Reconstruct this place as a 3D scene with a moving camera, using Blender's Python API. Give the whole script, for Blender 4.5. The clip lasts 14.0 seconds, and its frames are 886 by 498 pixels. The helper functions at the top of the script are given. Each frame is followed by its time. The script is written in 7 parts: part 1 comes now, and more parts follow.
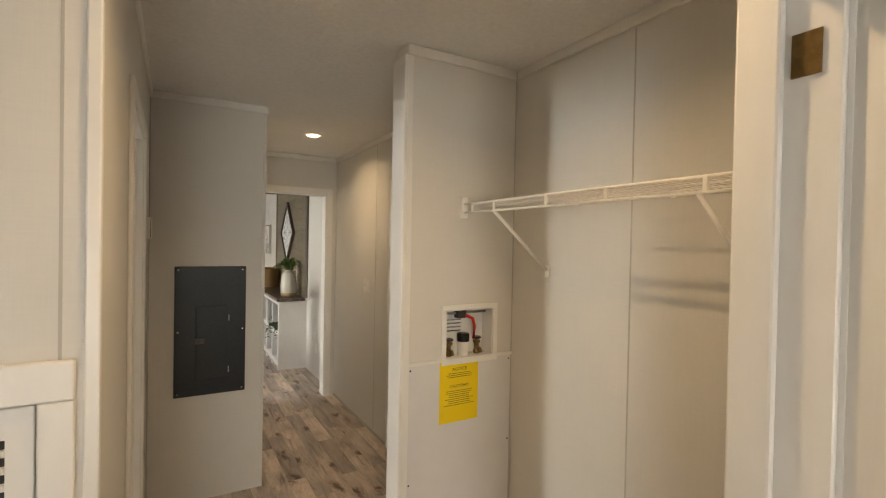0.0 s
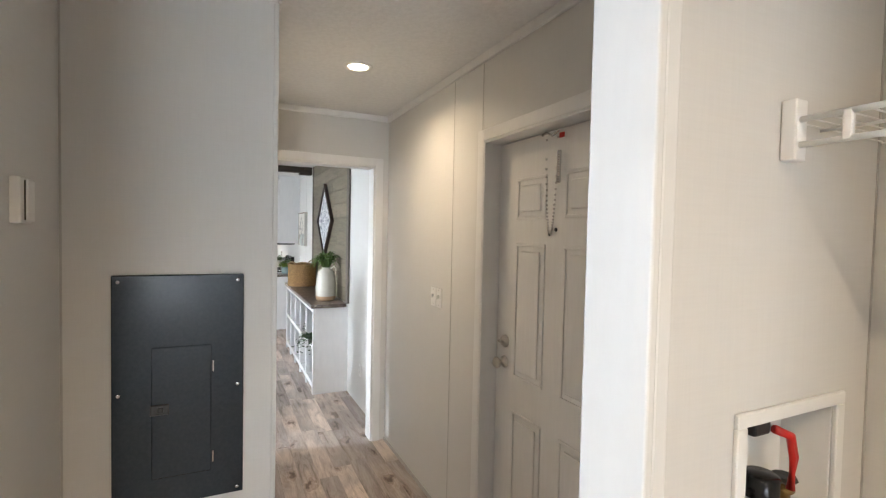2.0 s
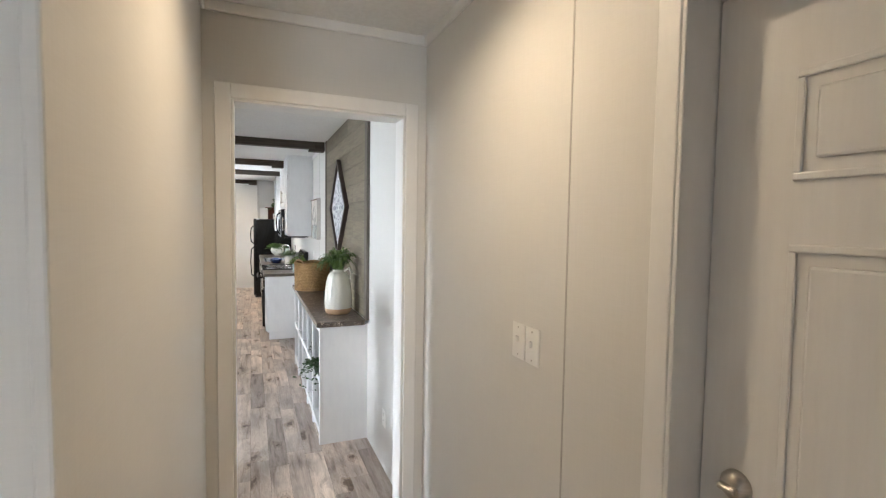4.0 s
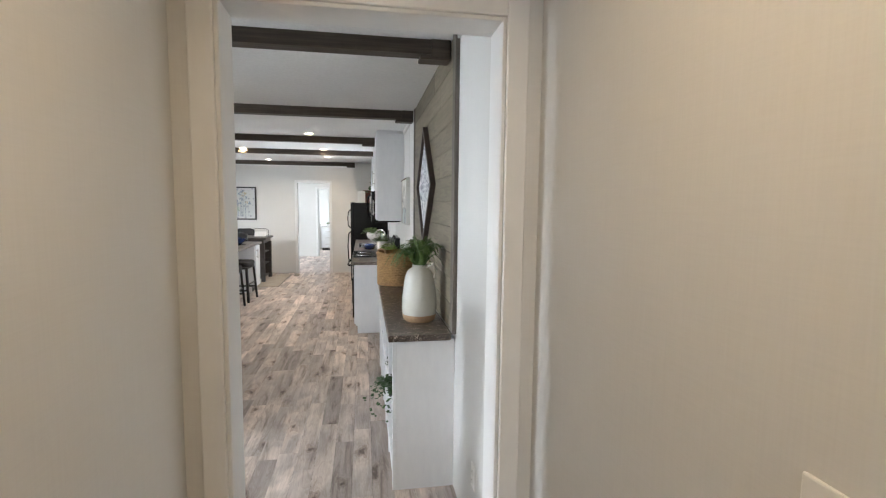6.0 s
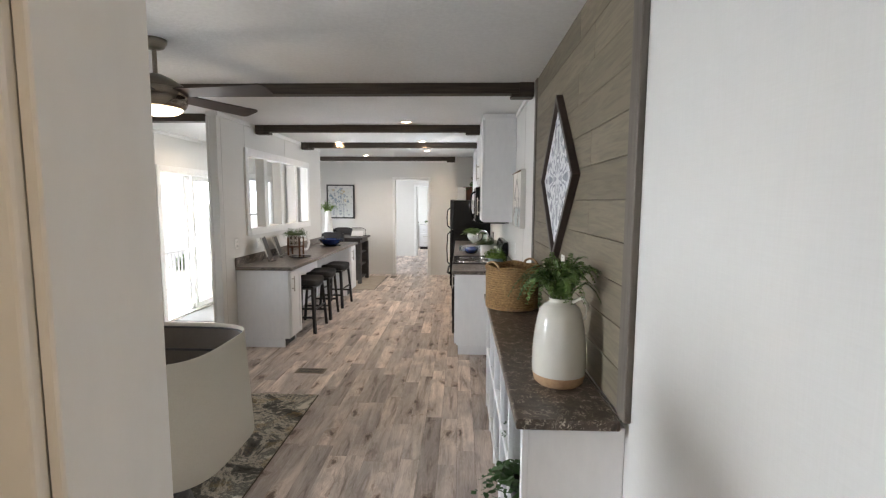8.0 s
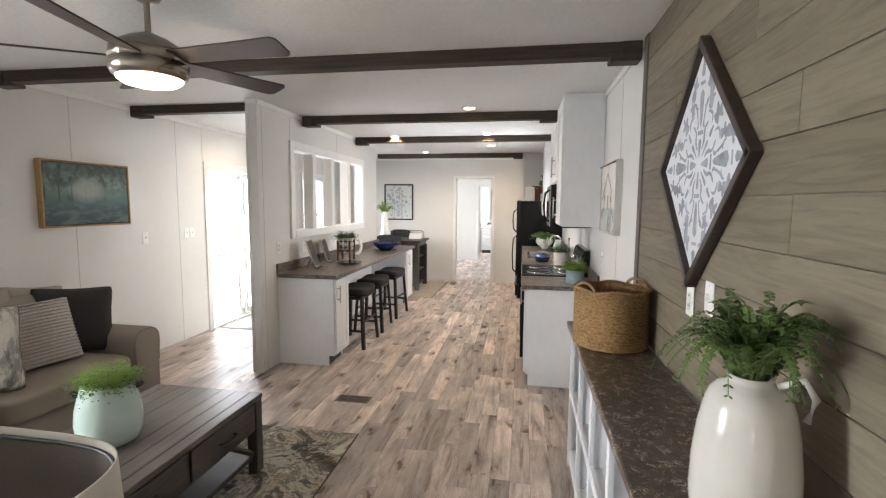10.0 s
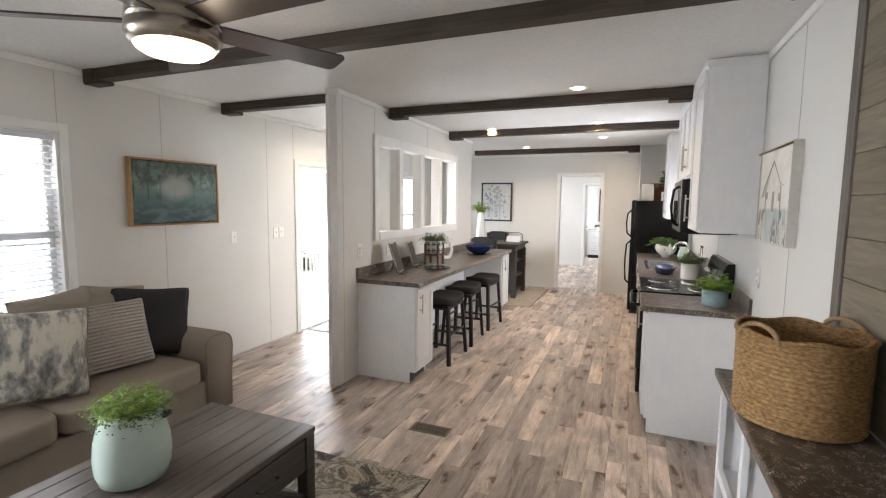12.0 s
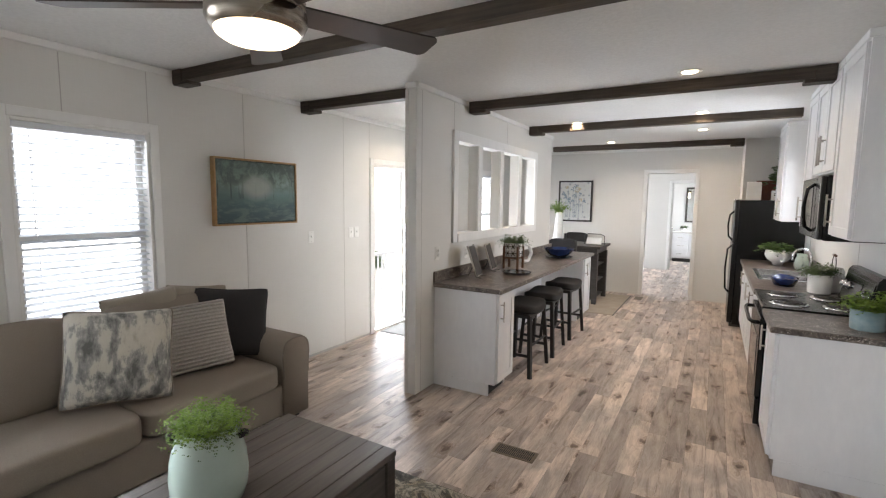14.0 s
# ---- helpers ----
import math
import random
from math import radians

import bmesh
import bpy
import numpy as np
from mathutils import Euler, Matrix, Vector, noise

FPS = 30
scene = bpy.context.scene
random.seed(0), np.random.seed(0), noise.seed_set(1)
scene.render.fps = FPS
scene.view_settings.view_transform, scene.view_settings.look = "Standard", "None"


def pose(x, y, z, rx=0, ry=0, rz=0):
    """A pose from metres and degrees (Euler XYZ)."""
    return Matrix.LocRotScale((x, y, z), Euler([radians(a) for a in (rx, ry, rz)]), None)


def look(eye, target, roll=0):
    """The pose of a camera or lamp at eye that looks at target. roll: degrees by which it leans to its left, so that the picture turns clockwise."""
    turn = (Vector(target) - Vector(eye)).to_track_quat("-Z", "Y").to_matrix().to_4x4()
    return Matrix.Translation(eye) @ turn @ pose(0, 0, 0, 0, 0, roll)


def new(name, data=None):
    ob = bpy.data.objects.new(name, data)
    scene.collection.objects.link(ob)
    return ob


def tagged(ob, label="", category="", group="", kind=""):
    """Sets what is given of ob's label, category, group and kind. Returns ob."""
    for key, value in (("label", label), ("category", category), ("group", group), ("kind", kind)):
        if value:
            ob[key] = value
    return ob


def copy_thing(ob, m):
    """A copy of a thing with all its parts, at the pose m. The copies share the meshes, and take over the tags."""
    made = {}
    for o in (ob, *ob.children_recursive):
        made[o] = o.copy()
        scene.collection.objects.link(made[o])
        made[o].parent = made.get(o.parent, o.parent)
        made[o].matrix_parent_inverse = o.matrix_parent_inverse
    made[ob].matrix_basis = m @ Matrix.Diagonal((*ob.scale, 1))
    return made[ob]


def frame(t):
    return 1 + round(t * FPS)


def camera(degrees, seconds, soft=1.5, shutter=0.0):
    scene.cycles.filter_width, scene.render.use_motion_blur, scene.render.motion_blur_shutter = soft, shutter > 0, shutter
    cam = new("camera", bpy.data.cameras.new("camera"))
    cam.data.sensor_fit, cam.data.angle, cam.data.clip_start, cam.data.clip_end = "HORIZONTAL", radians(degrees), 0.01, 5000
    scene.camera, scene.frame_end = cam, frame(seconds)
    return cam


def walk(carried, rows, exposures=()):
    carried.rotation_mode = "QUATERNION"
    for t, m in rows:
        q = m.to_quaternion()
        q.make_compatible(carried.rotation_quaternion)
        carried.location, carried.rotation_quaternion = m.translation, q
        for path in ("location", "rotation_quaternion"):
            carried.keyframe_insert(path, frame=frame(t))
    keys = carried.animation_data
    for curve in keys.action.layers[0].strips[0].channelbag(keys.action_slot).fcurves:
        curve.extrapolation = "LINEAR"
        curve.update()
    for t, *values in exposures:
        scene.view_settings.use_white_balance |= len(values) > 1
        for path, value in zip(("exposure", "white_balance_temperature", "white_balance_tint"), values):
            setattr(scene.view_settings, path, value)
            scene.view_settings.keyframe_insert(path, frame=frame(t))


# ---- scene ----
cam = camera(87.0, 14.0, soft=1.2)
PATH = [
    (0, (-0.401, -0.078, 1.65), (0.6, 1.653, 1.625), 1.1),
    (0.5, (-0.345, 0.234, 1.658), (0.626, 1.982, 1.62), 1.0),
    (1, (-0.267, 0.61, 1.653), (0.67, 2.376, 1.602), 0.9),
    (1.5, (-0.131, 0.999, 1.63), (0.769, 2.784, 1.572), 1.1),
    (2, (-0.06, 1.34, 1.639), (0.796, 3.146, 1.572), 1.2),
    (2.5, (-0.074, 1.703, 1.634), (0.747, 3.525, 1.563), 1.1),
    (5, (0.619, 3.099, 1.615), (1.238, 4.996, 1.467), 0.7),
    (5.5, (0.661, 3.292, 1.603), (1.145, 5.225, 1.435), 0.6),
    (6, (0.605, 3.52, 1.614), (0.941, 5.483, 1.43), 0.6),
    (6.5, (0.581, 3.766, 1.583), (0.777, 5.748, 1.395), 0.4),
    (7, (0.624, 4.028, 1.587), (0.703, 6.017, 1.393), 0.4),
    (7.5, (0.638, 4.259, 1.586), (0.629, 6.249, 1.39), 0.3),
    (8, (0.542, 4.505, 1.631), (0.469, 6.493, 1.43), 0.3),
    (10.5, (0.41, 5.447, 1.607), (-0.004, 7.394, 1.413), 0.5),
    (11, (0.359, 5.612, 1.601), (-0.149, 7.537, 1.408), 0.5),
    (11.5, (0.358, 5.789, 1.601), (-0.265, 7.68, 1.407), 0.5),
    (12, (0.376, 5.91, 1.603), (-0.372, 7.755, 1.405), 0.6),
    (12.5, (0.36, 5.966, 1.6), (-0.497, 7.762, 1.396), 0.6),
    (13, (0.294, 6.006, 1.615), (-0.638, 7.764, 1.408), 0.6),
    (13.5, (0.201, 6.058, 1.625), (-0.776, 7.79, 1.415), 0.7),
    (14, (0.136, 6.106, 1.617), (-0.863, 7.827, 1.408), 0.7),
]
EXPOSURES = [(0, 0.08, 7900, 12), (0.5, 0.68, 6450, 10), (1.5, 0.74, 6150, 11), (2.0, 0.88, 6200, 11), (2.5, 1.12, 6450, 11), (5.0, 0.54, 6100, 11), (6.0, 0.5, 6250, 11), (6.5, 0.46, 5900, 11), (7.0, 0.46, 6150, 12), (8.0, 0.36, 6550, 13), (10.5, 0.62, 6700, 14), (12.0, 0.54, 6650, 14), (13.0, 0.46, 6600, 14), (14.0, 0.36, 6550, 14)]
walk(cam, [(row[0], look(*row[1:])) for row in PATH], exposures=EXPOSURES)

# ---------------------------------------------------------------- world and light
CEIL = 2.53
world = bpy.data.worlds.new("sky_world")
scene.world = world
world.use_nodes = True
wn = world.node_tree
sky = wn.nodes.new("ShaderNodeTexSky")
sky.sky_type = "NISHITA"
sky.sun_disc = False
sky.sun_elevation = radians(52)
sky.sun_rotation = radians(170)
wn.links.new(sky.outputs["Color"], wn.nodes["Background"].inputs["Color"])
wn.nodes["Background"].inputs["Strength"].default_value = 0.15

sun = new("sun", bpy.data.lights.new("sun", "SUN"))
sun.data.energy, sun.data.angle, sun.data.color = 5.0, radians(0.5), (1.0, 0.95, 0.88)
sun.matrix_world = look((0, -10, 20), (-1.6, 2.2, 0))


def area(name, eye, target, sx, sy, watts, colour):
    ob = new(name, bpy.data.lights.new(name, "AREA"))
    ob.data.shape, ob.data.size, ob.data.size_y = "RECTANGLE", sx, sy
    ob.data.energy, ob.data.color, ob.data.spread = watts, colour, radians(140)
    ob.matrix_world = look(eye, target)
    return ob


DAY = (0.86, 0.94, 1.0)
# daylight that enters through the window and door openings, plus added fill lamps noted below
area("window_light", (-3.478, 7.58, 1.42), (0, 7.58, 0.9), 0.76, 1.24, 5, DAY)
area("slider_light", (-3.475, 11.2, 1.02), (0, 11.2, 0.8), 1.4, 1.95, 74, DAY)
area("dining_window_light", (-3.478, 13.5, 1.43), (0, 13.5, 1.2), 1.0, 1.22, 26, DAY)
area("sink_window_light", (1.17, 11.78, 1.70), (-2, 11.78, 1.3), 1.0, 0.7, 20, DAY)
area("side_room_light", (-3.44, 3.3, 1.72), (0, 1.9, 1.6), 0.45, 0.55, 35, DAY)
area("start_room_light", (-1.25, -3.14, 1.05), (-0.9, 0, 1.2), 1.0, 0.95, 26, DAY)
# fill lamp at an unseen window, added so that the far rooms look bright
area("far_room_fill", (-3.46, 16.6, 1.45), (0, 16.6, 1.2), 1.15, 1.15, 62, DAY)
# no opening here: fill lamp added in mid-air to brighten the bathroom
area("bath_fill_light", (0.55, 19.8, 1.6), (-1, 19.8, 1.2), 1.0, 0.8, 40, DAY)
# fill lamp added behind an unseen front window to brighten the console side
area("front_fill_light", (-3.478, 5.75, 1.43), (0, 5.75, 0.9), 0.85, 1.25, 96, DAY)


# ---------------------------------------------------------------- materials
def mat(name, colour, rough=0.5, metal=0.0, spec=0.5):
    m = bpy.data.materials.new(name)
    m.use_nodes = True
    b = m.node_tree.nodes["Principled BSDF"]
    b.inputs["Base Color"].default_value = (*colour, 1)
    b.inputs["Roughness"].default_value = rough
    b.inputs["Metallic"].default_value = metal
    b.inputs["Specular IOR Level"].default_value = spec
    return m


def nd(m, kind, **kw):
    n = m.node_tree.nodes.new(kind)
    for k, v in kw.items():
        n.inputs[k].default_value = v
    return n


def ln(m, a, b):
    m.node_tree.links.new(a, b)


def coords(m, scale=(1, 1, 1), world_space=True):
    mp = nd(m, "ShaderNodeMapping")
    mp.inputs["Scale"].default_value = scale
    if world_space:
        g = nd(m, "ShaderNodeNewGeometry")
        ln(m, g.outputs["Position"], mp.inputs["Vector"])
    else:
        g = nd(m, "ShaderNodeTexCoord")
        ln(m, g.outputs["Object"], mp.inputs["Vector"])
    return mp.outputs["Vector"]


def ramp(m, fac, stops):
    r = nd(m, "ShaderNodeValToRGB")
    while len(r.color_ramp.elements) < len(stops):
        r.color_ramp.elements.new(0.5)
    for e, (p, c) in zip(r.color_ramp.elements, stops):
        e.position, e.color = p, (*c, 1)
    ln(m, fac, r.inputs["Fac"])
    return r.outputs["Color"]


def noisy(m, vec, scale, detail=3.0, rough=0.55, dist=0.0):
    n = nd(m, "ShaderNodeTexNoise", Scale=scale, Detail=detail, Roughness=rough, Distortion=dist)
    ln(m, vec, n.inputs["Vector"])
    return n.outputs["Fac"]


def bsdf(m):
    return m.node_tree.nodes["Principled BSDF"]


def bump(m, fac, strength=0.2, dist=0.004):
    b = nd(m, "ShaderNodeBump", Strength=strength, Distance=dist)
    ln(m, fac, b.inputs["Height"])
    ln(m, b.outputs["Normal"], bsdf(m).inputs["Normal"])


def mixc(m, fac, a, b, mode="MIX"):
    x = nd(m, "ShaderNodeMix")
    x.data_type, x.blend_type = "RGBA", mode
    if isinstance(fac, float):
        x.inputs[0].default_value = fac
    else:
        ln(m, fac, x.inputs[0])
    for sock, v in ((x.inputs[6], a), (x.inputs[7], b)):
        if isinstance(v, tuple):
            sock.default_value = (*v, 1)
        else:
            ln(m, v, sock)
    return x.outputs[2]


def textured(name, c1, c2, scale=(20, 20, 20), size=1.0, rough=0.5, metal=0.0, b=0.1, bd=0.002, detail=4.0, spec=0.5, lo=0.3, hi=0.7, dist=0.0, local=False):
    """Two colours mixed by a noise in metres, with a relief of the same grain and a broader stain."""
    m = mat(name, c1, rough, metal, spec)
    v = coords(m, scale, not local)
    f = noisy(m, v, size, detail, 0.6, dist)
    col = ramp(m, f, [(lo, c1), (hi, c2)])
    broad = noisy(m, coords(m, (1, 1, 1), not local), 1.7, 3.0)
    shade = ramp(m, broad, [(0.3, (0.93, 0.93, 0.93)), (0.7, (1, 1, 1))])
    ln(m, mixc(m, 1.0, col, shade, "MULTIPLY"), bsdf(m).inputs["Base Color"])
    rr = ramp(m, broad, [(0.3, (rough * 0.88,) * 3), (0.7, (min(1, rough * 1.1),) * 3)])
    ln(m, rr, bsdf(m).inputs["Roughness"])
    if b:
        bump(m, f, b, bd)
    return m


def wall_paper(name, base, vein):
    """Vinyl-faced wall board with a faint woven print."""
    m = mat(name, base, 0.55, 0, 0.3)
    vert = noisy(m, coords(m, (260, 260, 9)), 1.0, 3.0)
    hori = noisy(m, coords(m, (9, 9, 260)), 1.0, 3.0)
    w = mixc(m, 0.5, vert, hori)
    col = ramp(m, w, [(0.35, vein), (0.62, base)])
    broad = noisy(m, coords(m), 1.1, 3.0)
    shade = ramp(m, broad, [(0.3, (0.95, 0.95, 0.95)), (0.7, (1, 1, 1))])
    ln(m, mixc(m, 1.0, col, shade, "MULTIPLY"), bsdf(m).inputs["Base Color"])
    bump(m, w, 0.07, 0.001)
    return m


WALL = wall_paper("wall_board", (0.665, 0.65, 0.62), (0.64, 0.625, 0.595))
TRIM = textured("white_trim", (0.78, 0.77, 0.75), (0.74, 0.73, 0.71), (6, 6, 2), 3, 0.38, b=0.03)
BEADING = textured("wall_joint", (0.50, 0.48, 0.45), (0.43, 0.41, 0.385), (30, 30, 3), 1, 0.6, b=0)
PAINT = textured("white_cabinet_paint", (0.78, 0.78, 0.785), (0.74, 0.74, 0.75), (9, 9, 3), 3, 0.36, b=0.03)
DOORW = textured("white_door_paint", (0.76, 0.75, 0.73), (0.72, 0.71, 0.69), (60, 60, 6), 1, 0.4, b=0.06)
CEILM = textured("ceiling_texture", (0.78, 0.78, 0.77), (0.74, 0.74, 0.73), (38, 38, 38), 1, 0.85, b=0.55, bd=0.006, detail=5, lo=0.4, hi=0.6)
BEAM = textured("brown_grey_beam", (0.040, 0.031, 0.024), (0.085, 0.066, 0.052), (3, 60, 60), 1, 0.6, spec=0.25, b=0.2, bd=0.002)
BEAMY = textured("brown_grey_post", (0.095, 0.08, 0.066), (0.15, 0.128, 0.108), (60, 60, 3), 1, 0.6, spec=0.3, b=0.2, bd=0.002)
BLACK = textured("black_gloss", (0.006, 0.006, 0.0065), (0.009, 0.009, 0.0095), (40, 40, 40), 1, 0.22, b=0, spec=0.35)
BLACKM = textured("black_iron", (0.016, 0.015, 0.015), (0.03, 0.028, 0.026), (60, 60, 60), 1, 0.45, b=0.05)
# near-black colour that stands for the shade in gaps and holes
DARK = textured("dark_gap_shade", (0.02, 0.02, 0.02), (0.03, 0.03, 0.03), rough=0.8, b=0)
NICKEL = textured("brushed_nickel", (0.55, 0.52, 0.48), (0.46, 0.43, 0.39), (10, 10, 300), 1, 0.28, 1.0, b=0.04)
STEEL = textured("stainless_steel", (0.62, 0.62, 0.62), (0.52, 0.52, 0.52), (6, 200, 6), 1, 0.24, 1.0, b=0.04)
CHROME = mat("chrome", (0.8, 0.8, 0.8), 0.08, 1.0)
BRASS = textured("aged_brass", (0.32, 0.21, 0.09), (0.22, 0.14, 0.06), (60, 60, 60), 1, 0.35, 1.0, b=0.05)
PLASTIC = textured("white_plastic", (0.80, 0.79, 0.76), (0.77, 0.76, 0.73), (20, 20, 20), 1, 0.3, b=0)
WIREW = mat("white_wire_coating", (0.82, 0.81, 0.79), 0.3)
PANELG = textured("grey_enamel_steel", (0.022, 0.030, 0.039), (0.028, 0.037, 0.047), (90, 90, 90), 1, 0.25, b=0.02, spec=0.4)
CERAMIC = textured("ivory_glaze", (0.58, 0.56, 0.50), (0.52, 0.50, 0.44), (8, 8, 5), 1, 0.14, b=0.02)
CLAY = textured("bare_clay", (0.42, 0.26, 0.14), (0.33, 0.20, 0.11), (60, 60, 60), 1, 0.8, b=0.2)
MINT = textured("mint_glaze", (0.44, 0.53, 0.47), (0.40, 0.49, 0.43), (9, 9, 9), 1, 0.22, b=0.02)
TEAL = textured("grey_teal_glaze", (0.17, 0.27, 0.31), (0.25, 0.33, 0.345), (30, 30, 30), 1, 0.45, b=0.05)
BLUE = textured("navy_glaze", (0.012, 0.022, 0.085), (0.02, 0.04, 0.13), (20, 20, 20), 1, 0.16, b=0.02)
WHITEC = textured("white_ceramic", (0.80, 0.79, 0.77), (0.76, 0.75, 0.73), (9, 9, 9), 1, 0.2, b=0.01)
SOIL = textured("potting_soil", (0.03, 0.02, 0.014), (0.06, 0.045, 0.03), (90, 90, 90), 1, 0.95, b=0.5)
LEAF = textured("fern_leaf", (0.045, 0.088, 0.017), (0.10, 0.165, 0.038), (25, 25, 25), 1, 0.5, b=0)
LEAFB = textured("bright_leaf", (0.11, 0.20, 0.018), (0.20, 0.32, 0.04), (40, 40, 40), 1, 0.5, b=0)
LEAFD = textured("dark_leaf", (0.022, 0.06, 0.016), (0.045, 0.105, 0.028), (25, 25, 25), 1, 0.42, b=0)
STEM = mat("plant_stem", (0.08, 0.09, 0.03), 0.6)
SOFA = textured("beige_microfibre", (0.235, 0.198, 0.163), (0.272, 0.232, 0.192), (220, 220, 220), 1, 0.85, b=0.15, bd=0.001, spec=0.2)
PIPING = textured("sofa_piping", (0.19, 0.157, 0.127), (0.215, 0.18, 0.147), (220, 220, 220), 1, 0.85, b=0)
CHAR = textured("charcoal_linen", (0.028, 0.026, 0.027), (0.043, 0.040, 0.041), (300, 300, 300), 1, 0.9, b=0.25, bd=0.001, spec=0.2)
SEATC = textured("grey_upholstery", (0.026, 0.025, 0.025), (0.042, 0.04, 0.04), (260, 260, 260), 1, 0.85, b=0.2, bd=0.001, spec=0.2)
EBONY = textured("espresso_wood", (0.013, 0.011, 0.010), (0.022, 0.019, 0.017), (60, 60, 5), 1, 0.45, b=0.1)
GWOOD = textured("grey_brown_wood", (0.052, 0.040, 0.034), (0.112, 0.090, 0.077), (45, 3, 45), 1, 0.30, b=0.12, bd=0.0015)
# same wood about a third darker than GWOOD, duller, with the grain across
GWOODX = textured("darker_grey_brown_wood", (0.034, 0.029, 0.025), (0.07, 0.06, 0.053), (3, 5, 50), 1, 0.5, b=0.18, bd=0.0015)
WALNUT = textured("walnut_wood", (0.10, 0.045, 0.022), (0.16, 0.08, 0.04), (30, 30, 6), 1, 0.4, b=0.1)
GOLD = textured("gold_wood_frame", (0.36, 0.20, 0.075), (0.44, 0.27, 0.11), (40, 40, 40), 1, 0.4, b=0.05)
LINEN = textured("linen_shade", (0.62, 0.57, 0.48), (0.56, 0.51, 0.42), (420, 420, 420), 1, 0.9, b=0.2, bd=0.0008)
BLADE = textured("dark_walnut_blade", (0.024, 0.015, 0.012), (0.042, 0.027, 0.021), (12, 12, 12), 1, 0.4, b=0.08)
PAPERY = textured("yellow_paper", (0.85, 0.62, 0.012), (0.80, 0.58, 0.012), (5, 5, 5), 1, 0.6, b=0)
INK = mat("ink", (0.05, 0.04, 0.02), 0.7)
RED = mat("red_handle", (0.5, 0.015, 0.01), 0.35)
SCREEN = mat("tablet_screen", (0.02, 0.022, 0.025), 0.1)
DECK = textured("deck_boards", (0.55, 0.53, 0.49), (0.62, 0.60, 0.56), (3, 40, 40), 1, 0.7, b=0.1)
GRASS = textured("dry_gravel_yard", (0.50, 0.48, 0.44), (0.60, 0.58, 0.54), (3, 3, 3), 1, 0.9, b=0.3)
RAILW = mat("white_rail_paint", (0.8, 0.8, 0.79), 0.4)


def glowing(name, colour, strength):
    m = bpy.data.materials.new(name)
    m.use_nodes = True
    b = m.node_tree.nodes["Principled BSDF"]
    b.inputs["Base Color"].default_value = (*colour, 1)
    b.inputs["Emission Color"].default_value = (*colour, 1)
    b.inputs["Emission Strength"].default_value = strength
    return m


GLOW = glowing("lamp_lens", (1.0, 0.80, 0.52), 14.0)
GLOWW = glowing("fan_lens", (1.0, 0.84, 0.60), 2.6)


def glass():
    m = mat("window_glass", (1, 1, 1), 0.0)
    bsdf(m).inputs["Transmission Weight"].default_value = 1.0
    bsdf(m).inputs["IOR"].default_value = 1.1
    return m


GLASS = glass()
FANMETAL = textured("dark_brushed_nickel", (0.34, 0.30, 0.25), (0.27, 0.235, 0.195), (10, 10, 300), 1, 0.3, 1.0, b=0.04)
MIRROR = mat("mirror_glass", (0.85, 0.87, 0.87), 0.03, 1.0)


def counter_stone(name, dark, mid, light):
    """Brown marbled laminate with pale crackle veins."""
    m = mat(name, dark, 0.3)
    v = coords(m, (1, 1, 1))
    warp = nd(m, "ShaderNodeTexNoise", Scale=9.0, Detail=4.0, Roughness=0.6)
    ln(m, v, warp.inputs["Vector"])
    wv = mixc(m, 0.13, v, warp.outputs["Color"])
    chips = noisy(m, wv, 24.0, 3.0, 0.5, 2.6)
    patch = noisy(m, coords(m, (1, 1, 1)), 13.0, 5.0, 0.65, 1.2)
    base = ramp(m, patch, [(0.35, dark), (0.65, mid)])
    thin = ramp(m, chips, [(0.47, (0, 0, 0)), (0.495, (1, 1, 1)), (0.505, (1, 1, 1)), (0.53, (0, 0, 0))])
    keep = ramp(m, noisy(m, coords(m, (1, 1, 1)), 21.0, 3.0), [(0.50, (0, 0, 0)), (0.57, (1, 1, 1))])
    veins = mixc(m, 1.0, thin, keep, "MULTIPLY")
    fleck = ramp(m, noisy(m, wv, 75.0, 2.0, 0.5, 2.0), [(0.60, (0, 0, 0)), (0.66, (1, 1, 1))])
    flecks = mixc(m, 1.0, fleck, ramp(m, noisy(m, v, 16.0, 3.0), [(0.42, (0.05, 0.05, 0.05)), (0.58, (0.9, 0.9, 0.9))]), "MULTIPLY")
    veins = mixc(m, 1.0, veins, flecks, "SCREEN")
    ln(m, mixc(m, veins, base, light), bsdf(m).inputs["Base Color"])
    bump(m, patch, 0.02, 0.001)
    return m


COUNTER = counter_stone("brown_marble_laminate", (0.024, 0.016, 0.011), (0.092, 0.066, 0.049), (0.54, 0.47, 0.39))
COUNTERB = counter_stone("grey_brown_marble_laminate", (0.034, 0.026, 0.021), (0.155, 0.126, 0.106), (0.52, 0.46, 0.41))


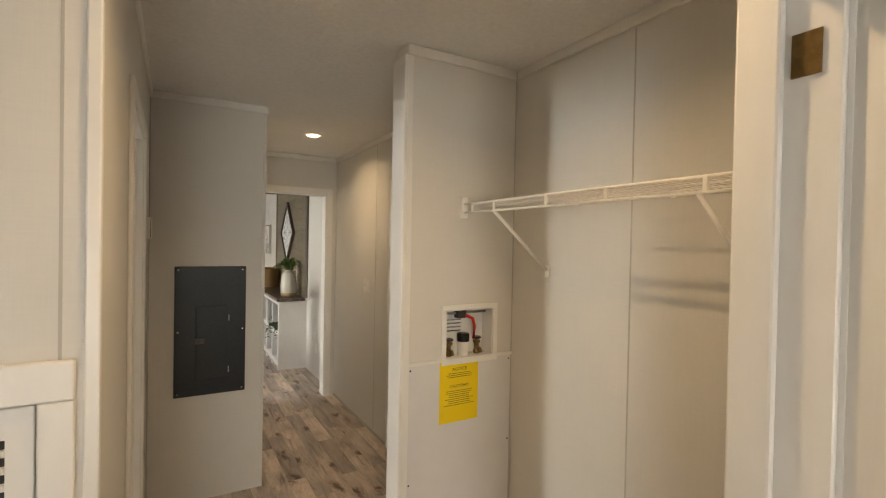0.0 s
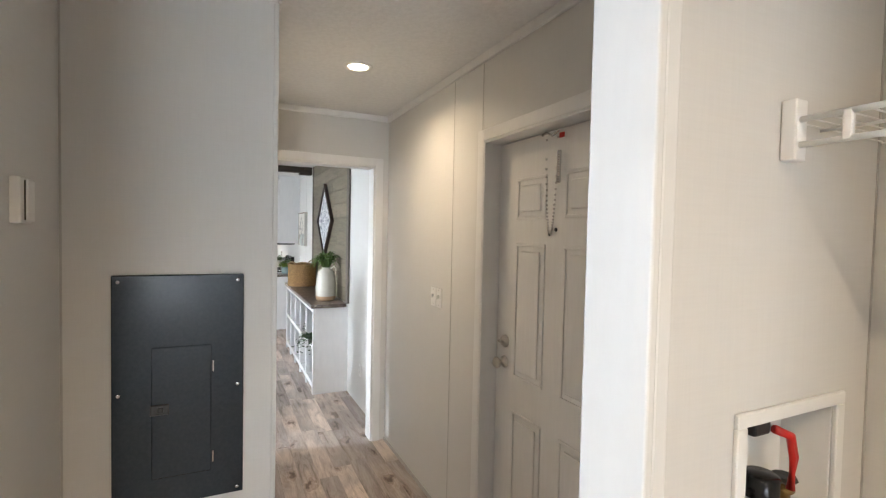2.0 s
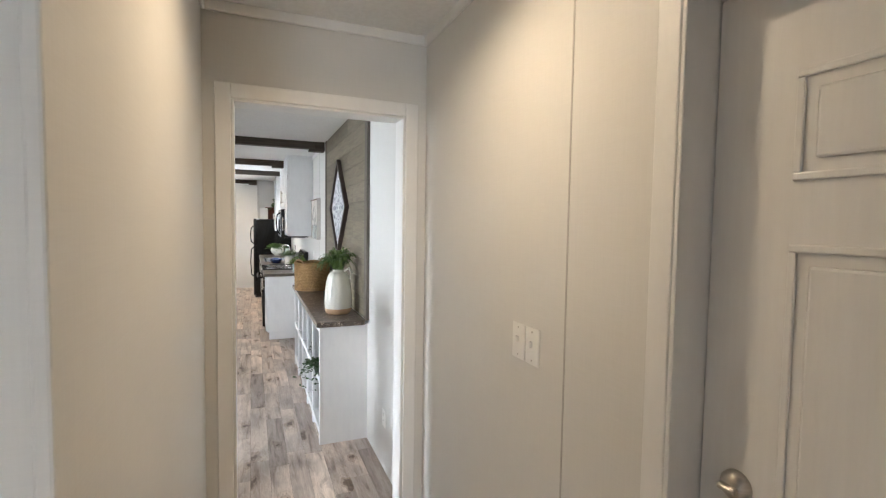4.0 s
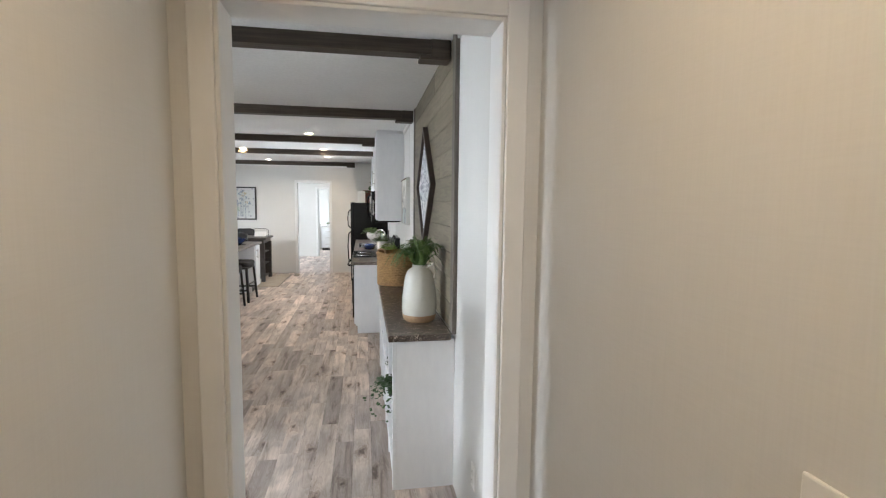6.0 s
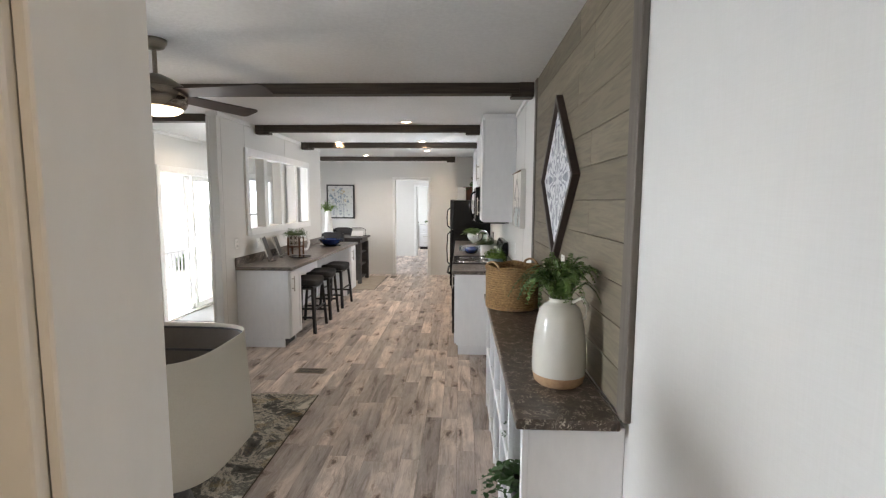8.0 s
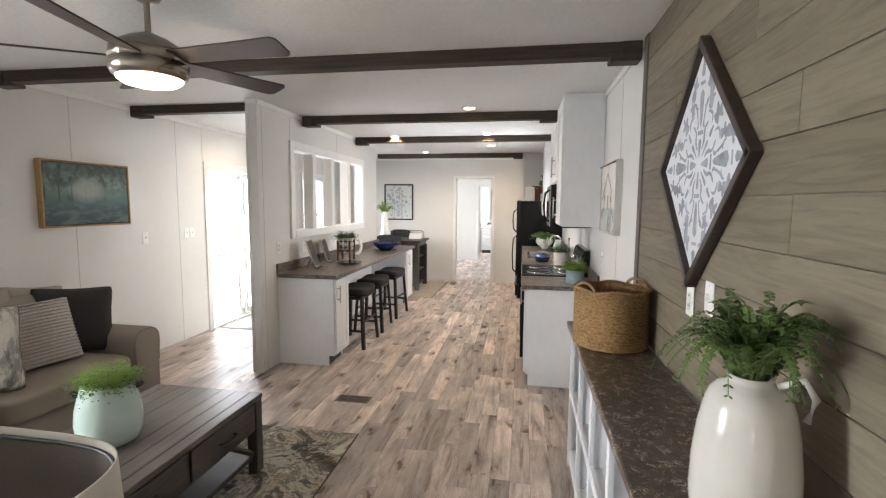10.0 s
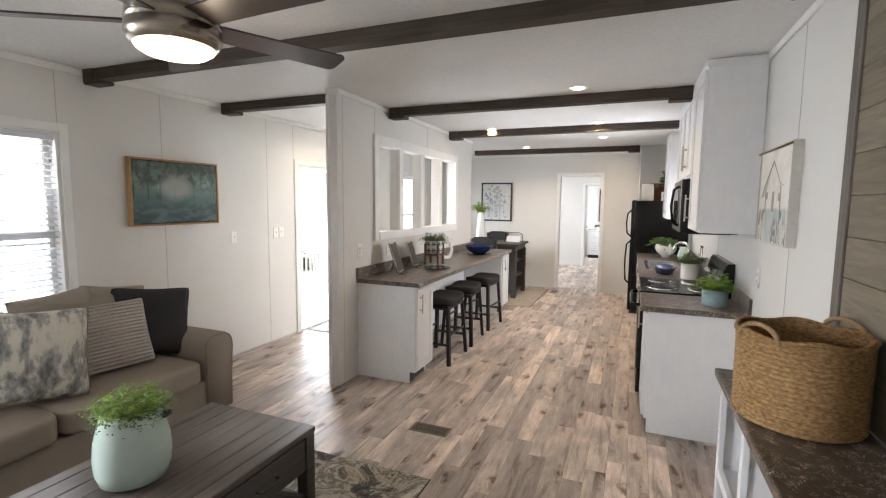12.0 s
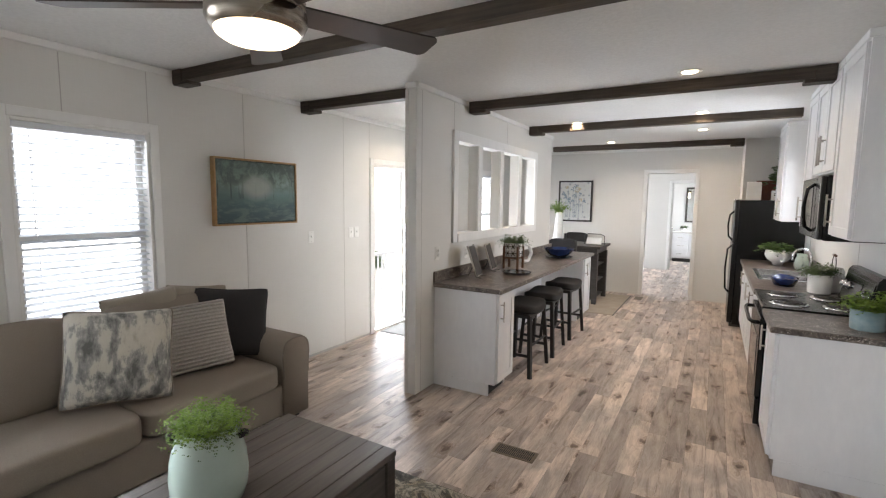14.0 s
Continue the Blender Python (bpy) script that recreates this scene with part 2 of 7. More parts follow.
def plank_floor():
    """Grey-brown plank vinyl: a tone for each plank, long grain, cathedral streaks and dark knots."""
    m = mat("plank_vinyl", (0.3, 0.25, 0.2), 0.4, 0, 0.35)
    g = nd(m, "ShaderNodeNewGeometry")
    oi = nd(m, "ShaderNodeObjectInfo")
    add = nd(m, "ShaderNodeMath")
    ln(m, g.outputs["Random Per Island"], add.inputs[0])
    ln(m, oi.outputs["Random"], add.inputs[1])
    fr = nd(m, "ShaderNodeMath")
    fr.operation = "FRACT"
    ln(m, add.outputs[0], fr.inputs[0])
    rnd = fr.outputs[0]
    shift = nd(m, "ShaderNodeVectorMath")
    shift.operation = "MULTIPLY_ADD"
    shift.inputs[1].default_value = (37, 53, 0)
    ln(m, rnd, shift.inputs[0])
    ln(m, g.outputs["Position"], shift.inputs[2])

    def mapped(sc):
        mp = nd(m, "ShaderNodeMapping")
        mp.inputs["Scale"].default_value = sc
        ln(m, shift.outputs[0], mp.inputs["Vector"])
        return mp.outputs["Vector"]

    streak = noisy(m, mapped((15, 1.5, 1)), 1.0, 5.0, 0.58, 1.1)
    fine = noisy(m, mapped((170, 6, 1)), 1.0, 3.0, 0.6)
    patch = noisy(m, mapped((5, 2.2, 1)), 1.0, 3.0, 0.5, 0.5)
    bend = nd(m, "ShaderNodeTexNoise", Scale=1.0, Detail=3.0, Roughness=0.55)
    ln(m, mapped((14, 7, 1)), bend.inputs["Vector"])
    cell = nd(m, "ShaderNodeTexVoronoi", Scale=1.0)
    cell.voronoi_dimensions = "2D"
    ln(m, mixc(m, 0.55, mapped((4.0, 1.9, 1)), bend.outputs["Color"], "ADD"), cell.inputs["Vector"])
    knot = cell.outputs["Distance"]
    broad = noisy(m, mapped((14, 2.0, 1)), 1.0, 3.0, 0.55, 2.0)
    tone = ramp(m, rnd, [(0.0, (0.32, 0.274, 0.250)), (0.25, (0.58, 0.498, 0.445)), (0.55, (0.79, 0.680, 0.605)), (0.8, (0.46, 0.396, 0.360)), (1.0, (0.86, 0.745, 0.665))])
    tone = mixc(m, ramp(m, patch, [(0.42, (0, 0, 0)), (0.62, (0.75, 0.75, 0.75))]), tone, (0.345, 0.305, 0.285))
    s = ramp(m, streak, [(0.30, (0.50, 0.462, 0.438)), (0.42, (0.90, 0.88, 0.865)), (0.70, (1.15, 1.145, 1.14))])
    k = ramp(m, knot, [(0.0, (0.20, 0.16, 0.14)), (0.06, (0.34, 0.285, 0.255)), (0.10, (0.78, 0.735, 0.70)), (0.125, (0.64, 0.59, 0.555)), (0.16, (1, 0.99, 0.98)), (0.20, (0.86, 0.835, 0.81)), (0.25, (1, 1, 1)), (0.30, (0.92, 0.905, 0.89)), (0.36, (1, 1, 1))])
    f = ramp(m, fine, [(0.3, (0.91, 0.91, 0.91)), (0.7, (1.04, 1.04, 1.04))])
    bd = ramp(m, broad, [(0.34, (0.50, 0.45, 0.42)), (0.41, (0.93, 0.915, 0.90)), (0.47, (0.74, 0.70, 0.675)), (0.53, (1.04, 1.04, 1.03)), (0.60, (0.87, 0.855, 0.84)), (0.68, (1.06, 1.055, 1.05))])
    tone = mixc(m, 0.6, tone, mixc(m, 1.0, tone, bd, "MULTIPLY"))
    col = mixc(m, 1.0, mixc(m, 1.0, mixc(m, 1.0, tone, s, "MULTIPLY"), k, "MULTIPLY"), f, "MULTIPLY")
    ln(m, col, bsdf(m).inputs["Base Color"])
    ln(m, ramp(m, streak, [(0.3, (0.5,) * 3), (0.7, (0.36,) * 3)]), bsdf(m).inputs["Roughness"])
    bump(m, fine, 0.08, 0.0006)
    return m


PLANK = plank_floor()


def shiplap_wood():
    m = mat("grey_shiplap", (0.2, 0.18, 0.15), 0.55, 0, 0.3)
    oi = nd(m, "ShaderNodeObjectInfo")
    g = nd(m, "ShaderNodeNewGeometry")
    sh = nd(m, "ShaderNodeVectorMath")
    sh.operation = "MULTIPLY_ADD"
    sh.inputs[1].default_value = (0, 31, 17)
    ln(m, oi.outputs["Random"], sh.inputs[0])
    ln(m, g.outputs["Position"], sh.inputs[2])
    mp = nd(m, "ShaderNodeMapping")
    mp.inputs["Scale"].default_value = (1, 2.4, 30)
    ln(m, sh.outputs[0], mp.inputs["Vector"])
    grain = noisy(m, mp.outputs["Vector"], 1.0, 5.0, 0.6, 1.6)
    tone = ramp(m, oi.outputs["Random"], [(0.0, (0.140, 0.116, 0.080)), (0.5, (0.168, 0.140, 0.098)), (1.0, (0.192, 0.161, 0.114))])
    gr = ramp(m, grain, [(0.32, (0.72, 0.70, 0.68)), (0.6, (1.05, 1.05, 1.04))])
    ln(m, mixc(m, 1.0, tone, gr, "MULTIPLY"), bsdf(m).inputs["Base Color"])
    bump(m, grain, 0.15, 0.0012)
    return m


SHIPLAP = shiplap_wood()


def rug_mat():
    m = mat("abstract_rug", (0.2, 0.2, 0.18), 0.95, 0, 0.1)
    v = coords(m)
    a = noisy(m, v, 3.6, 8.0, 0.72, 0.6)
    b = noisy(m, v, 4.0, 7.0, 0.74, 0.8)
    col = ramp(m, a, [(0.36, (0.05, 0.048, 0.045)), (0.45, (0.11, 0.11, 0.10)), (0.50, (0.46, 0.42, 0.35)), (0.55, (0.12, 0.12, 0.11)), (0.63, (0.56, 0.52, 0.44))])
    gold = ramp(m, b, [(0.53, (0, 0, 0)), (0.61, (1, 1, 1))])
    ln(m, mixc(m, mixc(m, 0.35, (0.0, 0.0, 0.0), gold), col, (0.34, 0.24, 0.11)), bsdf(m).inputs["Base Color"])
    bump(m, noisy(m, v, 500.0, 2.0), 0.5, 0.003)
    return m


RUG = rug_mat()


def jute():
    m = mat("woven_jute", (0.35, 0.22, 0.1), 0.85, 0, 0.2)
    v = coords(m, (70, 70, 150), False)
    a = noisy(m, v, 1.0, 3.0)
    ln(m, ramp(m, a, [(0.3, (0.135, 0.074, 0.031)), (0.7, (0.36, 0.22, 0.098))]), bsdf(m).inputs["Base Color"])
    bump(m, a, 0.5, 0.003)
    return m


JUTE = jute()


def brush_fabric():
    m = mat("brushstroke_fabric", (0.5, 0.48, 0.44), 0.9, 0, 0.2)
    v = coords(m, (9.5, 9.5, 4.2), False)
    a = noisy(m, v, 1.0, 6.0, 0.66, 0.12)
    b = noisy(m, coords(m, (16, 16, 6), False), 1.0, 4.0)
    base = ramp(m, a, [(0.38, (0.13, 0.13, 0.125)), (0.43, (0.22, 0.22, 0.21)), (0.485, (0.33, 0.32, 0.30)), (0.525, (0.52, 0.49, 0.43)), (0.72, (0.60, 0.57, 0.50))])
    blu = ramp(m, b, [(0.60, (0, 0, 0)), (0.70, (1, 1, 1))])
    ln(m, mixc(m, mixc(m, 0.6, (0.0, 0.0, 0.0), blu), base, (0.30, 0.27, 0.21)), bsdf(m).inputs["Base Color"])
    bump(m, noisy(m, coords(m, (300, 300, 300), False), 1.0, 2.0), 0.3, 0.001)
    return m


BRUSH = brush_fabric()
KNIT = textured("cream_knit", (0.36, 0.33, 0.295), (0.47, 0.44, 0.40), (90, 90, 90), 1, 0.92, b=0.4, bd=0.003, spec=0.2, local=True)
PALESOFA = textured("pale_cushion", (0.27, 0.235, 0.19), (0.31, 0.272, 0.225), (200, 200, 200), 1, 0.9, b=0.2, bd=0.001, spec=0.2)


def painting_mat(name, kind):
    """Loose painted pictures, in the picture's own coordinates (x across, z up, about one unit)."""
    m = mat(name, (0.3, 0.35, 0.33), 0.6)
    tc = nd(m, "ShaderNodeTexCoord")
    sep = nd(m, "ShaderNodeSeparateXYZ")
    ln(m, tc.outputs["Generated"], sep.inputs[0])
    z, a = sep.outputs["Z"], coords(m, (1, 7, 3.5) if kind == "trees" else (6, 6, 6), False)
    n1 = noisy(m, a, 1.0, 5.0, 0.65, 0.6)
    if kind == "trees":
        grad = ramp(m, z, [(0.0, (0.030, 0.065, 0.07)), (0.28, (0.05, 0.10, 0.105)), (0.46, (0.10, 0.17, 0.165)), (0.62, (0.21, 0.28, 0.25)), (1.0, (0.12, 0.17, 0.15))])
        mott = ramp(m, n1, [(0.38, (0.62, 0.65, 0.63)), (0.55, (1, 1, 1)), (0.72, (1.35, 1.3, 1.25))])
        col = mixc(m, 1.0, grad, mott, "MULTIPLY")
        mp = nd(m, "ShaderNodeMapping")
        mp.inputs["Location"].default_value, mp.inputs["Scale"].default_value = (-1.72, 0, -2.1), (3.6, 0, 3.6)
        ln(m, tc.outputs["Generated"], mp.inputs["Vector"])
        glow = nd(m, "ShaderNodeTexGradient")
        glow.gradient_type = "SPHERICAL"
        ln(m, mp.outputs["Vector"], glow.inputs["Vector"])
        col = mixc(m, ramp(m, glow.outputs["Fac"], [(0.1, (0, 0, 0)), (0.6, (0.8, 0.8, 0.8))]), col, (0.34, 0.36, 0.32))
        mist = ramp(m, glow.outputs["Fac"], [(0.1, (1, 1, 1)), (0.45, (0.1, 0.1, 0.1))])

        def gen(sc, off=0.0):
            q = nd(m, "ShaderNodeMapping")
            q.inputs["Scale"].default_value, q.inputs["Location"].default_value = sc, (off, 0, 0)
            ln(m, tc.outputs["Generated"], q.inputs["Vector"])
            return q.outputs["Vector"]

        crown_ = ramp(m, noisy(m, gen((7, 1, 4)), 1.0, 6.0, 0.7, 0.4), [(0.44, (0, 0, 0)), (0.56, (1, 1, 1))])
        crown_ = mixc(m, 1.0, crown_, ramp(m, z, [(0.48, (0, 0, 0)), (0.66, (0.85, 0.85, 0.85))]), "MULTIPLY")
        col = mixc(m, mixc(m, 1.0, crown_, mist, "MULTIPLY"), col, (0.035, 0.055, 0.045))
        trunk = ramp(m, noisy(m, gen((34, 1, 1.1), 3.0), 1.0, 2.0, 0.5), [(0.58, (0, 0, 0)), (0.64, (1, 1, 1))])
        trunk = mixc(m, 1.0, trunk, ramp(m, z, [(0.36, (0, 0, 0)), (0.42, (0.8, 0.8, 0.8)), (0.62, (0.8, 0.8, 0.8)), (0.72, (0, 0, 0))]), "MULTIPLY")
        col = mixc(m, mixc(m, 1.0, trunk, mist, "MULTIPLY"), col, (0.03, 0.05, 0.045))
        pool = ramp(m, noisy(m, gen((5, 1, 9), 7.0), 1.0, 5.0, 0.7, 0.6), [(0.46, (0, 0, 0)), (0.6, (0.55, 0.55, 0.55))])
        pool = mixc(m, 1.0, pool, ramp(m, z, [(0.28, (1, 1, 1)), (0.42, (0, 0, 0))]), "MULTIPLY")
        ln(m, mixc(m, pool, col, (0.14, 0.20, 0.19)), bsdf(m).inputs["Base Color"])
    elif kind == "house":
        grad = ramp(m, z, [(0.0, (0.62, 0.60, 0.55)), (0.36, (0.64, 0.62, 0.57)), (1.0, (0.74, 0.71, 0.66))])
        mott = ramp(m, n1, [(0.36, (0.85, 0.84, 0.82)), (0.6, (1, 1, 1))])
        col = mixc(m, 1.0, grad, mott, "MULTIPLY")
        low = ramp(m, z, [(0.33, (1, 1, 1)), (0.37, (0, 0, 0))])
        reeds = ramp(m, noisy(m, coords(m, (22, 22, 5), False), 1.0, 5.0, 0.65, 0.8), [(0.46, (1, 1, 1)), (0.54, (0, 0, 0))])
        col = mixc(m, mixc(m, 1.0, low, reeds, "MULTIPLY"), col, (0.13, 0.115, 0.10))
        pond = ramp(m, noisy(m, coords(m, (5, 5, 3), False), 1.0, 3.0, 0.5, 0.4), [(0.50, (0, 0, 0)), (0.56, (0.75, 0.75, 0.75))])
        ln(m, mixc(m, mixc(m, 1.0, low, pond, "MULTIPLY"), col, (0.40, 0.46, 0.46)), bsdf(m).inputs["Base Color"])
    else:
        v2 = nd(m, "ShaderNodeTexVoronoi", Scale=14.0)
        ln(m, coords(m, (1, 1, 1), False), v2.inputs["Vector"])
        dots = ramp(m, v2.outputs["Distance"], [(0.22, (0.16, 0.19, 0.22)), (0.36, (0.62, 0.63, 0.62))])
        pale = ramp(m, z, [(0.0, (0.75, 0.76, 0.75)), (0.3, (0.66, 0.67, 0.66)), (1.0, (0.70, 0.70, 0.68))])
        ln(m, mixc(m, 0.65, pale, dots, "MULTIPLY"), bsdf(m).inputs["Base Color"])
    return m


P_TREES = painting_mat("painted_trees", "trees")
P_HOUSE = painting_mat("painted_house", "house")
P_FLOWER = painting_mat("painted_flowers", "flowers")
STENCILW = textured("whitewashed_board", (0.74, 0.74, 0.74), (0.66, 0.67, 0.69), (14, 14, 14), 1, 0.6, b=0.05)
STENCILG = textured("grey_blue_stencil", (0.20, 0.21, 0.245), (0.42, 0.43, 0.47), (16, 16, 16), 1, 0.65, b=0.02)
DIAFRAME = textured("dark_brown_frame", (0.028, 0.017, 0.013), (0.05, 0.032, 0.026), (30, 30, 30), 1, 0.45, b=0.1)
BLIND = textured("white_blind_slat", (0.70, 0.72, 0.75), (0.66, 0.68, 0.71), (4, 4, 4), 1, 0.45, b=0)


# ---------------------------------------------------------------- mesh helpers
def bx(bm, x0, x1, y0, y1, z0, z1, bev=0.0, seg=1):
    r = bmesh.ops.create_cube(bm, size=1, matrix=Matrix.Translation(((x0 + x1) / 2, (y0 + y1) / 2, (z0 + z1) / 2)) @ Matrix.Diagonal((abs(x1 - x0), abs(y1 - y0), abs(z1 - z0), 1)))
    if bev:
        edges = list({e for v in r["verts"] for e in v.link_edges})
        bmesh.ops.bevel(bm, geom=edges, offset=bev, segments=seg, affect="EDGES", profile=0.5)
    return r["verts"]


def bm_box(x0, x1, y0, y1, z0, z1, bev=0.002, seg=1):
    bm = bmesh.new()
    bx(bm, x0, x1, y0, y1, z0, z1, bev, seg)
    return bm


def part(name, bm, material, parent=None, label="", smooth=False):
    me = bpy.data.meshes.new(name)
    bmesh.ops.recalc_face_normals(bm, faces=bm.faces)
    bm.to_mesh(me)
    bm.free()
    for p in me.polygons:
        p.use_smooth = smooth
    me.materials.append(material)
    ob = new(name, me)
    if parent is not None:
        ob.parent = parent
    return tagged(ob, label)


def thing(name, x, y, z, label, category, rz=0.0, group="", kind=""):
    e = new(name)
    e.empty_display_size = 0.1
    e.matrix_basis = pose(x, y, z, 0, 0, rz)
    return tagged(e, label, category, group, kind)


def lathe(profile, seg=32, cx=0.0, cy=0.0):
    bm = bmesh.new()
    rings = []
    for r, z in profile:
        rings.append([bm.verts.new((cx + max(r, 1e-4) * math.cos(2 * math.pi * i / seg), cy + max(r, 1e-4) * math.sin(2 * math.pi * i / seg), z)) for i in range(seg)])
    for a, b in zip(rings, rings[1:]):
        for i in range(seg):
            bm.faces.new((a[i], a[(i + 1) % seg], b[(i + 1) % seg], b[i]))
    return bm


def tube(points, r, seg=8, bm=None, taper=1.0):
    bm = bm or bmesh.new()
    pts = [Vector(p) for p in points]
    prev = None
    for i, p in enumerate(pts):
        d = (pts[min(i + 1, len(pts) - 1)] - pts[max(i - 1, 0)]).normalized()
        side = d.cross(Vector((0, 0, 1)))
        if side.length < 0.05:
            side = d.cross(Vector((0, 1, 0)))
        side.normalize()
        up = side.cross(d).normalized()
        k = r * (1 + (taper - 1) * i / max(1, len(pts) - 1))
        ring = [bm.verts.new(p + k * (side * math.cos(2 * math.pi * j / seg) + up * math.sin(2 * math.pi * j / seg))) for j in range(seg)]
        if prev:
            for j in range(seg):
                bm.faces.new((prev[j], prev[(j + 1) % seg], ring[(j + 1) % seg], ring[j]))
        else:
            bm.faces.new(ring[::-1])
        prev = ring
    bm.faces.new(prev)
    return bm


def arc(c, r, a0, a1, n, plane="xz", ry=None):
    ry = ry or r
    out = []
    for i in range(n + 1):
        a = radians(a0 + (a1 - a0) * i / n)
        u, w = r * math.cos(a), ry * math.sin(a)
        out.append({"xz": (c[0] + u, c[1], c[2] + w), "yz": (c[0], c[1] + u, c[2] + w), "xy": (c[0] + u, c[1] + w, c[2])}[plane])
    return out


def wall(name, axis, a0, a1, u0, u1, z0, z1, holes, material, label):
    """A wall from a0 to a1 across its thickness ('x' or 'y'), u0 to u1 along, with rectangular holes (u0, u1, z0, z1) cut right through."""
    us = sorted({u0, u1, *[h[0] for h in holes], *[h[1] for h in holes]})
    zs = sorted({z0, z1, *[h[2] for h in holes], *[h[3] for h in holes]})
    bm = bmesh.new()
    for i, (ua, ub) in enumerate(zip(us, us[1:])):
        run = None
        for za, zb in zip(zs, zs[1:]):
            um, zm = (ua + ub) / 2, (za + zb) / 2
            solid = not any(h[0] < um < h[1] and h[2] < zm < h[3] for h in holes)
            if solid:
                run = (run[0], zb) if run else (za, zb)
            if (not solid or zb == zs[-1]) and run:
                if axis == "x":
                    bx(bm, a0, a1, ua, ub, run[0], run[1])
                else:
                    bx(bm, ua, ub, a0, a1, run[0], run[1])
                run = None
    bmesh.ops.remove_doubles(bm, verts=bm.verts, dist=1e-5)
    ob = part(name, bm, material)
    return tagged(ob, label, "wall", kind="structure")


def casing(name, axis, face, into, u0, u1, z0, z1, w, d, label, sill=False):
    """Flat casing with a raised outer bead round an opening, on one face of a wall; into: +1 or -1, the way it stands proud."""
    e = thing(name, 0, 0, 0, label, "trim", kind="structure")
    for nm, a, b, c, f in (("side_casing", u0 - w, u0, z0, z1 + w), ("side_casing", u1, u1 + w, z0, z1 + w), ("head_casing", u0, u1, z1, z1 + w)) + ((("sill", u0, u1, z0 - w, z0),) if sill else ()):
        bm = bmesh.new()
        for k, (p, q, r_, s_, dd) in enumerate(((a, b, c, f, d),)):
            lo, hi = sorted((face, face + into * dd))
            if axis == "x":
                bx(bm, lo, hi, p, q, r_, s_, 0.004, 2)
            else:
                bx(bm, p, q, lo, hi, r_, s_, 0.004, 2)
        part(nm, bm, TRIM, e)
    return e


XL, XR = -3.36, 1.11
# ---------------------------------------------------------------- walls, floor, ceiling
w_right = wall("wall_right", "x", XR, XR + 0.13, -3.2, 21.1, 0, CEIL, [(2.435, 3.335, 0, 2.095), (11.25, 12.3, 1.33, 2.08)], WALL, "long outer wall of pale greige wall board")
w_left = wall("wall_left", "x", XL - 0.13, XL, -3.2, 21.1, 0, CEIL, [(2.6, 3.9, 0.9, 2.05), (5.3, 6.2, 0.78, 2.09), (7.19, 7.968, 0.78, 2.065), (10.47, 11.95, 0, 2.03), (13.0, 14.05, 0.80, 2.07), (16.0, 17.2, 0.85, 2.05)], WALL, "long outer wall of pale greige wall board")
w_back = wall("wall_back", "y", -3.2, -3.1, XL, XR, 0, CEIL, [(-1.8, -0.7, 0.55, 1.55)], WALL, "plain wall board closing the first room")
w_start = wall("wall_start", "y", 0.19, 0.31, -1.3, XR, 0, CEIL, [(-1.3, 0.35, 0, 2.08)], WALL, "wall board partition with a doorway")
w_vest = wall("wall_vestibule", "x", -1.4, -1.3, 0.19, 1.05, 0, CEIL, [], WALL, "plain wall board side wall")
w_start2 = wall("wall_start_side", "y", 0.19, 0.31, XL, -1.4, 0, CEIL, [], WALL, "plain wall board partition")
w_return = wall("wall_return", "y", 1.05, 1.14, XL, -0.53, 0, CEIL, [], WALL, "wall board end wall beside the passage")
w_pass = wall("wall_passage", "x", -0.62, -0.53, 1.14, 4.83, 0, CEIL, [(1.83, 2.60, 0, 2.13)], WALL, "greige passage wall with an open doorway")
w_panel = wall("wall_panel", "y", 3.21, 3.31, -0.53, 0.125, 0, CEIL, [], WALL, "greige wall board stub that carries the breaker panel")
w_hall = wall("wall_hall", "x", 0.03, 0.125, 3.31, 4.83, 0, CEIL, [], WALL, "greige hallway wall")
w_niche = wall("wall_niche", "y", 1.81, 1.91, 0.488, XR, 0, CEIL, [(0.712, 0.985, 1.100, 1.335)], WALL, "greige laundry niche wall with a recessed box")
w_end = wall("wall_hall_end", "y", 4.83, 4.95, XL, XR, 0, CEIL, [(0.234, 1.004, 0, 2.14), (-1.75, -0.98, 0, 2.05)], WALL, "wall between hallway and living room with a cased opening")
w_part = wall("wall_partition", "x", -2.03, -1.93, 9.23, 12.72, 0, CEIL, [(9.89, 10.33, 1.31, 2.15), (10.42, 10.87, 1.31, 2.15), (10.96, 11.42, 1.31, 2.15), (11.51, 11.98, 1.31, 2.15)], WALL, "half-open greige partition with four tall slots")
w_far = wall("wall_far", "y", 14.86, 14.98, XL, XR, 0, CEIL, [(-0.90, -0.18, 0, 2.11)], WALL, "far greige wall with a cased doorway")
w_pantry = wall("wall_alcove", "y", 14.06, 14.16, 0.45, XR, 0, CEIL, [], WALL, "short wall board return beside the fridge")
w_pantry2 = wall("wall_alcove_side", "x", 0.45, 0.55, 14.16, 14.86, 0, CEIL, [], WALL, "short wall board return beside the fridge")
w_bath = wall("wall_bath", "y", 18.5, 18.6, XL, XR, 0, CEIL, [(-0.78, -0.08, 0, 2.08)], WALL, "wall with the bathroom doorway")
w_bathl = wall("wall_bath_side", "x", -1.5, -1.4, 18.6, 21.0, 0, CEIL, [], WALL, "bathroom side wall")
w_last = wall("wall_last", "y", 21.0, 21.1, XL, XR, 0, CEIL, [], WALL, "plain end wall of the bathroom")

